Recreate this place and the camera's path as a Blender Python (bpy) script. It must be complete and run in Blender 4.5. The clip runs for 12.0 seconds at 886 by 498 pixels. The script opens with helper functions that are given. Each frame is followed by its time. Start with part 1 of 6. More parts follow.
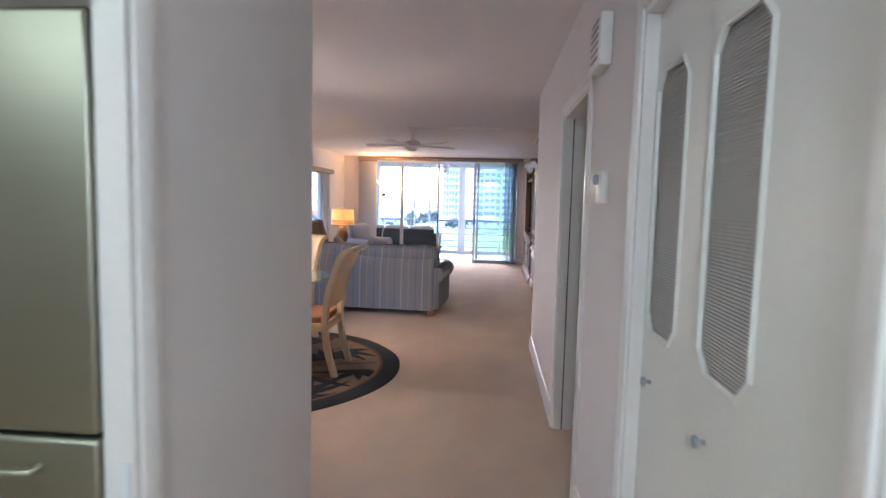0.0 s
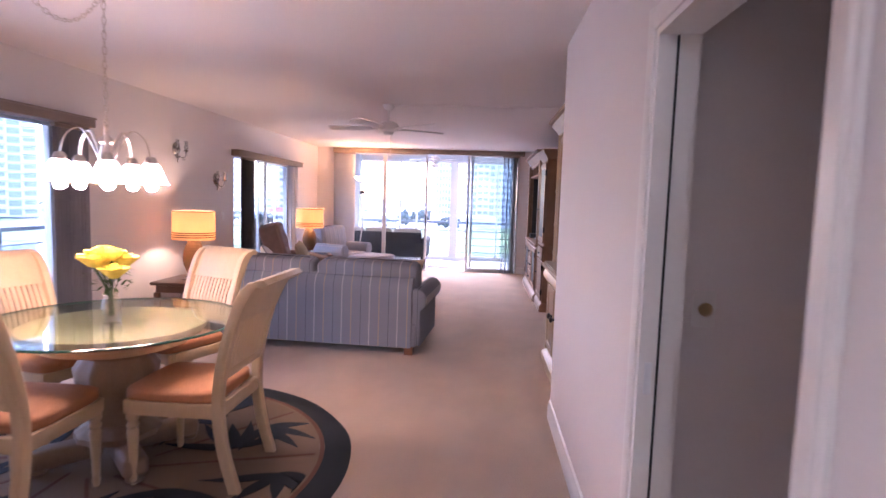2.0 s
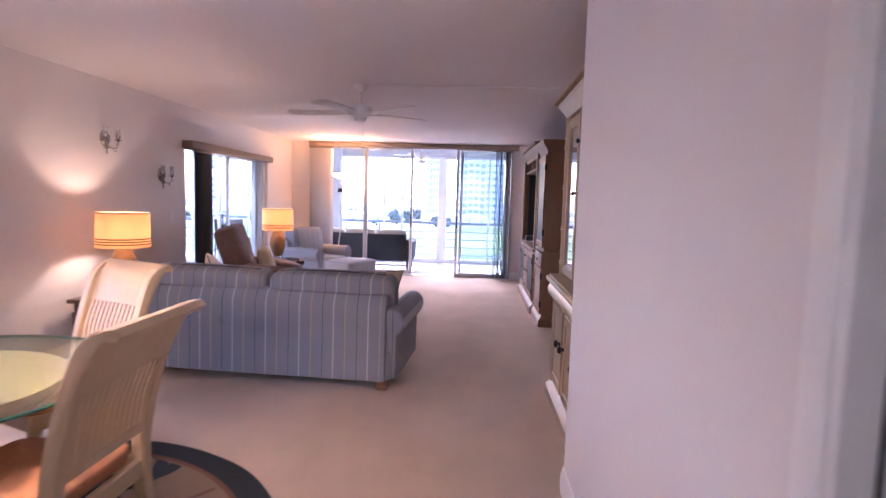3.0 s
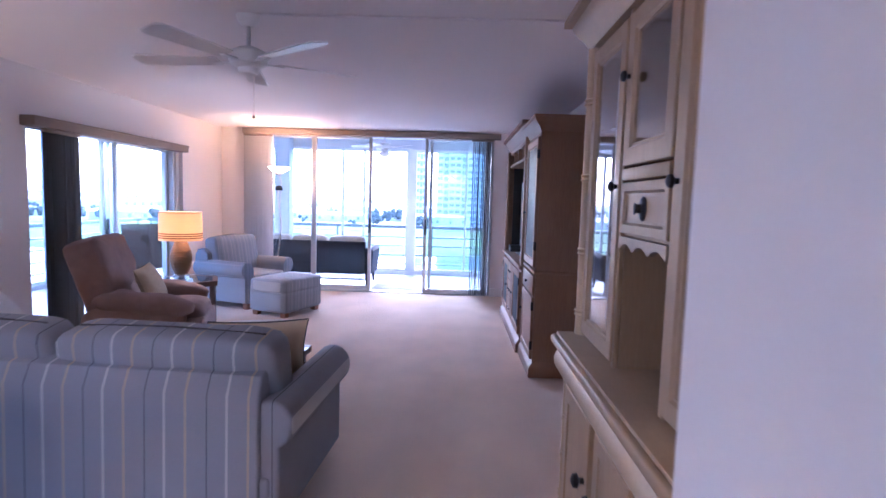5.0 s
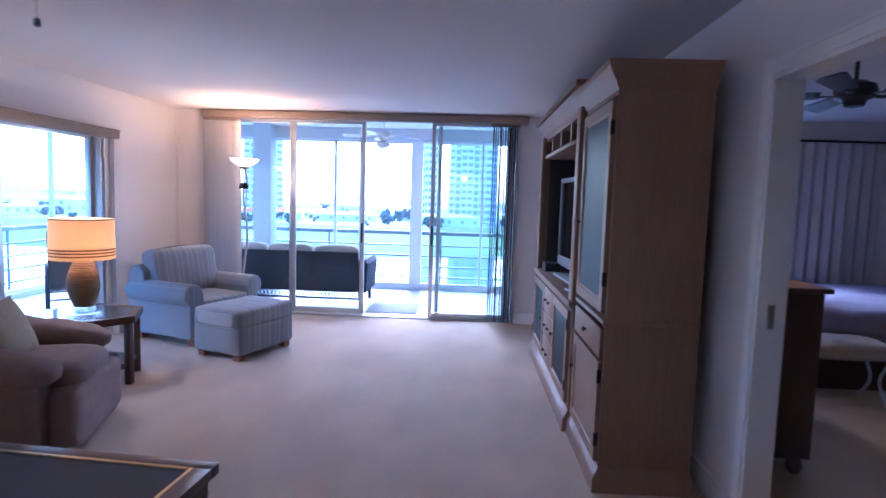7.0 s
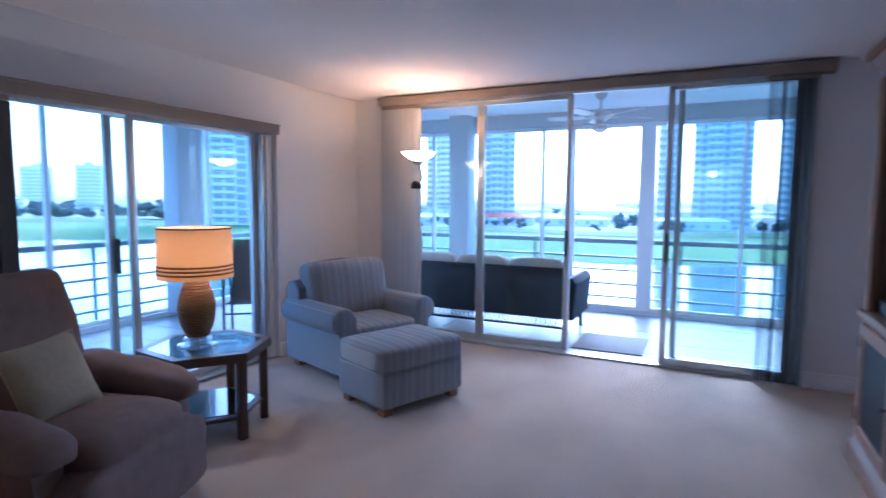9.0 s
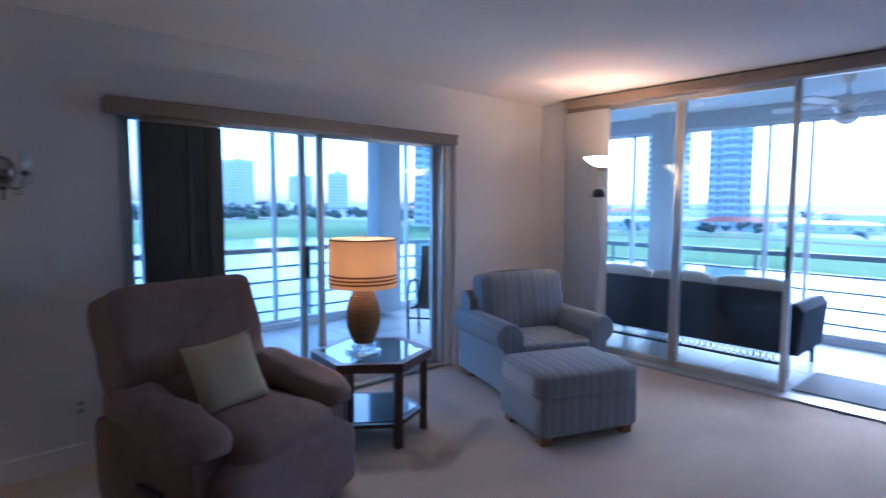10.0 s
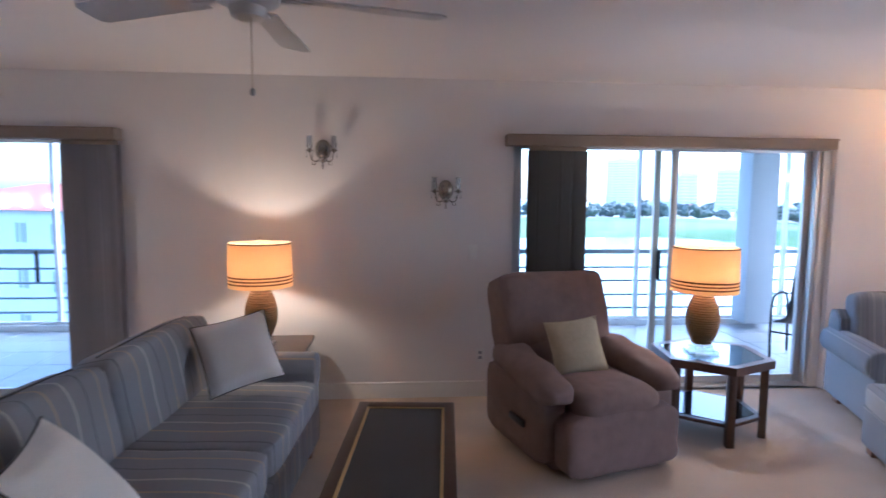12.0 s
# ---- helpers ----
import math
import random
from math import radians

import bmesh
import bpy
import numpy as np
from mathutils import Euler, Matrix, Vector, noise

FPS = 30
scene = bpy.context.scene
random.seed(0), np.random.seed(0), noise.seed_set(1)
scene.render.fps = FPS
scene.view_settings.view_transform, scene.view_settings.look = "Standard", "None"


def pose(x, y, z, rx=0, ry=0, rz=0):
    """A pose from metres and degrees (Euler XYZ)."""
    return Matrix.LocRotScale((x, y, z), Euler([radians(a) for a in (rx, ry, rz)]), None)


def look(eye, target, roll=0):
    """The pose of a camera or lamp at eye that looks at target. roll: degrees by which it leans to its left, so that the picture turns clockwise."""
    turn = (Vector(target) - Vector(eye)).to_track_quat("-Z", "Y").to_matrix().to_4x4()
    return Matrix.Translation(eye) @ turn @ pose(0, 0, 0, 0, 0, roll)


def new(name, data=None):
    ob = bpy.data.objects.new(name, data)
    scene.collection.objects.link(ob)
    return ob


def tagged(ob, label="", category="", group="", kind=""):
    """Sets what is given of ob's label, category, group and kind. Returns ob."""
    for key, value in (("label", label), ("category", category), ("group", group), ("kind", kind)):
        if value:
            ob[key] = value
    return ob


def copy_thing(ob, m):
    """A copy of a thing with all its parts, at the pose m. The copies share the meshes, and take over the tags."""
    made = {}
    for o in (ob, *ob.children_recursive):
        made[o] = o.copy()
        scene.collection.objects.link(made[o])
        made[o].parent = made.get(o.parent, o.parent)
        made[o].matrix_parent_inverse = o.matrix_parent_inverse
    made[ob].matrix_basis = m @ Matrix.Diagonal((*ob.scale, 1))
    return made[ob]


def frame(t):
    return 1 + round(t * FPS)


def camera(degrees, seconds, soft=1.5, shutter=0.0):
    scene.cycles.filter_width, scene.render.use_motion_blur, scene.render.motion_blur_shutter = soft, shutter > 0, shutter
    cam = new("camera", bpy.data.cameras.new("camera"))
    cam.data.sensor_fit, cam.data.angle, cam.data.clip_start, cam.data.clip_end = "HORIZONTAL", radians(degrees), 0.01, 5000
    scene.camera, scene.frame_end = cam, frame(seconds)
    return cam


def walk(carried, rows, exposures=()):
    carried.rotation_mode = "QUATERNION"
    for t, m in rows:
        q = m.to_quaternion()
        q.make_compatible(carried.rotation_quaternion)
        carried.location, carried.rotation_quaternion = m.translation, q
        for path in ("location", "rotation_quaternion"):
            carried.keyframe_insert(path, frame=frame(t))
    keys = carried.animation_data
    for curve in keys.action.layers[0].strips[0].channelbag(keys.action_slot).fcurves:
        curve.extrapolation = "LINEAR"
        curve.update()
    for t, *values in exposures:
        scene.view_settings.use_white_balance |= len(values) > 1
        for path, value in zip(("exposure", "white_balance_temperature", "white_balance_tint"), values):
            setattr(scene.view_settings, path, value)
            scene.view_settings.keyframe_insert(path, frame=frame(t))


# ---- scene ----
cam = camera(77.3, 12.0, shutter=0.5)
PATH = [
    (0, (0.66, 1.261, 1.422), (0.495, 3.247, 1.251), 1.4),
    (0.5, (0.676, 1.711, 1.414), (0.504, 3.696, 1.246), 1.6),
    (1, (0.651, 2.149, 1.413), (0.483, 4.135, 1.243), 1.5),
    (1.5, (0.597, 2.568, 1.424), (0.442, 4.555, 1.256), 1.6),
    (2, (0.602, 3.013, 1.436), (0.463, 5.001, 1.261), 1.8),
    (2.5, (0.604, 3.474, 1.447), (0.484, 5.463, 1.273), 1.8),
    (3, (0.605, 3.985, 1.436), (0.499, 5.974, 1.258), 1.7),
    (3.5, (0.66, 4.482, 1.414), (0.58, 6.473, 1.239), 1.6),
    (5.5, (0.748, 6.287, 1.454), (0.709, 8.279, 1.277), 1.7),
    (6, (0.723, 6.743, 1.463), (0.673, 8.734, 1.284), 1.7),
    (6.5, (0.727, 7.188, 1.449), (0.666, 9.179, 1.273), 1.6),
    (8.5, (0.614, 8.844, 1.498), (0.077, 10.761, 1.298), 1.3),
    (9, (0.641, 9.257, 1.409), (-0.232, 11.048, 1.234), 0.4),
    (9.5, (0.636, 9.496, 1.445), (-0.528, 11.112, 1.268), 0.3),
    (10, (0.758, 9.618, 1.467), (-0.717, 10.958, 1.298), 0.2),
    (10.5, (0.947, 9.649, 1.456), (-0.77, 10.664, 1.306), -0.0),
    (11, (1.182, 9.579, 1.512), (-0.693, 10.256, 1.345), 0.4),
    (11.5, (1.298, 9.524, 1.527), (-0.657, 9.909, 1.358), 0.4),
    (12, (1.424, 9.516, 1.549), (-0.562, 9.67, 1.368), 0.4),
]
EXPOSURES = [(0.0, 3.3, 5250, 17), (0.5, 3.5, 5400, 25), (1.5, 3.66, 5520, 42), (2.5, 3.62, 5380, 42), (3.0, 3.53, 5330, 40), (5.5, 3.5, 4330, 30), (6.0, 3.52, 4280, 28), (6.5, 3.32, 4130, 24), (8.5, 2.65, 4080, 16), (9.5, 2.22, 4000, 10), (10.5, 2.14, 4120, 11), (11.0, 2.44, 4430, 11), (11.5, 2.68, 4520, 12), (12.0, 3.07, 4700, 15)]
walk(cam, [(t, look(eye, target, roll)) for t, eye, target, roll in PATH], EXPOSURES)

# ---- world and sun: a bright, hazy overcast evening ----
world = bpy.data.worlds.new("sky")
scene.world = world
world.use_nodes = True
wn = world.node_tree.nodes
sky = wn.new("ShaderNodeTexSky")
sky.sky_type = 'NISHITA'
sky.sun_disc = False
sky.sun_elevation, sky.sun_rotation = radians(38), radians(-15)
sky.air_density, sky.dust_density, sky.ozone_density = 1.0, 3.0, 1.5
wn["Background"].inputs["Strength"].default_value = 0.15
world.node_tree.links.new(sky.outputs[0], wn["Background"].inputs["Color"])
sun = new("sun", bpy.data.lights.new("sun", 'SUN'))
sun.data.energy, sun.data.angle, sun.data.color = 0.3, radians(30), (1.0, 0.97, 0.93)
sun.matrix_world = look((-10.2, 38.1, 30.8), (0, 0, 0))


def bulb(name, place, watts, colour, radius=0.03):
    lamp = new(name, bpy.data.lights.new(name, 'POINT'))
    lamp.data.energy, lamp.data.color, lamp.data.shadow_soft_size = watts, colour, radius
    lamp.location = place
    return lamp


WARM = (1.0, 0.75, 0.45)
LAMP_A, LAMP_B = (-2.39, 8.57), (-2.11, 11.55)
TORCH = (-1.755, 13.66)
CHAND = (-1.31, 5.72)
for n, (lx, ly) in enumerate((LAMP_A, LAMP_B)):
    bulb("table_lamp_light", (lx, ly, 1.08), 1.6, WARM, 0.035)
bulb("torchiere_light", (TORCH[0], TORCH[1], 1.80), 2.0, (1.0, 0.58, 0.24), 0.04)
# Kitchen fixture is unseen; inferred from the yellow-green light on the refrigerator.
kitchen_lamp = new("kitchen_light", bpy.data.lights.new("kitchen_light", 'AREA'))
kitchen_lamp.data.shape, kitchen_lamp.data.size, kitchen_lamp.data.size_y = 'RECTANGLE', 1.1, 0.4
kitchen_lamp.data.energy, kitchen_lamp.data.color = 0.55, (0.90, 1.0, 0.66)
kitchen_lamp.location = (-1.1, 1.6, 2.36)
bulb("cabinet_light", (1.62, 6.96, 1.97), 0.45, (1.0, 0.72, 0.34), 0.02)
# Unseen lamp, added behind the start to brighten the hall walls and doors.
bulb("hall_light", (0.55, 0.05, 2.28), 5.0, (0.88, 1.0, 0.92), 0.09)


# ---- materials ----
def material(name, colour, rough=0.6, metal=0.0, scale=40.0, vary=0.12, blot=2.0, blot_vary=0.08, bump=0.1, stretch=(1, 1, 1), coords="Object", rand=0.0):
    """A surface with fine grain, larger blotches and fine relief."""
    m = bpy.data.materials.new(name)
    m.use_nodes = True
    nt = m.node_tree
    b = nt.nodes["Principled BSDF"]
    tc = nt.nodes.new("ShaderNodeTexCoord")
    mp = nt.nodes.new("ShaderNodeMapping")
    mp.inputs["Scale"].default_value = stretch
    nt.links.new(tc.outputs[coords], mp.inputs[0])
    fine = nt.nodes.new("ShaderNodeTexNoise")
    fine.inputs["Scale"].default_value, fine.inputs["Detail"].default_value = scale, 5
    big = nt.nodes.new("ShaderNodeTexNoise")
    big.inputs["Scale"].default_value, big.inputs["Detail"].default_value = blot, 3
    nt.links.new(mp.outputs[0], fine.inputs["Vector"])
    nt.links.new(mp.outputs[0], big.inputs["Vector"])
    add = nt.nodes.new("ShaderNodeMath")
    add.operation = 'MULTIPLY_ADD'
    add.inputs[1].default_value = 2 * vary
    add.inputs[2].default_value = 1 - vary
    nt.links.new(fine.outputs["Fac"], add.inputs[0])
    add2 = nt.nodes.new("ShaderNodeMath")
    add2.operation = 'MULTIPLY_ADD'
    add2.inputs[1].default_value = 2 * blot_vary
    add2.inputs[2].default_value = 1 - blot_vary
    nt.links.new(big.outputs["Fac"], add2.inputs[0])
    mul = nt.nodes.new("ShaderNodeMath")
    mul.operation = 'MULTIPLY'
    nt.links.new(add.outputs[0], mul.inputs[0])
    nt.links.new(add2.outputs[0], mul.inputs[1])
    last = mul
    if rand:
        info = nt.nodes.new("ShaderNodeObjectInfo")
        r = nt.nodes.new("ShaderNodeMath")
        r.operation = 'MULTIPLY_ADD'
        r.inputs[1].default_value, r.inputs[2].default_value = 2 * rand, 1 - rand
        nt.links.new(info.outputs["Random"], r.inputs[0])
        m2 = nt.nodes.new("ShaderNodeMath")
        m2.operation = 'MULTIPLY'
        nt.links.new(mul.outputs[0], m2.inputs[0])
        nt.links.new(r.outputs[0], m2.inputs[1])
        last = m2
    col = nt.nodes.new("ShaderNodeVectorMath")
    col.operation = 'SCALE'
    col.inputs[0].default_value = colour[:3]
    nt.links.new(last.outputs[0], col.inputs["Scale"])
    nt.links.new(col.outputs[0], b.inputs["Base Color"])
    b.inputs["Roughness"].default_value, b.inputs["Metallic"].default_value = rough, metal
    if bump:
        bp = nt.nodes.new("ShaderNodeBump")
        bp.inputs["Strength"].default_value, bp.inputs["Distance"].default_value = bump, 0.01
        nt.links.new(fine.outputs["Fac"], bp.inputs["Height"])
        nt.links.new(bp.outputs[0], b.inputs["Normal"])
    m["colour_socket"] = col.name
    return m


def striped(name, ground, stripes, period, axis=0, rough=0.9, bump=0.25, grain=260):
    """Woven upholstery with lengthwise stripes: stripes are (from, to, colour) as shares of the period."""
    m = material(name, ground, rough, 0, grain, 0.16, 3.0, 0.10, bump)
    nt = m.node_tree
    b = nt.nodes["Principled BSDF"]
    old = nt.nodes[m["colour_socket"]]
    tc = nt.nodes.new("ShaderNodeTexCoord")
    sep = nt.nodes.new("ShaderNodeSeparateXYZ")
    nt.links.new(tc.outputs["Object"], sep.inputs[0])
    d = nt.nodes.new("ShaderNodeMath")
    d.operation = 'DIVIDE'
    d.inputs[1].default_value = period
    nt.links.new(sep.outputs[axis], d.inputs[0])
    f = nt.nodes.new("ShaderNodeMath")
    f.operation = 'FRACT'
    nt.links.new(d.outputs[0], f.inputs[0])
    ramp = nt.nodes.new("ShaderNodeValToRGB")
    ramp.color_ramp.interpolation = 'CONSTANT'
    els = ramp.color_ramp.elements
    els[0].position, els[0].color = 0.0, (*ground, 1)
    els[1].position, els[1].color = 0.999, (*ground, 1)
    for a, z, c in stripes:
        e = els.new(a)
        e.color = (*c, 1)
        e = els.new(z)
        e.color = (*ground, 1)
    nt.links.new(f.outputs[0], ramp.inputs[0])
    old.inputs[0].default_value = (1, 1, 1)
    mixn = nt.nodes.new("ShaderNodeVectorMath")
    mixn.operation = 'MULTIPLY'
    nt.links.new(ramp.outputs[0], mixn.inputs[0])
    nt.links.new(old.outputs[0], mixn.inputs[1])
    nt.links.new(mixn.outputs[0], b.inputs["Base Color"])
    return m


def glass(name, tint=(1, 1, 1), rough=0.0, gloss=0.10):
    """A thin pane: clear, with a faint mirror image that grows at a slant."""
    m = bpy.data.materials.new(name)
    m.use_nodes = True
    nt = m.node_tree
    nt.nodes.remove(nt.nodes["Principled BSDF"])
    tr = nt.nodes.new("ShaderNodeBsdfTransparent")
    tr.inputs[0].default_value = (*tint, 1)
    gl = nt.nodes.new("ShaderNodeBsdfGlossy")
    gl.inputs["Roughness"].default_value = rough
    lw = nt.nodes.new("ShaderNodeLayerWeight")
    lw.inputs[0].default_value = 0.5
    pw = nt.nodes.new("ShaderNodeMath")
    pw.operation = 'POWER'
    pw.inputs[1].default_value = 4.0
    nt.links.new(lw.outputs["Facing"], pw.inputs[0])
    fr = nt.nodes.new("ShaderNodeMath")
    fr.operation = 'MULTIPLY_ADD'
    fr.inputs[1].default_value, fr.inputs[2].default_value = 0.75, gloss * 0.4
    nt.links.new(pw.outputs[0], fr.inputs[0])
    mx = nt.nodes.new("ShaderNodeMixShader")
    nt.links.new(fr.outputs[0], mx.inputs[0])
    nt.links.new(tr.outputs[0], mx.inputs[1])
    nt.links.new(gl.outputs[0], mx.inputs[2])
    nt.links.new(mx.outputs[0], nt.nodes["Material Output"].inputs[0])
    return m


def glowing(name, colour, strength):
    m = bpy.data.materials.new(name)
    m.use_nodes = True
    b = m.node_tree.nodes["Principled BSDF"]
    b.inputs["Base Color"].default_value = (*colour, 1)
    b.inputs["Emission Color"].default_value = (*colour, 1)
    b.inputs["Emission Strength"].default_value = strength
    b.inputs["Roughness"].default_value = 0.4
    return m


def shade_cloth(name, colour, through_share=0.55):
    """Linen that lets light through, with a woven grain."""
    m = material(name, colour, 0.9, 0, 180, 0.12, 6, 0.05, 0.15, (1, 1, 2.5))
    nt = m.node_tree
    b = nt.nodes["Principled BSDF"]
    tl = nt.nodes.new("ShaderNodeBsdfTranslucent")
    nt.links.new(nt.nodes[m["colour_socket"]].outputs[0], tl.inputs[0])
    mx = nt.nodes.new("ShaderNodeMixShader")
    mx.inputs[0].default_value = through_share
    nt.links.new(b.outputs[0], mx.inputs[1])
    nt.links.new(tl.outputs[0], mx.inputs[2])
    nt.links.new(mx.outputs[0], nt.nodes["Material Output"].inputs[0])
    return m


WALL = material("wall_paint", (0.76, 0.71, 0.69), 0.75, 0, 90, 0.03, 0.8, 0.03, 0.06)
CEIL = material("ceiling_paint", (0.80, 0.75, 0.735), 0.9, 0, 120, 0.05, 0.6, 0.04, 0.25)
TRIM = material("white_trim_paint", (0.80, 0.77, 0.74), 0.4, 0, 60, 0.03, 2, 0.03, 0.03)
DOORWHITE = material("door_paint", (0.76, 0.75, 0.70), 0.45, 0, 50, 0.04, 1.5, 0.05, 0.03)
CARPET = material("carpet_pile", (0.66, 0.51, 0.38), 1.0, 0, 220, 0.24, 2.6, 0.20, 1.0, (1, 0.6, 1))
TILE = material("balcony_tile", (0.31, 0.315, 0.325), 0.35, 0, 30, 0.05, 2, 0.06, 0.03, rand=0.04)
GROUT = material("tile_grout", (0.42, 0.42, 0.42), 0.9)
ALU = material("brushed_aluminium", (0.62, 0.62, 0.62), 0.38, 0.7, 80, 0.05, 3, 0.05, 0.02, (1, 1, 0.2))
WHITEALU = material("white_coated_aluminium", (0.78, 0.79, 0.80), 0.4, 0, 40, 0.03, 2, 0.04, 0.02)
RAILPAINT = material("rail_paint", (0.22, 0.28, 0.32), 0.4, 0.2, 40, 0.05, 3, 0.08, 0.02)
BLACK = material("black_plastic", (0.02, 0.02, 0.022), 0.4, 0, 60, 0.1, 4, 0.1, 0.02)
PANE = glass("window_glass", (0.93, 0.97, 0.97))
CLEAR = glass("clear_glass", (0.97, 0.98, 0.97), 0.0, 0.2)
# Mid-dark copy of the grey blind fabric, toned down for window backlight.
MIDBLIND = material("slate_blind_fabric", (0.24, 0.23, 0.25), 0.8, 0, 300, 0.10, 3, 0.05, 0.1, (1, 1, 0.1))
PEDESTAL = material("antique_brown_wood", (0.30, 0.21, 0.14), 0.5, 0, 26, 0.2, 3, 0.12, 0.1, (6, 6, 0.8))
TABLEGLASS = glass("green_edged_glass", (0.80, 0.90, 0.84))
# Dark reflections on the tabletop are put into this glass tint.
DARKENEDTOP = glass("smoked_table_glass", (0.42, 0.44, 0.45), 0.0, 0.45)
GREENEDGE = material("glass_edge", (0.03, 0.12, 0.09), 0.1, 0, 30, 0.05, 3, 0.05, 0)
MIRROR = material("mirror_silver", (0.80, 0.78, 0.72), 0.03, 1.0, 10, 0.01, 2, 0.01, 0)
# Shade of backlit slats is put into the next two fabric colours.
BLINDSHADED = material("taupe_blind_fabric", (0.085, 0.085, 0.082), 0.8, 0, 300, 0.10, 3, 0.05, 0.1, (1, 1, 0.1))
BLINDBACKLIT = material("dark_slate_blind_fabric", (0.085, 0.088, 0.10), 0.75, 0, 300, 0.10, 3, 0.05, 0.1, (1, 1, 0.1))
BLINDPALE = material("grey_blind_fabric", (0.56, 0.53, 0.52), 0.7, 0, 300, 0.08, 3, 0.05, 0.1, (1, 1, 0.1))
VALANCE = material("tan_valance_fabric", (0.27, 0.21, 0.165), 0.8, 0, 200, 0.10, 4, 0.06, 0.1)
SOFA = striped("slate_striped_weave", (0.262, 0.262, 0.285), [(0.10, 0.140, (0.50, 0.47, 0.46)), (0.44, 0.480, (0.43, 0.345, 0.26)), (0.79, 0.812, (0.10, 0.105, 0.13))], 0.265, 0)
PALESTRIPE = striped("pale_blue_striped_weave", (0.280, 0.285, 0.305), [(0.10, 0.16, (0.42, 0.405, 0.40)), (0.42, 0.46, (0.185, 0.19, 0.215)), (0.70, 0.75, (0.39, 0.38, 0.375))], 0.13, 1)
PALESTRIPE_X = striped("pale_blue_striped_weave_across", (0.280, 0.285, 0.305), [(0.10, 0.16, (0.42, 0.405, 0.40)), (0.42, 0.46, (0.185, 0.19, 0.215)), (0.70, 0.75, (0.39, 0.38, 0.375))], 0.13, 0)
PIPING = material("dark_piping", (0.06, 0.055, 0.06), 0.8)
MICRO = material("brown_microfibre", (0.225, 0.152, 0.130), 0.95, 0, 14, 0.20, 3.0, 0.18, 0.25)
PILLOW = material("cream_pillow_cotton", (0.74, 0.69, 0.65), 0.95, 0, 200, 0.10, 6, 0.06, 0.2)
GOLDPILLOW = material("tan_pillow_cotton", (0.68, 0.52, 0.34), 0.95, 0, 200, 0.10, 6, 0.06, 0.2)
TANPILLOW = material("tan_pillow_suede", (0.46, 0.38, 0.25), 0.95, 0, 30, 0.12, 6, 0.10, 0.2)
WICKER = material("dark_woven_wicker", (0.012, 0.014, 0.022), 0.8, 0, 120, 0.35, 6, 0.1, 0.8, (1, 1, 2))
DARKWOOD = material("dark_walnut", (0.085, 0.042, 0.026), 0.35, 0, 30, 0.30, 3, 0.15, 0.06, (6, 0.7, 6))
TABLEINSET = material("grey_leather_inset", (0.07, 0.062, 0.058), 0.8, 0, 120, 0.12, 4, 0.08, 0.1)
GOLD = material("brass_line", (0.65, 0.46, 0.20), 0.35, 0.8, 60, 0.08, 4, 0.05, 0.02)
BRASS = material("aged_brass", (0.55, 0.42, 0.25), 0.3, 0.9, 60, 0.08, 4, 0.08, 0.02)
DARKNICKEL = material("tarnished_silver", (0.30, 0.28, 0.26), 0.25, 1.0, 40, 0.15, 6, 0.15, 0.05)
NICKEL = material("brushed_nickel", (0.62, 0.56, 0.50), 0.28, 1.0, 60, 0.06, 4, 0.06, 0.02)
PINE = material("brown_stained_pine", (0.275, 0.158, 0.095), 0.55, 0, 22, 0.22, 2.2, 0.14, 0.06, (7, 7, 0.6))
PALEWOOD = material("whitewashed_wood", (0.39, 0.27, 0.15), 0.5, 0, 24, 0.16, 2.5, 0.10, 0.08, (7, 7, 0.7))
BAMBOO = material("pale_bamboo", (0.50, 0.365, 0.21), 0.45, 0, 24, 0.18, 4, 0.15, 0.08, (8, 8, 0.5))
CREAMWOOD = material("cream_painted_wood", (0.58, 0.44, 0.265), 0.42, 0, 26, 0.10, 3, 0.08, 0.05, (6, 6, 0.8))
SEAT = material("terracotta_suede", (0.42, 0.19, 0.09), 0.9, 0, 60, 0.14, 5, 0.12, 0.2)
IRON = material("black_iron", (0.025, 0.025, 0.028), 0.45, 0.5, 80, 0.2, 6, 0.1, 0.1)
STEEL = material("stainless_steel", (0.52, 0.52, 0.44), 0.46, 1.0, 60, 0.05, 2, 0.05, 0.02, (0.1, 1, 6))
SHADE = shade_cloth("amber_linen_shade", (0.80, 0.58, 0.34), 0.40)
SHADEBAND = material("brown_shade_band", (0.16, 0.07, 0.03), 0.8, 0, 120, 0.15, 6, 0.05, 0.1)
YELLOWSHADE = shade_cloth("yellow_shade", (0.85, 0.70, 0.35))
ROPE = material("brown_rope", (0.27, 0.155, 0.07), 0.8, 0, 90, 0.30, 6, 0.1, 0.6, (1, 1, 3))
ACRYLIC = glass("clear_acrylic", (0.80, 0.83, 0.86), 0.03, 0.75)
FROST = glowing("lit_frosted_glass", (1.0, 0.80, 0.62), 1.3)
TORCHGLASS = glowing("lit_alabaster_glass", (1.0, 0.58, 0.24), 4.5)
CHANDBULB = glowing("lit_round_bulb", (1.0, 0.77, 0.55), 17.0)
BULB = glowing("lit_bulb", (1.0, 0.75, 0.45), 4.0)
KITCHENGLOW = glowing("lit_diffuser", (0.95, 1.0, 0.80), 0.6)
FANWHITE = material("white_fan_enamel", (0.72, 0.69, 0.66), 0.45, 0, 40, 0.03, 3, 0.04, 0.02)
RUGFIELD = material("rug_wool_tan", (0.235, 0.155, 0.095), 1.0, 0, 240, 0.22, 3, 0.12, 0.7)
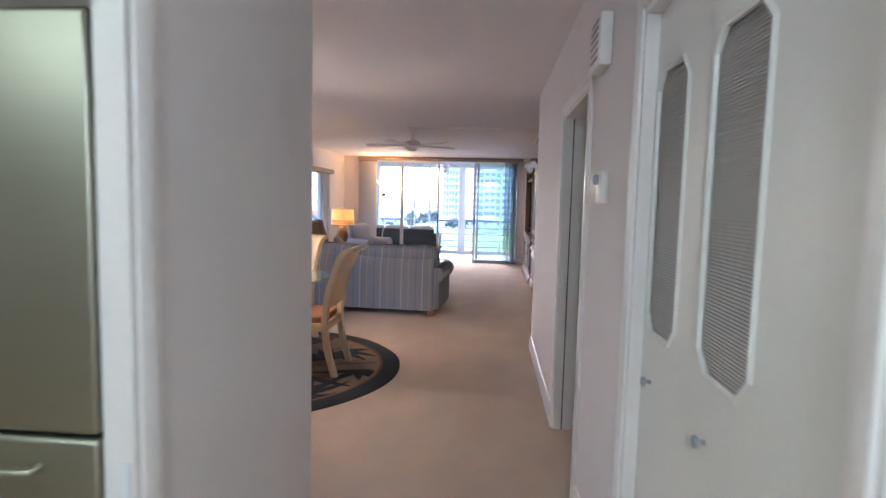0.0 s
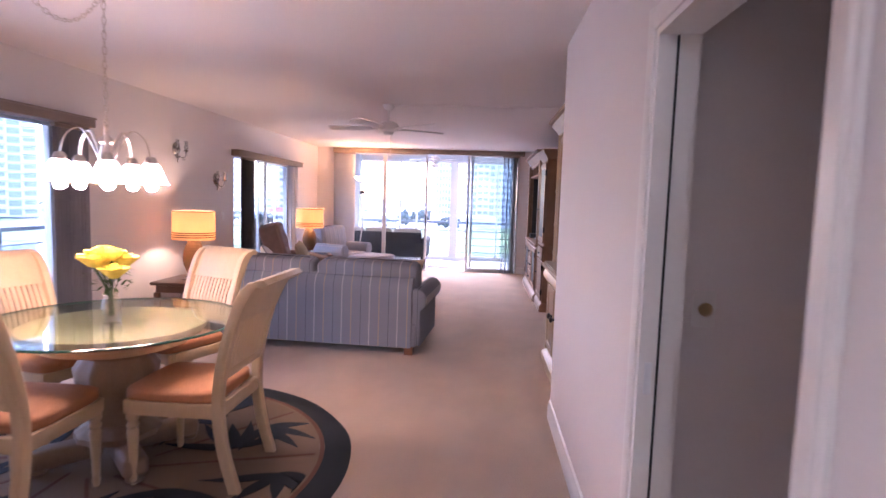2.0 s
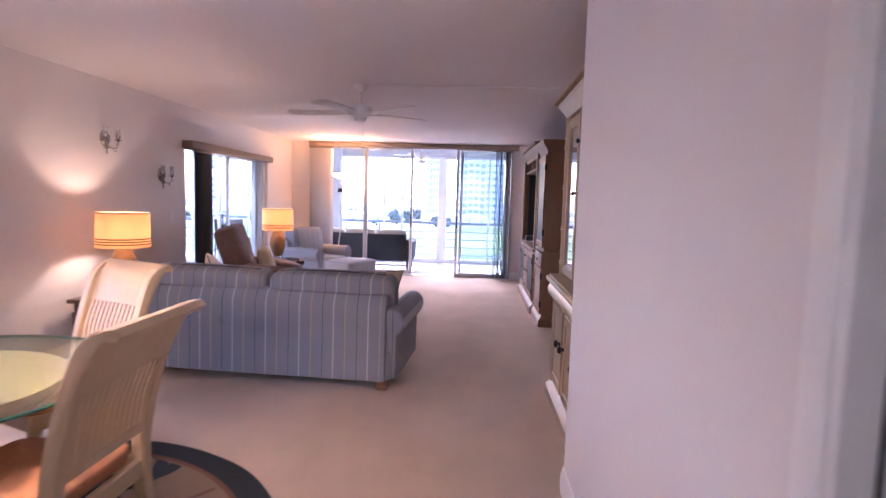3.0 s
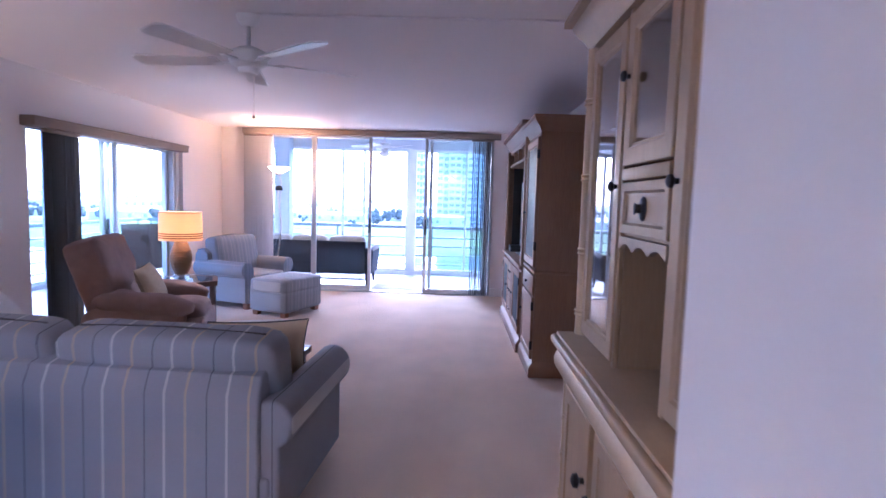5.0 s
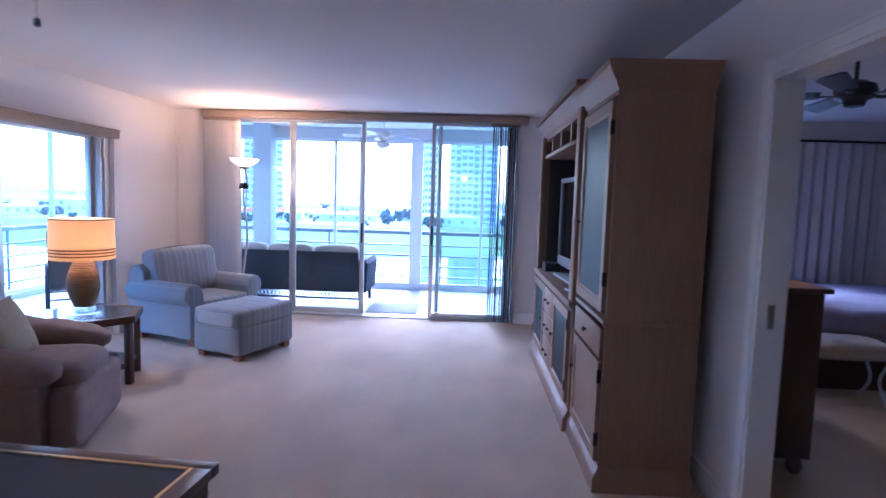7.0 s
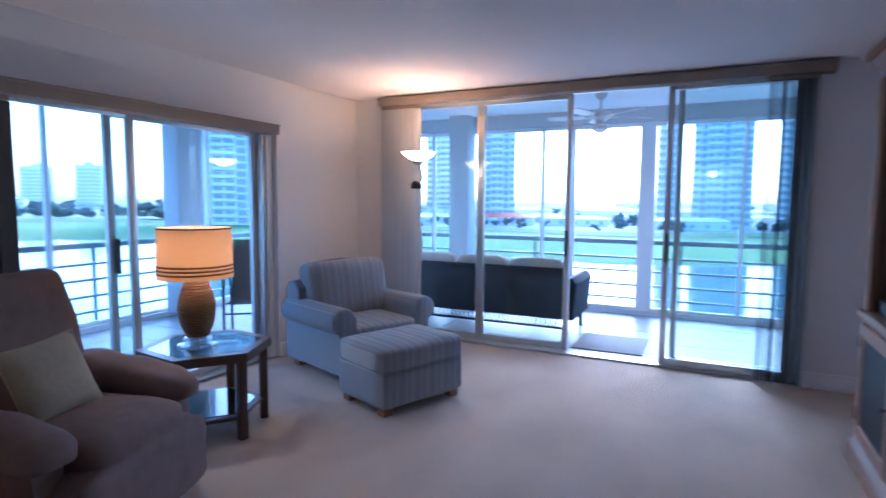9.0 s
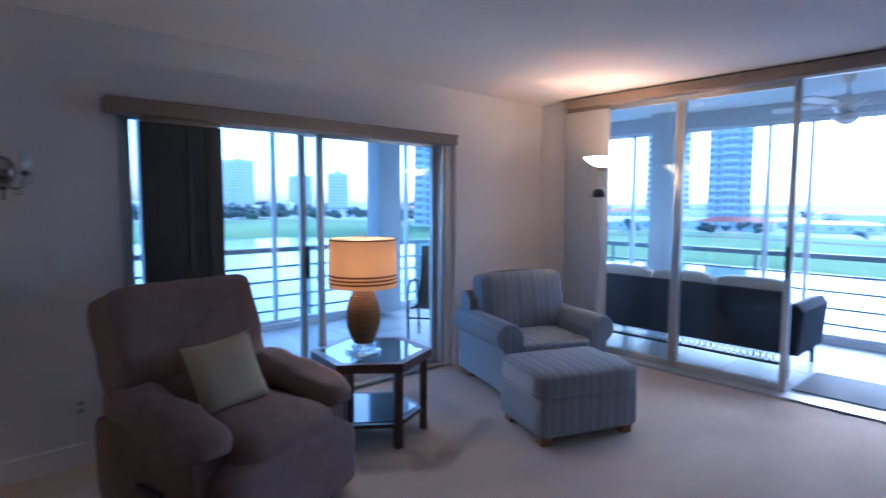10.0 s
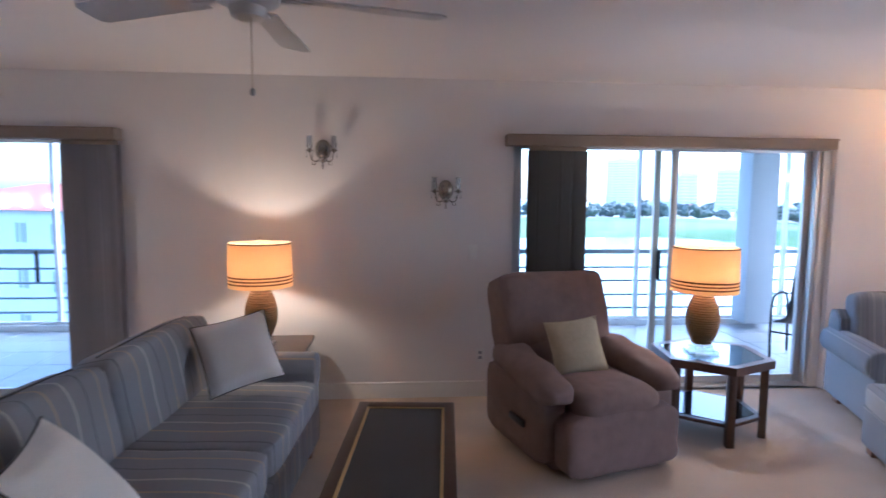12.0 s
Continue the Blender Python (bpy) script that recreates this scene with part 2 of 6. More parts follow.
RUGDARK = material("rug_wool_charcoal", (0.022, 0.027, 0.032), 1.0, 0, 240, 0.25, 3, 0.12, 0.7)
RUGBROWN = material("rug_wool_brown", (0.17, 0.075, 0.045), 1.0, 0, 240, 0.22, 3, 0.12, 0.7)
ROSE = material("yellow_petal", (0.86, 0.71, 0.11), 0.6, 0, 30, 0.10, 12, 0.12, 0.05)
LEAF = material("green_leaf", (0.07, 0.12, 0.035), 0.5, 0, 40, 0.2, 8, 0.15, 0.1)
PLASTIC = material("white_plastic", (0.76, 0.74, 0.71), 0.4, 0, 40, 0.02, 3, 0.03, 0.01)
GREYPLASTIC = material("grey_plastic", (0.30, 0.31, 0.34), 0.4, 0, 40, 0.05, 3, 0.04, 0.01)
SCREEN = material("black_screen_glass", (0.012, 0.013, 0.016), 0.08, 0, 20, 0.05, 2, 0.05, 0)
SLING = material("brown_mesh_sling", (0.10, 0.07, 0.05), 0.8, 0, 200, 0.3, 4, 0.1, 0.3)
BEDDING = material("lilac_bedspread", (0.34, 0.32, 0.46), 0.95, 0, 30, 0.15, 4, 0.15, 0.4)
TUFT = material("beige_upholstery", (0.48, 0.42, 0.36), 0.9, 0, 60, 0.15, 5, 0.1, 0.3)
CONCRETE = material("painted_concrete", (0.52, 0.54, 0.56), 0.8, 0, 30, 0.06, 1.2, 0.06, 0.1)
BALCEIL = material("white_balcony_paint", (0.80, 0.80, 0.79), 0.85, 0, 30, 0.05, 1.2, 0.05, 0.1)
WATER = material("canal_water", (0.10, 0.16, 0.17), 0.12, 0, 0.8, 0.1, 0.05, 0.15, 0.6, (1, 0.4, 1))
GRASS = material("lawn", (0.16, 0.24, 0.09), 1.0, 0, 2.0, 0.25, 0.05, 0.25, 0.3)
LAND = material("far_land", (0.36, 0.37, 0.35), 1.0, 0, 0.2, 0.3, 0.01, 0.3, 0.2)
# Foliage lightened and greyed: distance haze is part of the colour.
FOLIAGE = material("far_foliage", (0.12, 0.14, 0.12), 1.0, 0, 1.5, 0.35, 0.1, 0.25, 0.3)
STUCCO = material("white_stucco", (0.80, 0.79, 0.77), 0.85, 0, 4, 0.05, 0.2, 0.08, 0.05)
STUCCOBLUE = material("pale_tower_stucco", (0.78, 0.77, 0.75), 0.85, 0, 4, 0.06, 0.1, 0.08, 0.05)
DARKWIN = material("dark_facade_glass", (0.36, 0.37, 0.375), 0.3, 0, 3, 0.2, 0.3, 0.2, 0)
ROOFTILE = material("red_roof_tile", (0.40, 0.12, 0.07), 0.8, 0, 12, 0.25, 1, 0.15, 0.4, (1, 6, 1))
ASPHALT = material("asphalt", (0.06, 0.06, 0.062), 0.9, 0, 8, 0.2, 0.3, 0.1, 0.2)


# ---- mesh helpers ----
def box(bm, lo, hi, bevel=0.0, seg=2):
    size = [max(h - l, 1e-4) for l, h in zip(lo, hi)]
    mid = [(l + h) / 2 for l, h in zip(lo, hi)]
    r = bmesh.ops.create_cube(bm, size=1, matrix=Matrix.LocRotScale(mid, None, size))
    if bevel:
        es = list({e for v in r["verts"] for e in v.link_edges})
        bmesh.ops.bevel(bm, geom=es, offset=min(bevel, min(size) * 0.49), segments=seg, profile=0.5, affect='EDGES')
    return bm


def boxes(*specs, bevel=0.0, seg=2):
    bm = bmesh.new()
    for lo, hi in specs:
        box(bm, lo, hi, bevel, seg)
    return bm


def prism(bm, outline, axis, a, z, bevel=0.0, seg=3):
    """A flat outline pushed along an axis. outline: the two other coordinates, in the order x, y, z."""
    def at(p, h):
        return {0: (h, p[0], p[1]), 1: (p[0], h, p[1]), 2: (p[0], p[1], h)}[axis]
    lo = [bm.verts.new(at(p, a)) for p in outline]
    hi = [bm.verts.new(at(p, z)) for p in outline]
    n = len(outline)
    fs = [bm.faces.new(lo), bm.faces.new(hi[::-1])]
    for i in range(n):
        fs.append(bm.faces.new((lo[i], hi[i], hi[(i + 1) % n], lo[(i + 1) % n])))
    bmesh.ops.recalc_face_normals(bm, faces=fs)
    if bevel:
        es = list({e for f in fs[:2] for e in f.edges})
        bmesh.ops.bevel(bm, geom=es, offset=bevel, segments=seg, profile=0.5, affect='EDGES')
    return bm


def lathe(bm, profile, n=24, centre=(0, 0, 0), ribs=0, depth=0.0):
    """Turns (radius, height) pairs round the z axis."""
    rings = []
    cx, cy, cz = centre
    for r, h in profile:
        if r < 1e-5:
            rings.append([bm.verts.new((cx, cy, cz + h))])
        else:
            rings.append([bm.verts.new((cx + (r + (depth * math.cos(ribs * 2 * math.pi * k / n) if ribs else 0)) * math.cos(2 * math.pi * k / n),
                                        cy + (r + (depth * math.cos(ribs * 2 * math.pi * k / n) if ribs else 0)) * math.sin(2 * math.pi * k / n), cz + h)) for k in range(n)])
    for p, q in zip(rings, rings[1:]):
        for k in range(n):
            k2 = (k + 1) % n
            if len(p) == 1 and len(q) == 1:
                continue
            if len(p) == 1:
                bm.faces.new((p[0], q[k2], q[k]))
            elif len(q) == 1:
                bm.faces.new((p[k], p[k2], q[0]))
            else:
                bm.faces.new((p[k], p[k2], q[k2], q[k]))
    return bm


def tube(bm, pts, r, n=10, close=False):
    """A round bar along points; r is one radius or one for each point."""
    pts = [Vector(p) for p in pts]
    rs = r if isinstance(r, (list, tuple)) else [r] * len(pts)
    rings, side = [], None
    m = len(pts)
    for i, p in enumerate(pts):
        a = pts[(i - 1) % m] if (close or i) else p
        b = pts[(i + 1) % m] if (close or i < m - 1) else p
        d = (b - a).normalized()
        if side is None:
            side = d.orthogonal().normalized()
        side = (side - d * side.dot(d)).normalized()
        up = d.cross(side)
        rings.append([bm.verts.new(p + rs[i] * (math.cos(2 * math.pi * k / n) * side + math.sin(2 * math.pi * k / n) * up)) for k in range(n)])
    pairs = list(zip(rings, rings[1:])) + ([(rings[-1], rings[0])] if close else [])
    for p, q in pairs:
        for k in range(n):
            bm.faces.new((p[k], p[(k + 1) % n], q[(k + 1) % n], q[k]))
    if not close:
        bm.faces.new(rings[0][::-1])
        bm.faces.new(rings[-1])
    return bm


def curve_pts(ctrl, n=16):
    """A smooth line through control points."""
    P = [Vector(p) for p in ctrl]
    P = [2 * P[0] - P[1]] + P + [2 * P[-1] - P[-2]]
    out = []
    for i in range(1, len(P) - 2):
        for k in range(n):
            t = k / n
            out.append(0.5 * ((2 * P[i]) + (P[i + 1] - P[i - 1]) * t + (2 * P[i - 1] - 5 * P[i] + 4 * P[i + 1] - P[i + 2]) * t * t + (3 * P[i] - P[i - 1] - 3 * P[i + 1] + P[i + 2]) * t ** 3))
    out.append(P[-2])
    return out


def cushion(bm, size, m=Matrix(), puff=0.35, cuts=9, round_=5.0, crease=0.0, seed=0):
    """A stuffed block: edges round off, faces belly out."""
    bmesh.ops.create_cube(bm, size=2)
    bmesh.ops.subdivide_edges(bm, edges=bm.edges[:], cuts=cuts, use_grid_fill=True)
    hx, hy, hz = size[0] / 2, size[1] / 2, size[2] / 2
    k = round_
    for v in bm.verts:
        u, w, h = v.co
        n = (abs(u) ** k + abs(w) ** k + abs(h) ** k) ** (1 / k)
        u, w, h = u / n, w / n, h / n
        lift = 1 - puff * max(abs(u), abs(w)) ** 3
        p = Vector((u * hx, w * hy, h * hz * lift))
        if crease:
            p += crease * noise.noise_vector(p * 7 + Vector((seed * 3.1, seed, 0)))
        v.co = m @ p
    return bm


def empty(name, place, turn, label, category, group=""):
    ob = new(name)
    ob.empty_display_size = 0.1
    ob.matrix_world = pose(*place, 0, 0, turn)
    return tagged(ob, label, category, group)


def finish(ob, bm, mat, smooth):
    me = ob.data
    bmesh.ops.recalc_face_normals(bm, faces=bm.faces[:])
    bm.to_mesh(me)
    bm.free()
    me.materials.append(mat)
    if smooth:
        for p in me.polygons:
            p.use_smooth = True
        me.set_sharp_from_angle(angle=radians(smooth))
    return ob


def part(name, bm, mat, parent, label="", smooth=40):
    ob = new(name, bpy.data.meshes.new(name))
    finish(ob, bm, mat, smooth)
    ob.parent = parent
    if label:
        tagged(ob, label)
    return ob


def structure(name, bm, mat, label, category, smooth=30):
    ob = new(name, bpy.data.meshes.new(name))
    finish(ob, bm, mat, smooth)
    return tagged(ob, label, category, "", "structure")


def single(name, bm, mat, label, category, group="", m=None, smooth=40):
    ob = new(name, bpy.data.meshes.new(name))
    finish(ob, bm, mat, smooth)
    if m is not None:
        ob.matrix_world = m
    return tagged(ob, label, category, group)


# ---- the large structure ----
H = 2.44
LEFT, RIGHT, FAR = -2.80, 1.98, 14.20
HALL_R, HALL_L = 1.10, -0.03
BAL_X, BAL_Y, BAL_H = -5.30, 16.55, 2.56


def wall_along_y(name, x0, x1, y0, y1, holes, label, top=H):
    """A wall with the openings (from, to, sill, head) cut through it."""
    bm = bmesh.new()
    y = y0
    for a, b, lo, hi in sorted(holes):
        if a > y:
            box(bm, (x0, y, 0), (x1, a, top))
        if lo > 0:
            box(bm, (x0, a, 0), (x1, b, lo))
        box(bm, (x0, a, hi), (x1, b, top))
        y = b
    if y < y1:
        box(bm, (x0, y, 0), (x1, y1, top))
    return structure(name, bm, WALL, label, "wall")


def wall_along_x(name, y0, y1, x0, x1, holes, label, top=H):
    bm = bmesh.new()
    x = x0
    for a, b, lo, hi in sorted(holes):
        if a > x:
            box(bm, (x, y0, 0), (a, y1, top))
        if lo > 0:
            box(bm, (a, y0, 0), (b, y1, lo))
        box(bm, (a, y0, hi), (b, y1, top))
        x = b
    if x < x1:
        box(bm, (x, y0, 0), (x1, y1, top))
    return structure(name, bm, WALL, label, "wall")


DIN = (4.90, 7.42)
LIV = (10.38, 13.00)
FARHOLE = (-2.36, 1.30)
BEDDOOR = (9.05, 10.05)
structure("floor", boxes(((LEFT - 0.02, -0.6, -0.12), (RIGHT, FAR + 0.02, 0.0))), CARPET, "cream cut-pile carpet with faint footprints", "floor")
structure("floor_bedroom", boxes(((RIGHT, 4.9, -0.12), (5.6, 14.0, 0.0))), CARPET, "cream carpet of the bedroom", "floor")
structure("ceiling", boxes(((LEFT - 0.25, -0.6, H), (RIGHT + 0.12, FAR + 0.25, H + 0.15))), CEIL, "off-white painted ceiling with light texture", "ceiling")
structure("ceiling_bedroom", boxes(((RIGHT + 0.12, 3.2, H), (5.7, 14.1, H + 0.15))), CEIL, "off-white bedroom ceiling", "ceiling")
wall_along_y("wall_west", LEFT - 0.25, LEFT, -0.6, FAR + 0.25, [(DIN[0], DIN[1], 0, 2.04), (LIV[0], LIV[1], 0, 2.04)], "off-white painted wall with two sliding doors")
wall_along_x("wall_north", FAR, FAR + 0.25, LEFT, RIGHT + 0.12, [(FARHOLE[0], FARHOLE[1], 0, 2.425)], "off-white wall around the wide sliding door")
wall_along_y("wall_east", RIGHT, RIGHT + 0.12, 6.68, FAR, [(BEDDOOR[0], BEDDOOR[1], 0, 2.02)], "off-white living room wall with bedroom doorway")
wall_along_x("wall_hall_end", 6.56, 6.68, HALL_R, RIGHT + 0.12, [], "off-white end of the hall wall")
wall_along_y("wall_hall_east", HALL_R, HALL_R + 0.12, -0.6, 6.56, [(1.93, 2.98, 0, 2.0), (3.86, 4.74, 0, 1.96)], "off-white hall wall with closet and doorway")
wall_along_y("wall_hall_west", HALL_L - 0.06, HALL_L, -0.6, 3.37, [(1.15, 2.285, 0, 2.05)], "pale grey-white hall wall beside the kitchen")
wall_along_x("wall_kitchen", 3.27, 3.37, LEFT, HALL_L - 0.06, [], "off-white wall between kitchen and dining area")
wall_along_x("wall_south", -0.72, -0.60, LEFT - 0.25, HALL_R + 0.12, [], "off-white wall behind the entrance")
# small room behind the doorway of the hall, and the closet
wall_along_x("wall_bath_north", 4.80, 4.90, HALL_R + 0.12, 2.70, [], "grey-white wall of the side room")
wall_along_x("wall_bath_south", 3.20, 3.30, HALL_R + 0.12, 2.70, [], "grey-white wall of the side room")
wall_along_y("wall_bath_east", 2.60, 2.70, 3.30, 4.80, [], "grey-white wall of the side room")
structure("floor_bath", boxes(((HALL_R + 0.88, 3.3, -0.12), (2.6, 4.80, -0.0))), TILE, "pale tiled floor of the side room", "floor")
structure("wall_closet", boxes(((1.75, 1.9, 0), (1.80, 3.2, H)), ((1.22, 1.9, 0), (1.75, 1.95, H))), WALL, "off-white closet wall", "wall")
# bedroom shell with a window
wall_along_y("wall_bedroom_east", 5.60, 5.70, 4.9, 14.1, [], "grey-blue shaded bedroom wall")
wall_along_x("wall_bedroom_north", 14.00, 14.10, RIGHT + 0.12, 5.60, [(3.45, 4.14, 0.75, 2.05)], "bedroom wall with a curtained window")
wall_along_x("wall_bedroom_south", 4.90, 5.00, 2.7, 5.60, [], "off-white bedroom wall")

# baseboards: a board with a stepped top
BASE = [(0, 0), (0.016, 0), (0.016, 0.085), (0.010, 0.10), (0.010, 0.118), (0.0, 0.125)]


def baseboard_y(x, side, y0, y1):
    bm = prism(bmesh.new(), [(x + side * p, q) for p, q in BASE], 1, y0, y1)
    structure("baseboard", bm, TRIM, "white painted baseboard with a stepped top", "baseboard")


def baseboard_x(y, side, x0, x1):
    bm = prism(bmesh.new(), [(y + side * p, q) for p, q in BASE], 0, x0, x1)
    structure("baseboard", bm, TRIM, "white painted baseboard with a stepped top", "baseboard")


baseboard_y(LEFT, 1, 3.37, DIN[0])
baseboard_y(LEFT, 1, DIN[1], LIV[0])
baseboard_y(LEFT, 1, LIV[1], FAR)
baseboard_y(HALL_R, -1, 4.81, 6.68)
baseboard_y(HALL_R, -1, 3.05, 3.79)
baseboard_y(HALL_L, 1, 2.355, 3.37)
baseboard_y(RIGHT, -1, 6.68, BEDDOOR[0] - 0.07)
baseboard_y(RIGHT, -1, BEDDOOR[1] + 0.07, FAR)
baseboard_x(FAR, -1, LEFT, FARHOLE[0])
baseboard_x(FAR, -1, FARHOLE[1], RIGHT)


def casing_y(name, x, side, y0, y1, top, depth, label):
    """A door frame round an opening in a wall along y: moulded casing on the room side and a jamb lining."""
    ob = tagged(new(name), label, "door frame", "", "structure")
    w = 0.065
    prof = [(0, 0), (0.012, 0), (0.018, 0.015), (0.018, 0.045), (0.012, 0.05), (0.012, w), (0, w)]
    for nm, y, s in (("jamb_casing", y0, -1), ("jamb_casing", y1, 1)):
        bm = prism(bmesh.new(), [(x + side * p, y + s * q) for p, q in prof], 2, 0, top + w)
        part(nm, bm, TRIM, ob)
    part("head_casing", prism(bmesh.new(), [(x + side * p, top + q) for p, q in prof], 1, y0, y1), TRIM, ob)
    xa, xb = sorted((x + side * 0.004, x - side * depth))
    part("lining", boxes(((xa, y0, 0), (xb, y0 + 0.02, top)), ((xa, y1 - 0.02, 0), (xb, y1, top)), ((xa, y0 + 0.02, top - 0.02), (xb, y1 - 0.02, top))), TRIM, ob)
    return ob


d1 = casing_y("door_frame_1", HALL_R, -1, 3.86, 4.74, 1.96, 0.12, "white moulded frame of an open pocket doorway")
part("strike_plate", boxes(((HALL_R + 0.014, 4.714, 0.86), (HALL_R + 0.036, 4.72, 0.96)), bevel=0.002), WHITEALU, d1, "small steel strike plate")
# Black strip on the lining stands in for shade inside the slot.
part("pocket_slot", boxes(((HALL_R + 0.048, 4.712, 0.005), (HALL_R + 0.054, 4.718, 1.935))), BLACK, d1, "black strip in place of the shaded pocket door slot")
d2 = casing_y("door_frame_2", RIGHT, -1, BEDDOOR[0], BEDDOOR[1], 2.02, 0.12, "white moulded frame of the open bedroom doorway")
part("strike_plate", boxes(((RIGHT + 0.04, BEDDOOR[1] - 0.026, 0.94), (RIGHT + 0.07, BEDDOOR[1] - 0.02, 1.05)), bevel=0.002), NICKEL, d2, "small steel strike plate")
d3 = casing_y("door_frame_3", HALL_L, 1, 1.15, 2.285, 2.05, 0.06, "white moulded frame of the kitchen doorway")
part("strike_plate", boxes(((HALL_L - 0.022, 2.259, 0.80), (HALL_L - 0.004, 2.265, 0.89)), bevel=0.002), WHITEALU, d3, "small steel strike plate")
casing_y("door_frame_4", HALL_R, -1, 1.93, 2.98, 2.0, 0.12, "white frame round the louvred closet doors")


def louvre_leaf(y0, y1, mid=0.045, inn=0.125):
    """A painted closet leaf with a slatted inset whose corners are cut."""
    ob = empty("louvred_door", (HALL_R + 0.035, (y0 + y1) / 2, 0), 0, "white bifold closet door with a slatted grey inset", "door", "closet doors")
    w, z0, z1, c = (y1 - y0) / 2, 1.06, 1.80, 0.05
    oct_ = [(mid + p, q) for p, q in ((-inn + c, z0), (inn - c, z0), (inn, z0 + c), (inn, z1 - c), (inn - c, z1), (-inn + c, z1), (-inn, z1 - c), (-inn, z0 + c))]
    out = [(-w, 0.012), (w, 0.012), (w, 0.012), (w, 1.975), (w, 1.975), (-w, 1.975), (-w, 1.975), (-w, 0.012)]
    bm = bmesh.new()
    for x, flip in ((0.0, False), (0.03, True)):
        vi = [bm.verts.new((x, *p)) for p in oct_]
        corners = {k: bm.verts.new((x, *k)) for k in set(out)}
        vo = [corners[p] for p in out]
        for k in range(8):
            k2 = (k + 1) % 8
            f = [vi[k], vi[k2], vo[k2], vo[k]] if vo[k] != vo[k2] else [vi[k], vi[k2], vo[k]]
            bm.faces.new(f)
    part("panel", bm, DOORWHITE, ob)
    rim = bmesh.new()
    tube(rim, [(0.0, *p) for p in oct_], 0.008, 6, True)
    part("moulding", rim, DOORWHITE, ob)
    sl = bmesh.new()
    n = 92
    for k in range(n):
        z = z0 + (k + 0.5) * (z1 - z0) / n
        e = 0
        if z < z0 + c:
            e = c - (z - z0)
        if z > z1 - c:
            e = c - (z1 - z)
        box(sl, (0.008, mid - inn + e, z - 0.0034), (0.02, mid + inn - e, z + 0.0031))
    part("slats", sl, GREYSLAT, ob, "fine grey horizontal slats")
    part("backing", boxes(((0.0115, mid - inn + c, z0), (0.0185, mid + inn - c, z1)), ((0.0115, mid - inn, z0 + c), (0.0185, mid - inn + c - 0.0005, z1 - c)), ((0.0115, mid + inn - c + 0.0005, z0 + c), (0.0185, mid + inn, z1 - c))), GREYSLAT, ob)
    k = part("knob", lathe(bmesh.new(), [(0, 0), (0.006, 0), (0.006, 0.012), (0.014, 0.018), (0.014, 0.026), (0, 0.03)], 14), GREYPLASTIC, ob, "small grey knob")
    k.matrix_local = pose(0, w - 0.10, 0.92, 0, -90, 0)
    return ob


GREYSLAT = material("grey_slat_paint", (0.40, 0.385, 0.36), 0.6, 0, 60, 0.05, 3, 0.05, 0.03)
louvre_leaf(1.955, 2.555, 0.145)
louvre_leaf(2.56, 2.96)

# thermostat, alarm box, switches
th = empty("thermostat", (HALL_R, 3.45, 1.49), 0, "white two-part wall thermostat with a round dial", "thermostat")
part("body", boxes(((-0.028, -0.055, -0.06), (0, 0.055, 0.06)), bevel=0.006), PLASTIC, th)
part("side_box", boxes(((-0.018, 0.06, -0.05), (0, 0.12, 0.045)), bevel=0.005), GREYPLASTIC, th, "pale grey side box")
k = part("dial", lathe(bmesh.new(), [(0, 0), (0.02, 0), (0.02, 0.012), (0.012, 0.018), (0, 0.018)], 18), GREYPLASTIC, th, "round grey dial")
k.matrix_local = pose(-0.028, 0.02, 0.03, 0, -90, 0)
ch = empty("door_chime", (HALL_R, 3.54, 2.05), 0, "white door chime box on the hall wall", "door chime")
part("cover", boxes(((-0.05, -0.10, -0.10), (0, 0.10, 0.10)), bevel=0.012), PLASTIC, ch)
part("grille", boxes(*[((-0.053, -0.07, -0.07 + 0.028 * i), (-0.0505, 0.07, -0.058 + 0.028 * i)) for i in range(6)]), GREYPLASTIC, ch)


def wall_plate(name, m, label, kind):
    ob = new(name)
    ob.matrix_world = m
    tagged(ob, label, "outlet" if kind else "switch")
    part("plate", boxes(((-0.035, -0.006, -0.057), (0.035, 0, 0.057)), bevel=0.003), PLASTIC, ob)
    if kind:
        for z in (-0.02, 0.02):
            part("socket", boxes(((-0.014, -0.0085, z - 0.012), (0.014, -0.005, z + 0.012)), bevel=0.002), GREYPLASTIC, ob)
    else:
        part("toggle", boxes(((-0.005, -0.018, -0.008), (0.005, -0.006, 0.012)), bevel=0.002), PLASTIC, ob)
    return ob


wall_plate("light_switch", pose(LEFT, 10.07, 1.14, 0, 0, 90), "white toggle switch plate on the wall", 0)
wall_plate("wall_outlet", pose(LEFT, 10.14, 0.33, 0, 0, 90), "white duplex outlet low on the wall", 1)
dm = empty("dimmer_switch", (1.31, 4.80, 1.12), 0, "white plate with a round brass dimmer knob", "switch")
part("plate", boxes(((-0.036, -0.006, -0.058), (0.036, 0, 0.058)), bevel=0.003), PLASTIC, dm)
k = part("knob", lathe(bmesh.new(), [(0, 0), (0.02, 0), (0.022, 0.012), (0.014, 0.022), (0, 0.022)], 18), BRASS, dm, "round brass knob")
k.matrix_local = pose(0, -0.006, 0.0, 90, 0, 0)
# Small wall fixture of unclear kind; its hook shape is a guess.
hk = empty("wall_hook", (1.66, 4.80, 1.90), 0, "small dark metal wall fixture shaped as a double hook", "hook")
part("plate", boxes(((-0.02, -0.01, -0.09), (0.02, 0, 0.09)), bevel=0.004), DARKNICKEL, hk)
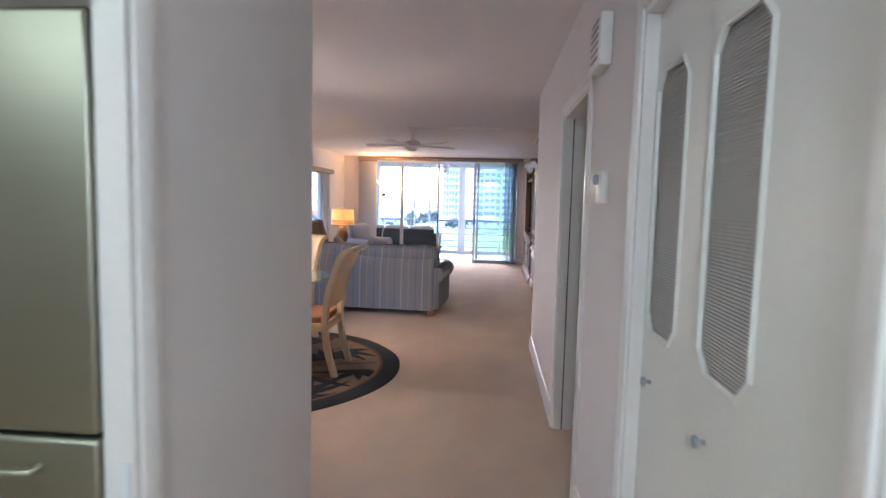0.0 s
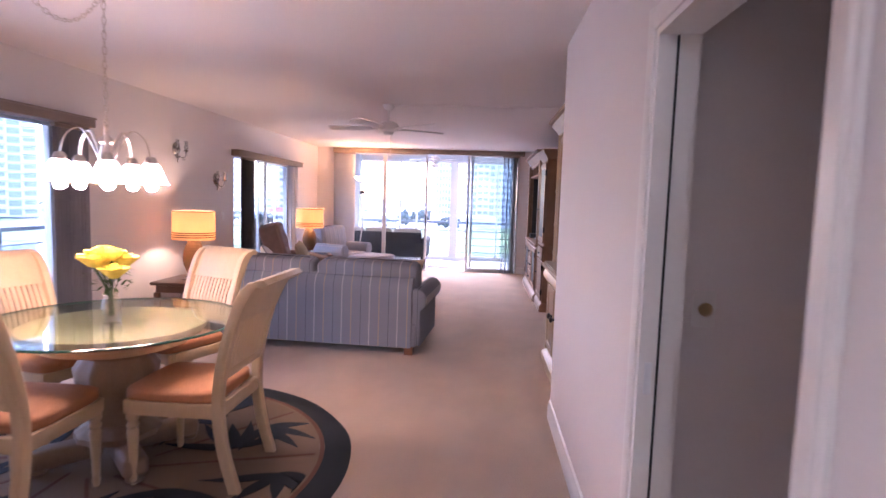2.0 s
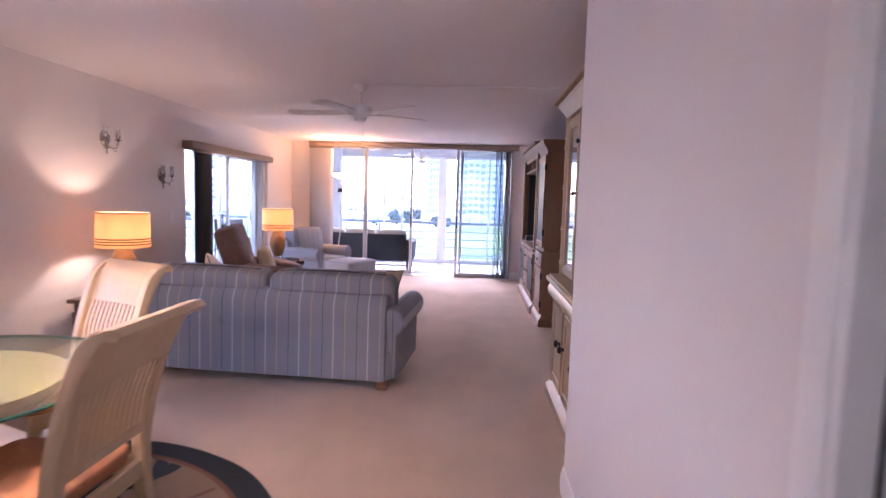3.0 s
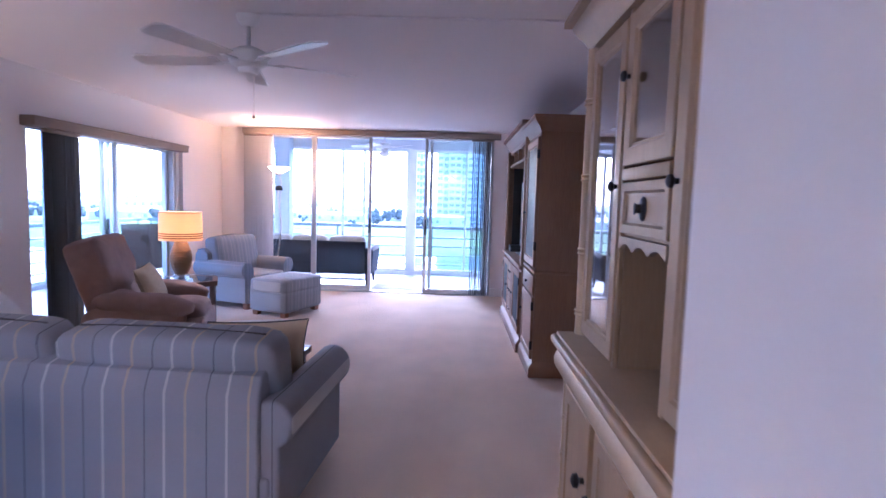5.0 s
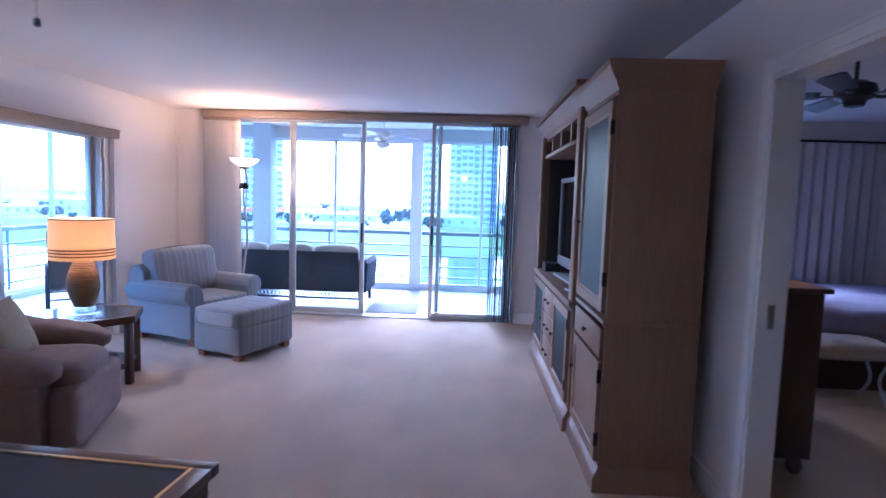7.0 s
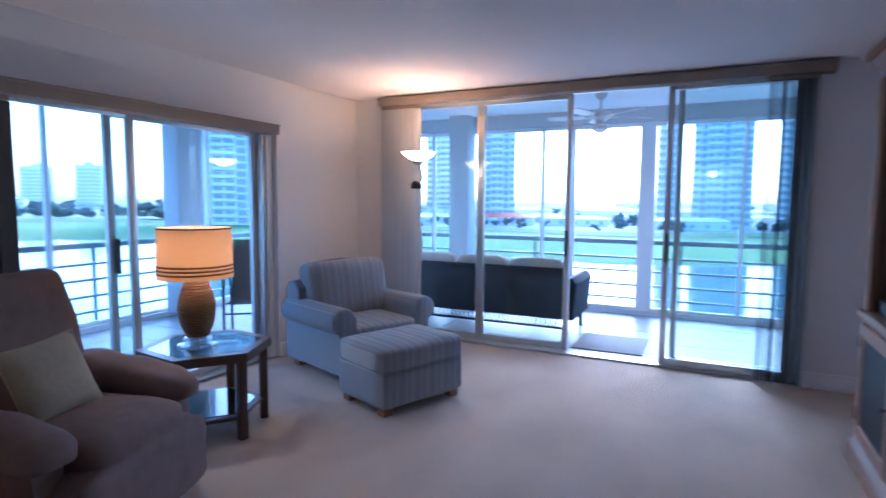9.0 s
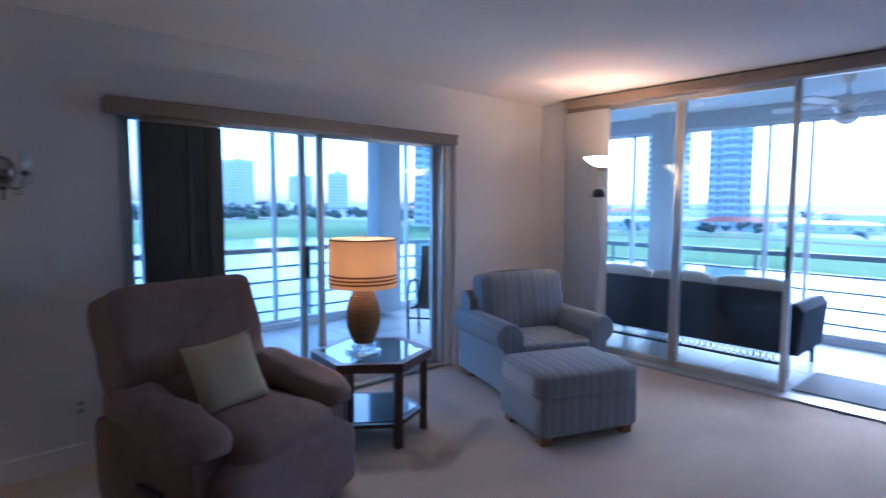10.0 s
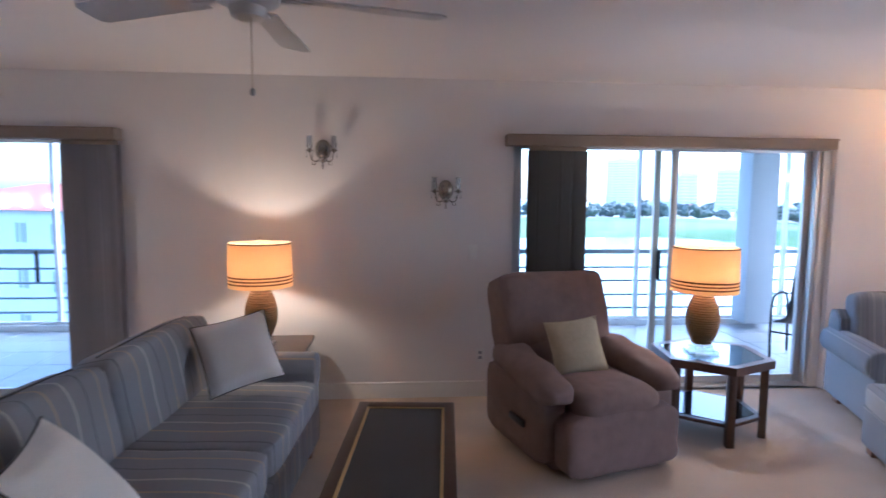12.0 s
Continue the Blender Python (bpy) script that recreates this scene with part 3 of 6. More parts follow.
for z in (-0.05, 0.05):
    part("prong", tube(bmesh.new(), curve_pts([(0, -0.01, z), (0, -0.05, z - 0.02), (0, -0.07, z + 0.03)], 6), 0.008, 8), DARKNICKEL, hk)


# ---- sliding doors, blinds and valances ----
def panel_frame(name, parent, w, h, handle=None):
    """A glazed sliding panel in its own plane: x across, z up, 4 cm deep."""
    s = 0.05
    ob = part(name, boxes(((0, -0.02, 0), (s, 0.02, h)), ((w - s, -0.02, 0), (w, 0.02, h)), ((s, -0.018, 0), (w - s, 0.018, 0.06)), ((s, -0.018, h - s), (w - s, 0.018, h)), bevel=0.004), ALU, parent)
    g = part("pane", boxes(((s - 0.005, -0.003, 0.055), (w - s + 0.005, 0.003, h - s + 0.005))), PANE, ob, "clear glass pane")
    g.visible_shadow = False
    if handle is not None:
        part("handle", boxes(((handle - 0.012, -0.05, 0.88), (handle + 0.012, -0.02, 1.12)), bevel=0.008), BLACK, ob, "black pull handle")
    return ob


def slider(name, m, width, height, panels, label):
    ob = new(name)
    ob.matrix_world = m
    tagged(ob, label, "sliding door", "", "structure")
    part("track", boxes(((0, -0.07, 0), (width, 0.09, 0.018)), ((0, -0.07, height - 0.05), (width, 0.09, height)), ((0, -0.07, 0.018), (0.035, 0.09, height - 0.05)), ((width - 0.035, -0.07, 0.018), (width, 0.09, height - 0.05)), bevel=0.003), ALU, ob)
    for x, w, y, hd in panels:
        p = panel_frame("sliding_panel", ob, w, height - 0.07, hd)
        p.matrix_local = pose(x, y, 0.02)
    return ob


W = FARHOLE[1] - FARHOLE[0]
ox = -FARHOLE[0]
slider("window_1", pose(FARHOLE[0], FAR + 0.10, 0), W, 2.425, [(0.03, ox - 1.44 + 0.02, 0.05, None), (ox - 1.47, 0.93, 0.05, 0.90), (ox + 0.265, 0.96, -0.02, 0.03), (ox + 0.34, W - ox - 0.38, 0.05, None)], "wide aluminium sliding glass door, half open to the balcony")
slider("window_2", pose(LEFT - 0.14, LIV[0], 0, 0, 0, 90), 2.55, 2.04, [(0.03, 1.32, -0.05, None), (1.19, 1.33, 0.02, 0.05)], "aluminium sliding glass door beside the recliner")
slider("window_3", pose(LEFT - 0.14, DIN[0], 0, 0, 0, 90), DIN[1] - DIN[0], 2.04, [(0.03, 1.28, -0.05, None), (1.20, 1.29, 0.02, 0.7)], "aluminium sliding glass door of the dining area")
structure("trim_reveal", boxes(((LEFT - 0.25, LIV[0] + 2.55, 0), (LEFT - 0.05, LIV[1] - 0.001, 2.039))), TRIM, "white painted door reveal", "trim")


def blinds(name, m, count, pitch, height, turn, mat, label):
    """Vertical slats gathered to one side, each a gently curved strip."""
    ob = new(name)
    ob.matrix_world = m
    tagged(ob, label, "vertical blind")
    bm = bmesh.new()
    n = 6
    arc = [(-0.0445 + 0.089 * i / n, 0.007 * (1 - (2 * i / n - 1) ** 2)) for i in range(n + 1)]
    prism(bm, arc + [(x, y - 0.0012) for x, y in arc[::-1]], 2, 0.02, height)
    me = None
    for i in range(count):
        a = turn + random.uniform(-7, 7)
        if me is None:
            s = part("slat", bm, mat, ob)
            me = s.data
        else:
            s = new("slat", me)
            s.parent = ob
        s.matrix_local = pose(i * pitch, random.uniform(-0.006, 0.006), 0, 0, 0, a)
    part("head_rail", boxes(((-0.03, -0.02, height), (count * pitch, 0.02, height + 0.03)), bevel=0.003), VALANCE, ob)
    return ob


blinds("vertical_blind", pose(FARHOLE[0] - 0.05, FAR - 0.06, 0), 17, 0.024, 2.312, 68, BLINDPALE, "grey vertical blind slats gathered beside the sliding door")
blinds("vertical_blind", pose(0.99, FAR - 0.06, 0), 11, 0.0275, 2.312, 78, BLINDBACKLIT, "vertical blind slats gathered at the sliding door end, coloured dark as if backlit")
blinds("vertical_blind", pose(LEFT + 0.06, 10.52, 0, 0, 0, 90), 14, 0.029, 1.915, 5, BLINDSHADED, "taupe vertical blind slats drawn aside, coloured dark as if backlit")
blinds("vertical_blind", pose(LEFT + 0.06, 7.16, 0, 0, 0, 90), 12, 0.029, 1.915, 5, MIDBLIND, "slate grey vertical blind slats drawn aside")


def valance(name, lo, hi, label):
    x0, y0, z0 = lo
    x1, y1, z1 = hi
    ob = empty(name, (x0, y0, z0), 0, label, "valance")
    part("face", boxes(((0, 0, 0), (x1 - x0, y1 - y0, z1 - z0)), bevel=0.006), VALANCE, ob)
    if x1 - x0 > y1 - y0:
        part("trim_strip", boxes(((-0.004, -0.006, z1 - z0 - 0.018), (x1 - x0 + 0.004, 0, z1 - z0 - 0.004)), bevel=0.002), VALANCE, ob)
    else:
        part("trim_strip", boxes(((x1 - x0, -0.004, z1 - z0 - 0.018), (x1 - x0 + 0.006, y1 - y0 + 0.004, z1 - z0 - 0.004)), bevel=0.002), VALANCE, ob)
    return ob


valance("valance", (-2.44, 14.07, 2.345), (1.385, 14.20, 2.428), "long tan fabric valance above the wide sliding door")
valance("valance", (LEFT, 10.31, 1.948), (LEFT + 0.13, 12.90, 2.032), "tan fabric valance above the side sliding door")
valance("valance", (LEFT, 4.60, 1.948), (LEFT + 0.13, 7.52, 2.032), "tan fabric valance above the dining sliding door")


# ---- kitchen glimpse ----
def fridge():
    ob = empty("refrigerator", (-0.87, 2.80, 0), 0, "stainless steel bottom-freezer refrigerator against the kitchen wall", "refrigerator")
    part("body", boxes(((-0.41, 0.02, 0.02), (0.41, 0.44, 1.945)), bevel=0.01), BLACK, ob, "dark grey cabinet body")
    up = part("upper_door", boxes(((-0.40, -0.05, 0.705), (0.40, 0.015, 1.94)), bevel=0.02, seg=4), STEEL, ob, "brushed steel upper door")
    lo = part("freezer_drawer", boxes(((-0.40, -0.05, 0.08), (0.40, 0.015, 0.69)), bevel=0.02, seg=4), STEEL, ob, "brushed steel freezer drawer")
    part("handle", tube(bmesh.new(), curve_pts([(-0.30, -0.05, 0.60), (-0.30, -0.10, 0.605), (0, -0.11, 0.605), (0.21, -0.10, 0.605), (0.21, -0.05, 0.60)], 8), 0.014, 10), STEEL, lo, "steel bar handle")
    part("handle", tube(bmesh.new(), curve_pts([(-0.33, -0.05, 0.85), (-0.33, -0.10, 0.87), (-0.33, -0.11, 1.2), (-0.33, -0.10, 1.53), (-0.33, -0.05, 1.55)], 8), 0.014, 10), STEEL, up, "steel bar handle")
    part("kick_plate", boxes(((-0.39, -0.01, 0.0), (0.39, 0.02, 0.075))), BLACK, ob)


fridge()
# Unseen dome added to house the hall lamp.
hl = empty("ceiling_light", (0.55, 0.05, H), 0, "unseen round hall ceiling light added behind the start", "ceiling light")
part("ring", lathe(bmesh.new(), [(0, 0), (0.16, 0), (0.165, -0.02), (0.15, -0.03), (0, -0.03)], 32), NICKEL, hl)
gd = part("dome", lathe(bmesh.new(), [(0.148, -0.031), (0.14, -0.06), (0.10, -0.09), (0, -0.10)], 32), KITCHENGLOW, hl, "glowing frosted dome")
# Unseen fixture; its rectangular form is assumed.
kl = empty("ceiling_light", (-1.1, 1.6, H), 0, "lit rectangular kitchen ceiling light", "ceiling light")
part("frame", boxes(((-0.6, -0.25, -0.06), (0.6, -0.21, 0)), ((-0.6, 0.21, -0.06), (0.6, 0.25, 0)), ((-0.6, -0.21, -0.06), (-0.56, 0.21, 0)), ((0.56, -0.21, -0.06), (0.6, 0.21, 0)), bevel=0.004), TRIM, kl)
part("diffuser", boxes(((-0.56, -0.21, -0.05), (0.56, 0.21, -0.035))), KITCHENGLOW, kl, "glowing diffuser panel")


# ---- dining area ----
def leaf_outline(length, width, bend, n=7):
    up, dn = [], []
    for i in range(n + 1):
        s = i / n
        w = width * math.sin(math.pi * s ** 0.75) ** 1.1 / 2
        x, y = length * s, bend * length * s * s
        up.append((x, y + w))
        dn.append((x, y - w))
    return up[:-1] + [up[-1]] + dn[1:-1][::-1]


def rug():
    ob = empty("round_rug", (CHAND[0], CHAND[1], 0), 0, "round tan rug with charcoal border and dark palm leaves", "rug")
    part("field", lathe(bmesh.new(), [(0, 0.008), (1.075, 0.008), (1.075, 0.0)], 72), RUGFIELD, ob)
    part("inner_ring", lathe(bmesh.new(), [(1.076, 0), (1.076, 0.010), (1.10, 0.010), (1.10, 0)], 96), RUGBROWN, ob, "thin brown ring")
    bm = bmesh.new()
    n = 120
    rings = []
    for r, h in ((1.101, 0.0), (1.101, 0.011), (1.235, 0.011), (1.25, 0.0)):
        rings.append([bm.verts.new(((r + (0.012 * noise.noise(Vector((math.cos(2 * math.pi * k / n) * 3, math.sin(2 * math.pi * k / n) * 3, 0))) if r > 1.2 else 0)) * math.cos(2 * math.pi * k / n),
                                   (r + (0.012 * noise.noise(Vector((math.cos(2 * math.pi * k / n) * 3, math.sin(2 * math.pi * k / n) * 3, 0))) if r > 1.2 else 0)) * math.sin(2 * math.pi * k / n), h)) for k in range(n)])
    for p, q in zip(rings, rings[1:]):
        for k in range(n):
            bm.faces.new((p[k], p[(k + 1) % n], q[(k + 1) % n], q[k]))
    part("border", bm, RUGDARK, ob, "wide charcoal border")
    rnd = random.Random(7)
    for k in range(17):
        a = 2 * math.pi * k / 17 + rnd.uniform(-0.08, 0.08)
        r = (0.92, 0.62, 0.80)[k % 3]
        base = Matrix.Translation((r * math.cos(a), r * math.sin(a), 0)) @ Matrix.Rotation(a + rnd.uniform(1.2, 1.9) * (1 if k % 2 else -1), 4, 'Z')
        bm = bmesh.new()
        for j, ang in enumerate((-70, -35, 0, 32, 66)):
            ol = leaf_outline(rnd.uniform(0.26, 0.44), 0.072, rnd.uniform(-0.3, 0.3))
            rot = Matrix.Rotation(radians(ang), 4, 'Z')
            pts = []
            for x, y in ol:
                p = base @ rot @ Vector((x, y, 0))
                d = math.hypot(p.x, p.y)
                if d > 1.06:
                    p *= 1.06 / d
                pts.append((p.x, p.y))
            prism(bm, pts, 2, 0.004, 0.0115 + 0.0007 * j)
        part("palm_leaf", bm, RUGDARK, ob)
    for k in range(10):
        a = 2 * math.pi * k / 10 + 0.2
        p0, p1 = Vector((0.2 * math.cos(a - 0.5), 0.2 * math.sin(a - 0.5), 0)), Vector((1.05 * math.cos(a), 1.05 * math.sin(a), 0))
        d = (p1 - p0).normalized()
        s = Vector((-d.y, d.x, 0)) * 0.009
        part("stem", prism(bmesh.new(), [(p0 + s)[:2], (p1 + s)[:2], (p1 - s)[:2], (p0 - s)[:2]], 2, 0.004, 0.0098), RUGBROWN, ob)


rug()


def dining_table():
    ob = empty("dining_table", (CHAND[0], CHAND[1] + 0.05, 0.011), 0, "round glass-topped dining table on a cream turned pedestal", "table")
    top = lathe(bmesh.new(), [(0, 0.735), (0.625, 0.735), (0.632, 0.741), (0.625, 0.747), (0, 0.747)], 72)
    g = part("glass_top", top, TABLEGLASS, ob, "clear round glass top")
    g.visible_shadow = False
    part("glass_edge", lathe(bmesh.new(), [(0.626, 0.7345), (0.6335, 0.7375), (0.6335, 0.7445), (0.626, 0.7475)], 72), GREENEDGE, ob, "dark green glass edge")
    part("table_disc", lathe(bmesh.new(), [(0, 0.66), (0.38, 0.66), (0.42, 0.675), (0.44, 0.70), (0.44, 0.725), (0.40, 0.733), (0, 0.733)], 60), CREAMWOOD, ob, "cream wooden disc under the glass")
    part("apron", lathe(bmesh.new(), [(0.05, 0.60), (0.26, 0.60), (0.36, 0.63), (0.38, 0.66), (0.05, 0.66)], 60), CREAMWOOD, ob)
    part("pedestal", lathe(bmesh.new(), [(0, 0.13), (0.20, 0.13), (0.20, 0.16), (0.12, 0.20), (0.13, 0.30), (0.19, 0.42), (0.20, 0.50), (0.16, 0.56), (0.17, 0.60), (0, 0.60)], 48, ribs=12, depth=0.006), PEDESTAL, ob, "fluted urn pedestal")
    for k in range(4):
        a = radians(45 + 90 * k)
        f = part("foot", boxes(((0.08, -0.06, 0.03), (0.40, 0.06, 0.13)), bevel=0.03, seg=3), PEDESTAL, ob)
        f.matrix_local = Matrix.Rotation(a, 4, 'Z')
        b = part("bun", lathe(bmesh.new(), [(0, 0), (0.03, 0), (0.045, 0.015), (0.035, 0.032), (0, 0.032)], 16, (0.36 * math.cos(a), 0.36 * math.sin(a), 0)), PEDESTAL, ob)


dining_table()


def dining_chair():
    """Faces +x; the slatted back rolls over at the top."""
    ob = empty("dining_chair", (0, 0, 0), 0, "cream wooden dining chair with slatted scroll back and terracotta seat", "chair", "chairs round the dining table")
    cushion_bm = cushion(bmesh.new(), (0.47, 0.48, 0.10), Matrix.Translation((0.03, 0, 0.455)), 0.35, 8, 6)
    part("seat", cushion_bm, SEAT, ob, "padded terracotta suede seat")
    part("seat_frame", boxes(((0.21, -0.235, 0.36), (0.25, 0.235, 0.43)), ((-0.22, -0.245, 0.36), (0.21, -0.215, 0.43)), ((-0.22, 0.215, 0.36), (0.21, 0.245, 0.43)), ((-0.235, -0.215, 0.36), (-0.205, 0.215, 0.43)), bevel=0.008), CREAMWOOD, ob)
    for s in (-1, 1):
        part("front_leg", lathe(bmesh.new(), [(0, 0), (0.013, 0), (0.019, 0.03), (0.017, 0.05), (0.024, 0.22), (0.028, 0.27), (0.02, 0.285), (0.03, 0.30), (0.02, 0.318), (0.03, 0.335), (0.03, 0.43), (0, 0.43)], 14, (0.215, s * 0.21, 0)), CREAMWOOD, ob)
        side = [(-0.30, 0.0), (-0.245, 0.20), (-0.22, 0.40), (-0.235, 0.60), (-0.285, 0.80), (-0.345, 0.96), (-0.40, 1.02)]
        pts = [(p.x, p.z) for p in curve_pts([(x, 0, z) for x, z in side], 6)]
        outline = [(x + 0.026, z) for x, z in pts] + [(x - 0.026, z) for x, z in pts[::-1]]
        part("back_post", prism(bmesh.new(), outline, 1, s * 0.225 - 0.023, s * 0.225 + 0.023, 0.006, 2), CREAMWOOD, ob)
    roll = [(-0.295, 0.83), (-0.325, 0.91), (-0.36, 0.985), (-0.405, 1.03), (-0.445, 1.035), (-0.465, 1.015), (-0.445, 0.995), (-0.415, 1.0), (-0.385, 0.965), (-0.35, 0.90), (-0.318, 0.825)]
    part("crest_rail", prism(bmesh.new(), roll, 1, -0.249, 0.249, 0.004, 2), CREAMWOOD, ob, "scrolled crest rail")
    part("lower_rail", boxes(((-0.252, -0.202, 0.545), (-0.222, 0.202, 0.59)), bevel=0.006), CREAMWOOD, ob)
    for i in range(12):
        y = -0.1815 + 0.033 * i
        ln = [(p.x, p.z) for p in curve_pts([(-0.238, 0, 0.575), (-0.262, 0, 0.70), (-0.298, 0, 0.80), (-0.312, 0, 0.84)], 4)]
        part("slat", prism(bmesh.new(), [(x + 0.011, z) for x, z in ln] + [(x - 0.011, z) for x, z in ln[::-1]], 1, y - 0.011, y + 0.011), CREAMWOOD, ob)
    return ob


chair = dining_chair()
chair.matrix_world = pose(-0.83, 5.70, 0.011, 0, 0, 180)
copy_thing(chair, pose(-1.42, 5.24, 0.011, 0, 0, 90))
copy_thing(chair, pose(-1.40, 6.52, 0.011, 0, 0, -113))
copy_thing(chair, pose(-1.90, 6.02, 0.011, 0, 0, -12))

# vase with roses
TABLE_Z = 0.011 + 0.747
vase = empty("flower_vase", (-1.33, 5.76, TABLE_Z), 0, "small clear glass vase on the glass table", "vase")
g = part("glass", lathe(bmesh.new(), [(0, 0.0), (0.038, 0.0), (0.042, 0.02), (0.05, 0.06), (0.042, 0.10), (0.028, 0.13), (0.034, 0.155), (0.030, 0.155), (0.024, 0.13), (0.038, 0.10), (0.045, 0.06), (0.036, 0.02), (0, 0.015)], 24), CLEAR, vase)
g.visible_shadow = False
bouquet = empty("rose_bouquet", (-1.33, 5.76, TABLE_Z + 0.02), 0, "bunch of bright yellow roses with green leaves", "flowers")
rnd = random.Random(3)


def rose(bm, c, s):
    """Petals wrapped in three widening whorls."""
    for ring, (n, r, h, lean) in enumerate(((3, 0.010, 0.05, 0.1), (4, 0.02, 0.045, 0.3), (6, 0.03, 0.036, 0.6))):
        for k in range(n):
            a = 2 * math.pi * k / n + ring * 0.7
            vs = []
            for iu in range(4):
                u = iu / 3
                rr = s * (r * (0.4 + u * (0.6 + lean)))
                for iv in range(4):
                    v = (iv / 3 - 0.5) * 2 * math.pi / n * 1.35
                    vs.append(bm.verts.new(c + Vector((rr * math.cos(a + v), rr * math.sin(a + v), s * h * (u - 0.15 * (2 * iv / 3 - 1) ** 2 * u)))))
            for iu in range(3):
                for iv in range(3):
                    i = iu * 4 + iv
                    bm.faces.new((vs[i], vs[i + 1], vs[i + 5], vs[i + 4]))


for k in range(11):
    a, r = rnd.uniform(0, 6.28), 0.025 + 0.012 * k * 0.85
    top = Vector((r * math.cos(a * 1.9 + k), r * math.sin(a * 1.9 + k), 0.30 - 0.55 * r + rnd.uniform(-0.02, 0.03)))
    part("stem", tube(bmesh.new(), curve_pts([(0.01 * math.cos(k), 0.01 * math.sin(k), 0.0), (top.x * 0.3, top.y * 0.3, 0.14), top], 5), 0.0025, 6), LEAF, bouquet)
    bm = bmesh.new()
    rose(bm, top, 1.55)
    part("rose", bm, ROSE, bouquet, "yellow rose bloom")
lf = bmesh.new()
for k in range(60):
    a, z, r = rnd.uniform(0, 6.28), rnd.uniform(0.13, 0.27), rnd.uniform(0.03, 0.10)
    m = Matrix.Translation((r * math.cos(a), r * math.sin(a), z)) @ Matrix.Rotation(a, 4, 'Z') @ Matrix.Rotation(rnd.uniform(-1, 0.6), 4, 'Y')
    ol = leaf_outline(rnd.uniform(0.03, 0.055), 0.02, 0, 4)
    lf.faces.new([lf.verts.new(m @ Vector((x, y, 0.15 * abs(y)))) for x, y in ol])
part("leaves", lf, LEAF, bouquet)


def strap(bm, pts, side, width, thick):
    """A flat bar bent along a line; side is the direction of its width."""
    w = Vector(side).normalized() * width / 2
    P = [Vector(p) for p in pts]
    rings = []
    for i, p in enumerate(P):
        d = (P[min(i + 1, len(P) - 1)] - P[max(i - 1, 0)]).normalized()
        n = d.cross(w).normalized() * thick / 2
        rings.append([bm.verts.new(p + q) for q in (w + n, -w + n, -w - n, w - n)])
    for r0, r1 in zip(rings, rings[1:]):
        for k in range(4):
            bm.faces.new((r0[k], r0[(k + 1) % 4], r1[(k + 1) % 4], r1[k]))
    bm.faces.new(rings[0][::-1])
    bm.faces.new(rings[-1])
    return bm


def chandelier():
    ob = empty("chandelier", (CHAND[0], CHAND[1], 1.43), 0, "five-arm nickel chandelier with lit frosted bell shades", "chandelier")
    part("stem", lathe(bmesh.new(), [(0, 0.0), (0.012, 0.005), (0.018, 0.02), (0.01, 0.035), (0.03, 0.05), (0.034, 0.07), (0.02, 0.085), (0.028, 0.12), (0.03, 0.20), (0.024, 0.235), (0.036, 0.245), (0.03, 0.265), (0.012, 0.28), (0.01, 0.33), (0, 0.335)], 24), NICKEL, ob)
    for k in range(5):
        a = radians(18 + 72 * k)
        c, s = math.cos(a), math.sin(a)
        arm = curve_pts([(0.02 * c, 0.02 * s, 0.13), (0.07 * c, 0.07 * s, 0.24), (0.118 * c, 0.118 * s, 0.305), (0.178 * c, 0.178 * s, 0.265), (0.205 * c, 0.205 * s, 0.17)], 7)
        ar = part("arm", strap(bmesh.new(), arm, (-s, c, 0), 0.016, 0.005), NICKEL, ob, "flat curved nickel strap")
        part("shade_holder", lathe(bmesh.new(), [(0, 0.185), (0.02, 0.18), (0.03, 0.16), (0.032, 0.145), (0, 0.145)], 18, (0.205 * c, 0.205 * s, 0)), NICKEL, ob)
        part("shade", lathe(bmesh.new(), [(0.028, 0.15), (0.044, 0.135), (0.058, 0.10), (0.074, 0.055), (0.088, 0.035), (0.085, 0.035), (0.070, 0.057), (0.054, 0.10), (0.040, 0.132), (0.025, 0.147)], 28, (0.205 * c, 0.205 * s, 0)), FROST, ob, "glowing frosted bell shade")
        part("rim", tube(bmesh.new(), [(0.205 * c + 0.088 * math.cos(q), 0.205 * s + 0.088 * math.sin(q), 0.035) for q in (math.pi * j / 14 for j in range(28))], 0.0028, 5, True), NICKEL, ob, "thin metal shade rim")
        part("bulb", lathe(bmesh.new(), [(0, 0.002), (0.014, 0.005), (0.026, 0.016), (0.030, 0.032), (0.026, 0.05), (0.016, 0.07), (0.013, 0.10), (0.013, 0.14), (0, 0.14)], 18, (0.205 * c, 0.205 * s, 0)), CHANDBULB, ob, "lit round bulb")
    return ob


chandelier()


def chain(name, pts, label, r=0.009):
    """Oval links, each a quarter turn to the last, along a line."""
    ob = new(name)
    tagged(ob, label, "chain")
    P = [Vector(p) for p in pts]
    L = [0]
    for a, b in zip(P, P[1:]):
        L.append(L[-1] + (b - a).length)
    step = 0.036
    n = int(L[-1] / step)
    bm = bmesh.new()
    j = 0
    for i in range(n):
        s = (i + 0.5) * step
        while L[j + 1] < s and j < len(L) - 2:
            j += 1
        d = (P[j + 1] - P[j]).normalized()
        c = P[j] + d * (s - L[j])
        x = d.orthogonal().normalized()
        y = d.cross(x)
        if i % 2:
            x = y
        tube(bm, [c + d * 0.024 * math.cos(t) + x * r * math.sin(t) for t in (2 * math.pi * q / 10 for q in range(10))], 0.0024, 5, True)
    part("links", bm, NICKEL, ob)
    return ob


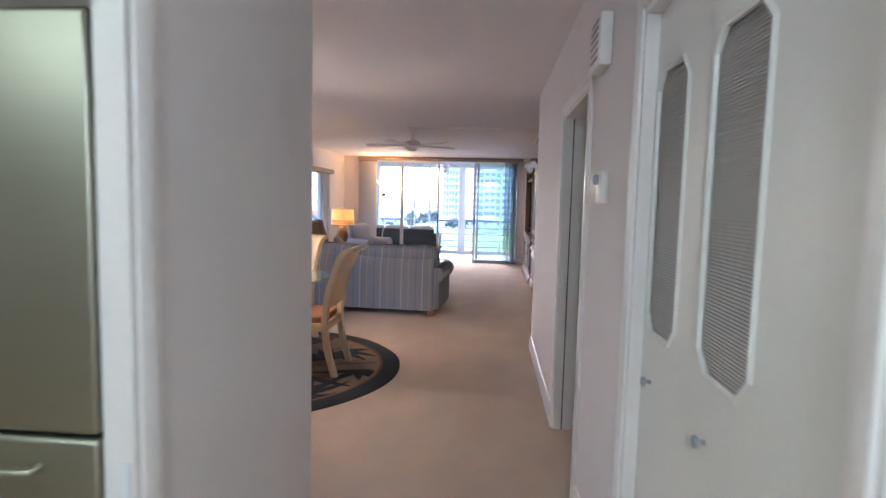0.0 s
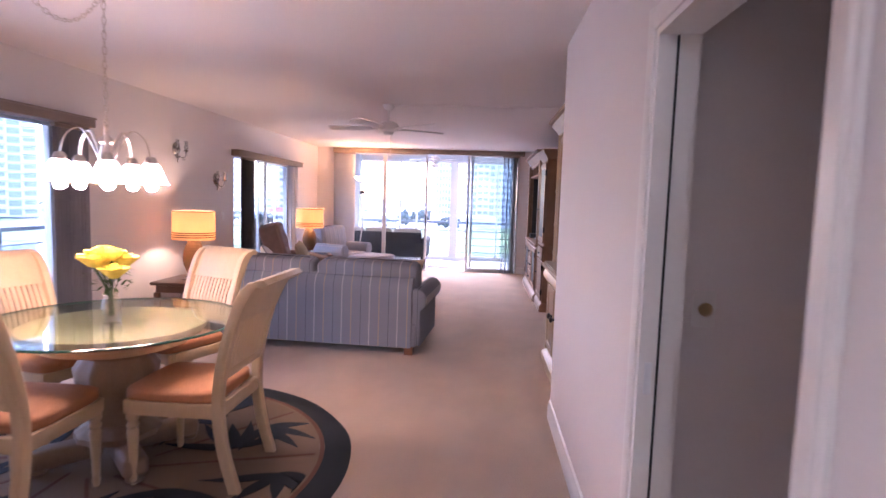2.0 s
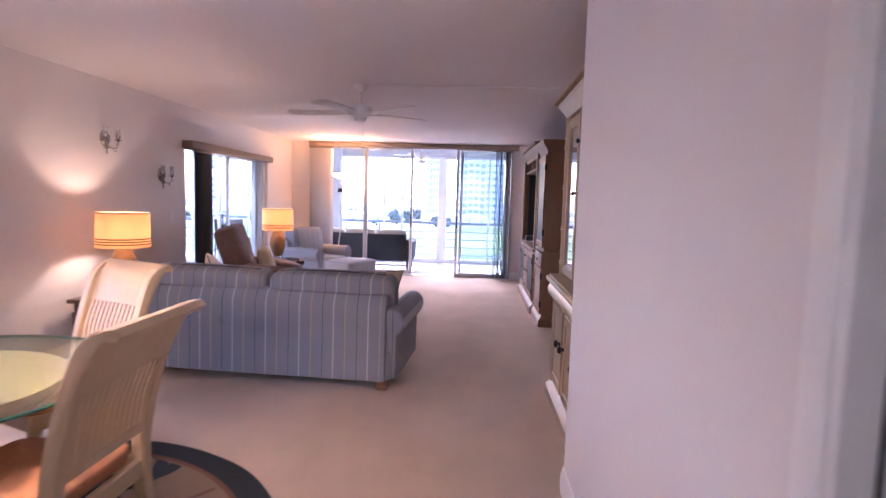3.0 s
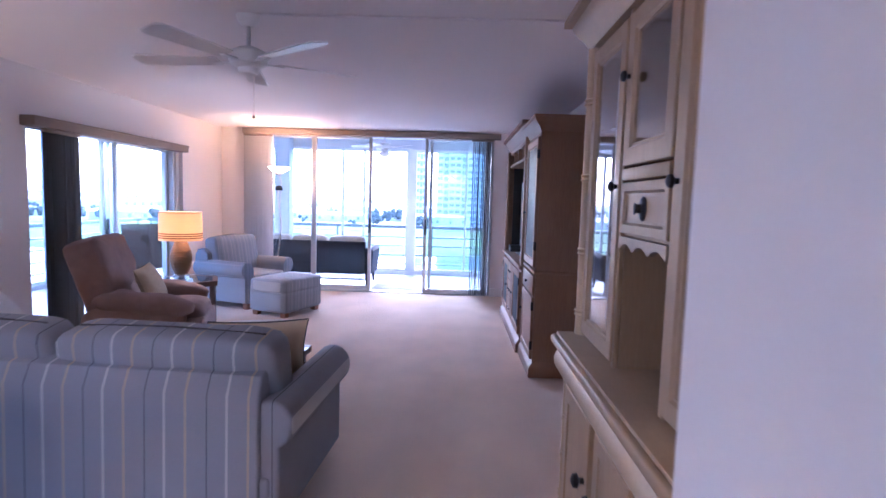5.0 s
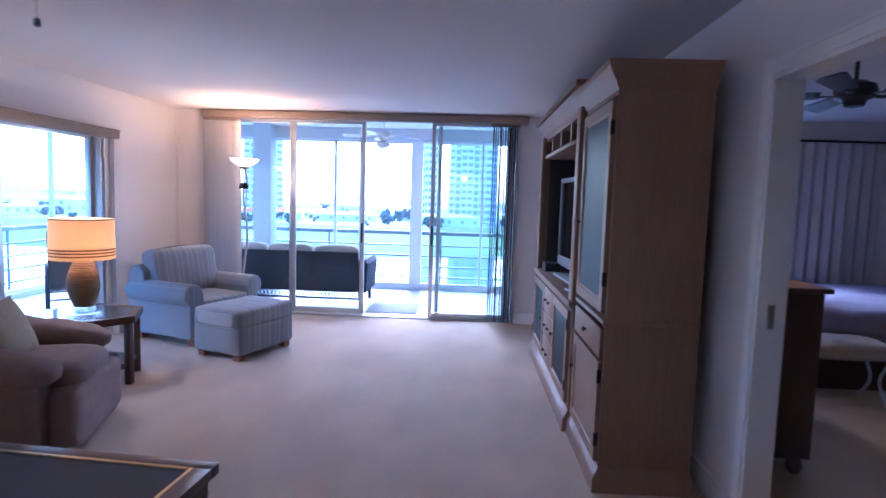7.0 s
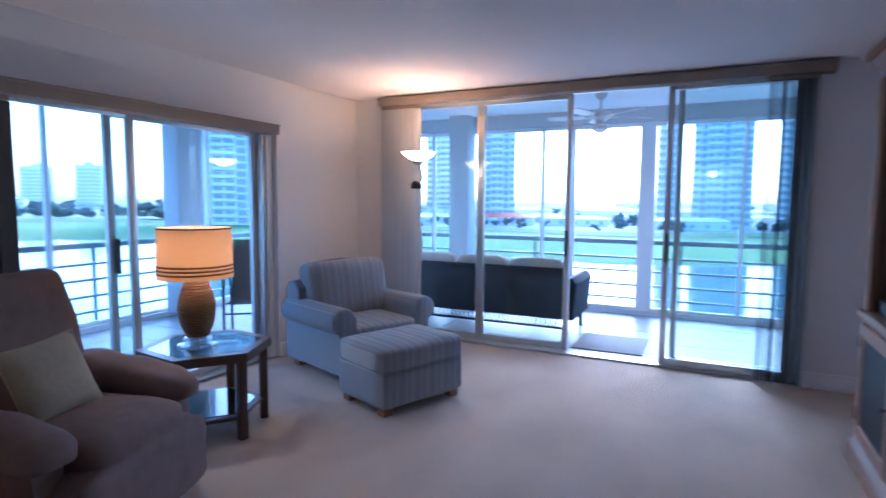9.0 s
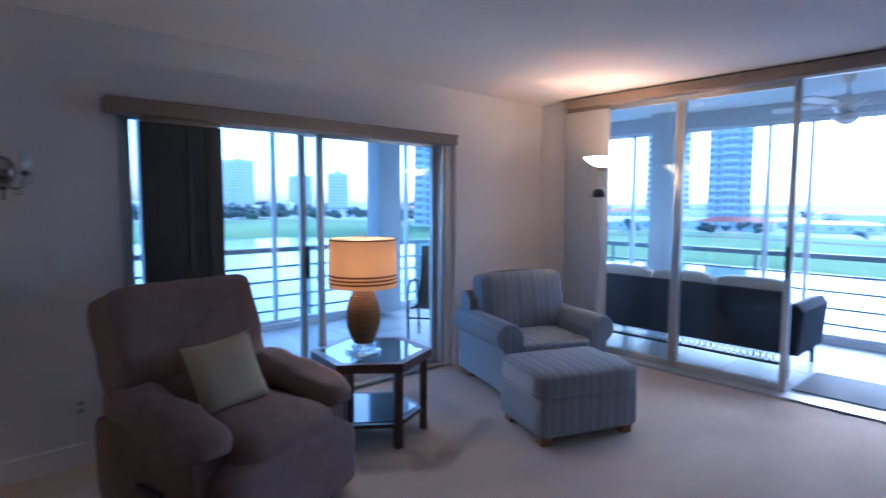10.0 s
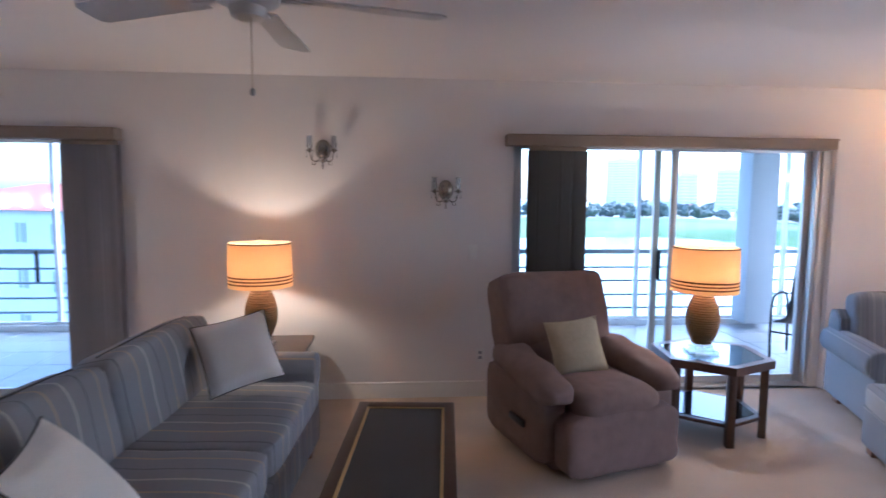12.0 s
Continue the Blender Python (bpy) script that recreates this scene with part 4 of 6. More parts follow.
c1 = chain("chandelier_chain", [(CHAND[0], CHAND[1], 1.75), (CHAND[0], CHAND[1], 2.40)], "nickel chain that carries the chandelier")
part("hook", tube(bmesh.new(), [(CHAND[0], CHAND[1], 2.40), (CHAND[0] + 0.012, CHAND[1], 2.42), (CHAND[0], CHAND[1], 2.44)], 0.004, 6), NICKEL, c1)
sw = [Vector((CHAND[0] + 0.19 * u, CHAND[1] - 0.90 * u, 2.41 - 0.26 * (1 - (2 * u - 1) ** 2))) for u in (i / 24 for i in range(25))]
c2 = chain("swag_chain", sw, "nickel swag chain looped along the ceiling")
part("canopy", lathe(bmesh.new(), [(0, 0), (0.02, 0.0), (0.05, 0.02), (0.06, 0.03), (0, 0.03)], 20, (CHAND[0] + 0.19, CHAND[1] - 0.90, 2.41)), NICKEL, c2)


# ---- lamps ----
def table_lamp(place, z, label):
    ob = empty("table_lamp", (*place, z), 0, label, "lamp", "table lamps")
    part("acrylic_base", boxes(((-0.085, -0.085, 0.0), (0.085, 0.085, 0.022)), ((-0.06, -0.06, 0.024), (0.06, 0.06, 0.062)), bevel=0.006), ACRYLIC, ob, "clear stepped acrylic base")
    prof = []
    for i in range(89):
        s = i / 88
        r = 0.052 + 0.058 * math.sin(math.pi * (0.06 + 0.86 * s ** 0.92)) ** 1.2 - 0.008 * s
        prof.append((r + (-0.005, 0.001, 0.004, 0.001)[i % 4], 0.064 + 0.352 * s))
    part("rope_body", lathe(bmesh.new(), [(0, 0.064)] + prof + [(0, 0.416)], 40), ROPE, ob, "coiled brown rope body")
    part("neck", lathe(bmesh.new(), [(0.012, 0.40), (0.012, 0.44), (0.018, 0.445), (0.018, 0.485), (0, 0.485)], 14), BRASS, ob)
    r0, r1, z0, z1 = 0.212, 0.206, 0.420, 0.715
    def rr(h):
        return r0 + (r1 - r0) * (h - z0) / (z1 - z0)
    part("shade", lathe(bmesh.new(), [(rr(z0), z0), (rr(z1), z1), (rr(z1) - 0.003, z1), (rr(z0) - 0.003, z0), (rr(z0), z0)], 64), SHADE, ob, "glowing amber linen drum shade")
    for h in (0.450, 0.472, 0.494):
        part("band", lathe(bmesh.new(), [(rr(h) + 0.001, h - 0.0055), (rr(h) + 0.0025, h), (rr(h) + 0.001, h + 0.0055)], 64), SHADEBAND, ob, "narrow brown band")
    part("top_binding", lathe(bmesh.new(), [(rr(z1) + 0.0015, z1 - 0.008), (rr(z1) + 0.002, z1 + 0.001), (rr(z1) - 0.004, z1 + 0.001)], 64), SHADEBAND, ob)
    part("bulb", lathe(bmesh.new(), [(0, 0.485), (0.014, 0.495), (0.022, 0.525), (0.024, 0.555), (0.014, 0.58), (0, 0.585)], 14), BULB, ob, "lit bulb").visible_shadow = False
    hb = bmesh.new()
    for s in (-1, 1):
        tube(hb, curve_pts([(0, s * 0.018, 0.465), (0, s * 0.06, 0.565), (0, s * 0.03, 0.685), (0, 0, 0.725)], 6), 0.002, 6)
    for k in range(3):
        a = k * 2.094
        tube(hb, [(0, 0, 0.71), (0.203 * math.cos(a), 0.203 * math.sin(a), 0.71)], 0.002, 5)
    part("harp", hb, BRASS, ob)
    part("finial", lathe(bmesh.new(), [(0, 0.72), (0.008, 0.725), (0.016, 0.738), (0.010, 0.752), (0, 0.756)], 14), CLEAR, ob, "small clear finial")
    return ob


table_lamp(LAMP_A, 0.530, "lit rope table lamp with amber drum shade on the end table")
table_lamp(LAMP_B, 0.5245, "lit rope table lamp with amber drum shade on the hexagonal table")


def torchiere():
    ob = empty("floor_lamp", (*TORCH, 0), 0, "lit torchiere floor lamp with side reading light", "lamp")
    part("base", lathe(bmesh.new(), [(0, 0), (0.14, 0), (0.14, 0.012), (0.10, 0.026), (0.03, 0.034), (0, 0.034)], 32), NICKEL, ob)
    pole = part("pole", tube(bmesh.new(), curve_pts([(0, 0, 0.03), (-0.02, 0, 0.5), (0.03, 0, 1.0), (-0.015, 0, 1.45), (0.03, 0, 1.6), (0, 0, 1.73)], 10), 0.012, 10), NICKEL, ob, "wavy nickel pole")
    part("bowl_holder", lathe(bmesh.new(), [(0, 1.72), (0.03, 1.725), (0.055, 1.745), (0.06, 1.755), (0, 1.755)], 24), NICKEL, ob)
    part("bowl", lathe(bmesh.new(), [(0.03, 1.757), (0.08, 1.775), (0.125, 1.805), (0.15, 1.835), (0.146, 1.835), (0.12, 1.81), (0.075, 1.781), (0.03, 1.763)], 40), TORCHGLASS, ob, "glowing alabaster glass bowl")
    part("reading_arm", tube(bmesh.new(), curve_pts([(0.0, 0, 1.20), (0.03, -0.03, 1.38), (0.045, -0.06, 1.50), (0.03, -0.08, 1.56)], 8), 0.007, 8), NICKEL, ob)
    part("reading_shade", lathe(bmesh.new(), [(0.0, 0.03), (0.03, 0.025), (0.048, 0.0), (0.052, -0.04), (0.046, -0.04), (0.04, -0.005), (0, 0.015)], 20, (0.03, -0.09, 1.55)), IRON, ob, "small dark reading shade")


torchiere()


def sconce(y, z):
    """An egg-shaped silver boss on the wall with two curled arms that carry tall glass chimneys."""
    ob = empty("wall_sconce", (LEFT, y, z), 0, "unlit silver wall sconce with two glass chimneys and drops", "sconce", "wall sconces")
    ob.scale = (0.84, 0.84, 0.84)
    k = part("back_plate", lathe(bmesh.new(), [(0, 0), (0.066, 0), (0.070, 0.006), (0.066, 0.016), (0.058, 0.032), (0.044, 0.046), (0.024, 0.056), (0, 0.059)], 32), DARKNICKEL, ob, "polished egg-shaped silver boss")
    k.matrix_local = pose(0, 0, 0, 0, 90, 0) @ Matrix.Diagonal((1.28, 1.0, 1.0, 1.0))
    for s in (-1, 1):
        tip = Vector((0.095, s * 0.105, -0.022))
        ar = part("arm", tube(bmesh.new(), curve_pts([(0.03, s * 0.02, -0.07), (0.06, s * 0.045, -0.105), (0.09, s * 0.085, -0.095), tip], 8), 0.0055, 8), DARKNICKEL, ob)
        part("scroll", tube(bmesh.new(), curve_pts([(0.07, s * 0.055, -0.10), (0.08, s * 0.06, -0.135), (0.085, s * 0.085, -0.135), (0.085, s * 0.08, -0.115)], 6), 0.0035, 6), DARKNICKEL, ar)
        part("cup", lathe(bmesh.new(), [(0, -0.012), (0.010, -0.010), (0.014, 0.0), (0.034, 0.006), (0.036, 0.012), (0.016, 0.016), (0.018, 0.026), (0, 0.026)], 20, tip), DARKNICKEL, ob, "dark silver drip cup")
        part("chimney", lathe(bmesh.new(), [(0.021, 0.0265), (0.027, 0.05), (0.024, 0.085), (0.021, 0.115), (0.026, 0.135), (0.0245, 0.135), (0.0195, 0.115), (0.0225, 0.085), (0.0255, 0.05), (0.0195, 0.0265)], 20, tip), CHIMNEY, ob, "clear glass chimney")
        part("candle", lathe(bmesh.new(), [(0, 0.0265), (0.007, 0.0265), (0.007, 0.065), (0, 0.067)], 10, tip), PLASTIC, ob)
        for q in (-0.024, 0.024):
            part("drop", lathe(bmesh.new(), [(0, -0.062), (0.007, -0.048), (0.003, -0.022), (0.0015, 0.004), (0, 0.005)], 8, tip + Vector((0, q, 0))), CHIMNEY, ob, "cut glass drop")
    part("finial", lathe(bmesh.new(), [(0, -0.175), (0.006, -0.168), (0.008, -0.14), (0.006, -0.118), (0.026, -0.108), (0.028, -0.10), (0.012, -0.09), (0.012, -0.07), (0, -0.06)], 16, (0.035, 0, 0)), DARKNICKEL, ob)


CHIMNEY = glass("chimney_glass", (0.90, 0.91, 0.92), 0.02, 0.5)
sconce(8.945, 1.905)
sconce(9.86, 1.615)


def ceiling_fan(place, z, radius, turn, mat, label, drop=0.24, bowl=None, chain_len=0.0):
    ob = empty("ceiling_fan", (*place, z), turn, label, "ceiling fan")
    part("canopy", lathe(bmesh.new(), [(0, 0), (0.065, 0), (0.06, -0.03), (0.03, -0.06), (0, -0.06)], 24), mat, ob)
    part("rod", tube(bmesh.new(), [(0, 0, -0.05), (0, 0, -drop + 0.05)], 0.012, 10), mat, ob)
    part("motor", lathe(bmesh.new(), [(0, -drop + 0.06), (0.05, -drop + 0.055), (0.10, -drop + 0.03), (0.11, -drop), (0.10, -drop - 0.04), (0.06, -drop - 0.06), (0.05, -drop - 0.09), (0, -drop - 0.10)], 28), mat, ob)
    for k in range(5):
        a = radians(72 * k)
        iron_bm = boxes(((0.09, -0.018, -drop - 0.032), (0.20, 0.018, -drop - 0.024)), bevel=0.003)
        ib = part("blade_iron", iron_bm, mat, ob)
        ib.matrix_local = Matrix.Rotation(a, 4, 'Z')
        out = [(0.17, -0.05), (radius - 0.03, -0.07), (radius, -0.045), (radius, 0.045), (radius - 0.03, 0.07), (0.17, 0.05)]
        bl = part("blade", prism(bmesh.new(), out, 2, -0.004, 0.004, 0.002, 1), mat, ob)
        bl.matrix_local = Matrix.Rotation(a, 4, 'Z') @ Matrix.Translation((0, 0, -drop - 0.018)) @ Matrix.Rotation(radians(11), 4, 'X')
    if bowl is not None:
        part("light_bowl", lathe(bmesh.new(), [(0.06, -drop - 0.10), (0.10, -drop - 0.12), (0.09, -drop - 0.16), (0.04, -drop - 0.19), (0, -drop - 0.195)], 24), bowl, ob)
    if chain_len:
        part("pull_chain", tube(bmesh.new(), [(0.03, 0, -drop - 0.09), (0.03, 0, -drop - 0.09 - chain_len)], 0.0018, 6), NICKEL, ob)
        part("chain_end", lathe(bmesh.new(), [(0, 0), (0.008, 0.005), (0.008, 0.022), (0, 0.028)], 10, (0.03, 0, -drop - 0.11 - chain_len)), GREYPLASTIC, ob)
    return ob


ceiling_fan((-0.45, 9.03), H, 0.66, 33, FANWHITE, "white five-blade ceiling fan with pull chain", 0.23, None, 0.23)
structure("trim_wire_cover", boxes(((-0.39, 8.98, H - 0.012), (RIGHT, 9.0, H)), bevel=0.003), CEIL, "thin painted wire cover along the ceiling", "trim")


# ---- living room ----
def arm_outline(w, h, roll):
    """Front view of a rolled arm: upright inside, roll bulging outwards at the top."""
    pts = [(0, 0.09), (0, h - roll)]
    for k in range(13):
        a = math.pi * (1.0 - k / 12 * 1.35)
        pts.append((w / 2 + 0.012 + (w / 2 + 0.012) * math.cos(a), h - roll + roll * math.sin(a)))
    pts += [(w * 0.80, h - roll * 1.9), (w * 0.80, 0.09)]
    return pts


def upholstered(ob, w, d, h, seats, mat, arm_w=0.21, arm_h=0.62, seat_h=0.46, low=0.0, wide=0.06, ext=0.0, lift=0.22):
    """A rolled-arm seat: back along y = 0, sitting side +y, centred on x."""
    inner = w / 2 - arm_w + 0.02
    part("frame", boxes(((-w / 2 + 0.05, 0.02, 0.08), (w / 2 - 0.05, d - 0.05, 0.30)), bevel=0.02, seg=3), mat, ob)
    back = prism(bmesh.new(), [(0.0, 0.075), (0.012, 0.66 - low), (0.05, 0.74 - low), (0.14, 0.76 - low), (0.22, 0.70 - low), (0.26, 0.30), (0.26, 0.075)], 0, -inner - wide, inner + wide, 0.015, 3)
    part("back_frame", back, mat, ob)
    for s in (-1, 1):
        out = [(s * (inner + p), q) for p, q in arm_outline(arm_w, arm_h, 0.105)]
        part("arm", prism(bmesh.new(), out, 1, 0.03, d - 0.06, 0.018, 3), mat, ob)
    sw_ = 2 * inner / seats
    for k in range(seats):
        x = -inner + sw_ * (k + 0.5)
        part("seat_cushion", cushion(bmesh.new(), (sw_ - 0.008, d - 0.28, 0.19), Matrix.Translation((x, 0.25 + (d - 0.28) / 2, seat_h - 0.085)), 0.13, 12, 11, 0.005, k), mat, ob)
        end = ext * ((k == seats - 1) - (k == 0)) / 2
        m = Matrix.Translation((x + end, 0.22, seat_h + lift - low)) @ Matrix.Rotation(radians(100), 4, 'X')
        part("back_cushion", cushion(bmesh.new(), (sw_ - 0.006 + 2 * (wide - 0.06) + 2 * abs(end), 0.50, 0.26), m, 0.18, 10, 8, 0.008, k + 5), mat, ob)
        edge = [m @ Vector((ux * (sw_ / 2 - 0.03), 0.245, uy * 0.075)) for ux, uy in ((-1, 0), (1, 0))]
        part("piping", tube(bmesh.new(), curve_pts([edge[0], (edge[0] + edge[1]) / 2 + Vector((0, 0, 0.012)), edge[1]], 8), 0.0045, 6), PIPING, ob)
    for x in (-w / 2 + 0.12, w / 2 - 0.12):
        for y in (0.07, d - 0.12):
            part("foot", prism(bmesh.new(), [(x - 0.04, y - 0.04), (x + 0.04, y - 0.04), (x + 0.04, y + 0.04), (x - 0.04, y + 0.04)], 2, 0, 0.085, 0.006, 2), FOOT, ob, "tapered light wood foot")


FOOT = material("reddish_brown_wood", (0.27, 0.115, 0.055), 0.4, 0, 24, 0.2, 3, 0.1, 0.05, (6, 6, 0.8))
SOFA_POSE = (-0.97, 8.02, 0)
SOFA_TURN = -4.0
sofa = empty("sofa", SOFA_POSE, SOFA_TURN, "slate blue striped rolled-arm sofa with two back cushions", "sofa")
upholstered(sofa, 2.10, 0.99, 0.9, 2, SOFA, 0.17, 0.62, 0.49, low=0.03, ext=0.10, lift=0.15)
armchair = empty("armchair", (-2.43, 13.26, 0), -110, "pale blue striped rolled-arm club chair", "armchair")
upholstered(armchair, 0.94, 0.88, 0.85, 1, PALESTRIPE_X, 0.19, 0.60, 0.44, 0.015, 0.15)


def pillow(name, m, size, mat, label, seed, reverse=None):
    ob = new(name)
    ob.matrix_world = m
    tagged(ob, label, "pillow")
    bm = bmesh.new()
    n = 12
    grid = {}
    for side in (1, -1):
        for i in range(n + 1):
            for j in range(n + 1):
                u, v = 2 * i / n - 1, 2 * j / n - 1
                edge = (1 - u * u) * (1 - v * v)
                if edge < 1e-6 and side == -1:
                    grid[(side, i, j)] = grid[(1, i, j)]
                    continue
                pin = 1 - 0.07 * (1 - u * u) * v * v - 0.0
                pin2 = 1 - 0.07 * (1 - v * v) * u * u
                w = noise.noise(Vector((u * 2 + seed, v * 2, side)))
                grid[(side, i, j)] = bm.verts.new((u * size / 2 * pin2, v * size / 2 * pin, side * (0.075 * edge ** 0.45 + 0.010 * w * edge)))
        for i in range(n):
            for j in range(n):
                f = bm.faces.new([grid[(side, i, j)], grid[(side, i + 1, j)], grid[(side, i + 1, j + 1)], grid[(side, i, j + 1)]])
                f.material_index = 1 if side < 0 and reverse else 0
    cover = part("cover", bm, mat, ob, "", 60)
    if reverse:
        cover.data.materials.append(reverse)
    rim = []
    for k in range(4 * n):
        s, t = divmod(k, n)
        e = 2 * t / n - 1
        u, v = [(e, -1), (1, e), (-e, 1), (-1, -e)][s]
        rim.append((u * size / 2 * (1 - 0.07 * (1 - v * v) * u * u), v * size / 2 * (1 - 0.07 * (1 - u * u) * v * v), 0))
    part("piping", tube(bmesh.new(), rim, 0.0036, 6, True), mat if mat is TANPILLOW else PIPING, ob)
    return ob


def on_sofa(x, y, z, rx, ry, rz):
    return pose(*SOFA_POSE, 0, 0, SOFA_TURN) @ pose(x, y, z, rx, ry, rz)


pillow("throw_pillow", on_sofa(-0.655, 0.58, 0.715, 0, 62, 30) @ pose(0, 0, 0, 0, 0, 10), 0.395, PILLOW, "cream throw pillow with dark piping against the sofa arm", 1)
pillow("throw_pillow", on_sofa(0.71, 0.60, 0.66, -52, 0, 22), 0.46, PILLOW, "cream throw pillow with tan reverse and dark piping", 2, GOLDPILLOW)


def ottoman():
    ob = empty("ottoman", (-1.32, 12.61, 0), -21.5, "pale blue striped ottoman on short dark wood feet", "ottoman")
    part("body", cushion(bmesh.new(), (0.545, 0.735, 0.26), Matrix.Translation((0, 0, 0.18)), 0.03, 12, 14, 0.003, 3), PALESTRIPE, ob)
    part("top_cushion", cushion(bmesh.new(), (0.555, 0.745, 0.19), Matrix.Translation((0, 0, 0.365)), 0.16, 12, 9, 0.004), PALESTRIPE, ob)
    rim = []
    for k in range(48):
        q = 2 * math.pi * k / 48
        c, d = math.cos(q), math.sin(q)
        rim.append((0.272 * math.copysign(abs(c) ** 0.16, c), 0.367 * math.copysign(abs(d) ** 0.16, d), 0.298))
    part("piping", tube(bmesh.new(), rim, 0.005, 6, True), PALESTRIPE, ob)
    for x in (-0.205, 0.205):
        for y in (-0.295, 0.295):
            part("foot", prism(bmesh.new(), [(x - 0.035, y - 0.035), (x + 0.035, y - 0.035), (x + 0.035, y + 0.035), (x - 0.035, y + 0.035)], 2, 0, 0.062, 0.006, 2), FOOT, ob, "short brown wood foot")


ottoman()


def recliner():
    """Faces +x."""
    ob = empty("recliner", (-1.95, 10.63, 0), 16, "brown microfibre recliner with padded arms and side lever", "recliner")
    part("base", boxes(((-0.36, -0.38, 0.02), (0.36, 0.38, 0.16)), bevel=0.03, seg=3), MICRO, ob)
    part("seat_cushion", cushion(bmesh.new(), (0.70, 0.58, 0.25), Matrix.Translation((0.15, 0, 0.37)), 0.20, 10, 6, 0.012, 1), MICRO, ob)
    part("footrest", cushion(bmesh.new(), (0.17, 0.76, 0.36), Matrix.Translation((0.435, 0, 0.205)), 0.10, 12, 9, 0.012, 2), MICRO, ob)
    for s in (-1, 1):
        part("side_panel", cushion(bmesh.new(), (0.76, 0.17, 0.46), Matrix.Translation((-0.005, s * 0.375, 0.27)), 0.12, 9, 8, 0.008, 3 + s), MICRO, ob)
        part("arm_pad", cushion(bmesh.new(), (0.76, 0.225, 0.19), Matrix.Translation((0.07, s * 0.372, 0.515)) @ Matrix.Rotation(radians(8), 4, 'Y'), 0.30, 12, 3.6, 0.020, 6 + s), MICRO, ob)
    tilt = Matrix.Translation((-0.30, 0, 0.655)) @ Matrix.Rotation(radians(-17), 4, 'Y')
    part("backrest", cushion(bmesh.new(), (0.25, 0.80, 0.80), tilt, 0.04, 14, 15, 0.012, 9), MICRO, ob)
    part("head_cushion", cushion(bmesh.new(), (0.20, 0.77, 0.50), tilt @ Matrix.Translation((0.045, 0, 0.135)), 0.08, 12, 9, 0.018, 10), MICRO, ob)
    part("lumbar_cushion", cushion(bmesh.new(), (0.20, 0.58, 0.34), tilt @ Matrix.Translation((0.055, 0, -0.20)), 0.15, 10, 5, 0.014, 11), MICRO, ob)
    part("lever", boxes(((0.02, -0.485, 0.23), (0.20, -0.462, 0.27)), bevel=0.01), BLACK, ob, "black recliner lever")
    return ob


recliner()
pillow("throw_pillow", pose(-1.95, 10.63, 0, 0, 0, 16) @ pose(0.035, -0.02, 0.625, 8, 66, 0) @ pose(0, 0, 0, 0, 0, 2), 0.36, TANPILLOW, "tan suede pillow on the recliner", 4)


def hex_table():
    ob = empty("end_table", (-2.12, 11.62, 0), -7, "hexagonal dark wood end table with glass top and shelf", "table")
    R = 0.385
    def hexa(r, off=0):
        return [(r * math.cos(radians(60 * k + off)), r * math.sin(radians(60 * k + off))) for k in range(6)]
    rim = bmesh.new()
    for z0, z1 in ((0.472, 0.525),):
        o, i = hexa(R), hexa(R - 0.058)
        for k in range(6):
            k2 = (k + 1) % 6
            prism(rim, [o[k], o[k2], i[k2], i[k]], 2, z0, z1)
    part("rim", rim, DARKWOOD, ob)
    gl = part("glass_top", prism(bmesh.new(), hexa(R - 0.056), 2, 0.517, 0.524), DARKENEDTOP, ob, "glass inset tinted dark for its reflections")
    gl.visible_shadow = False
    for k in range(6):
        x, y = (R - 0.055) * math.cos(radians(60 * k)), (R - 0.055) * math.sin(radians(60 * k))
        l = part("leg", boxes(((-0.024, -0.024, 0), (0.024, 0.024, 0.472)), bevel=0.005), DARKWOOD, ob)
        l.matrix_local = pose(x, y, 0, 0, 0, 60 * k)
    part("shelf", prism(bmesh.new(), hexa(R - 0.05), 2, 0.12, 0.145, 0.004, 1), DARKWOOD, ob)
    part("shelf_glass", prism(bmesh.new(), hexa(R - 0.10), 2, 0.1455, 0.149), SCREEN, ob, "smoked glass shelf inset")


hex_table()


def end_table():
    ob = empty("end_table", (-2.40, 8.58, 0), 0, "square dark wood end table beside the sofa", "table")
    part("top", boxes(((-0.30, -0.30, 0.495), (0.30, 0.30, 0.53)), bevel=0.008), DARKWOOD, ob)
    part("apron", boxes(((-0.26, -0.26, 0.42), (0.26, 0.26, 0.495)), bevel=0.004), DARKWOOD, ob)
    part("drawer_front", boxes(((0.262, -0.2, 0.43), (0.274, 0.2, 0.488)), bevel=0.003), DARKWOOD, ob)
    for x in (-0.25, 0.25):
        for y in (-0.25, 0.25):
            part("leg", boxes(((x - 0.025, y - 0.025, 0), (x + 0.025, y + 0.025, 0.42)), bevel=0.004), DARKWOOD, ob)
    part("shelf", boxes(((-0.25, -0.25, 0.12), (0.25, 0.25, 0.14)), bevel=0.003), DARKWOOD, ob)


end_table()


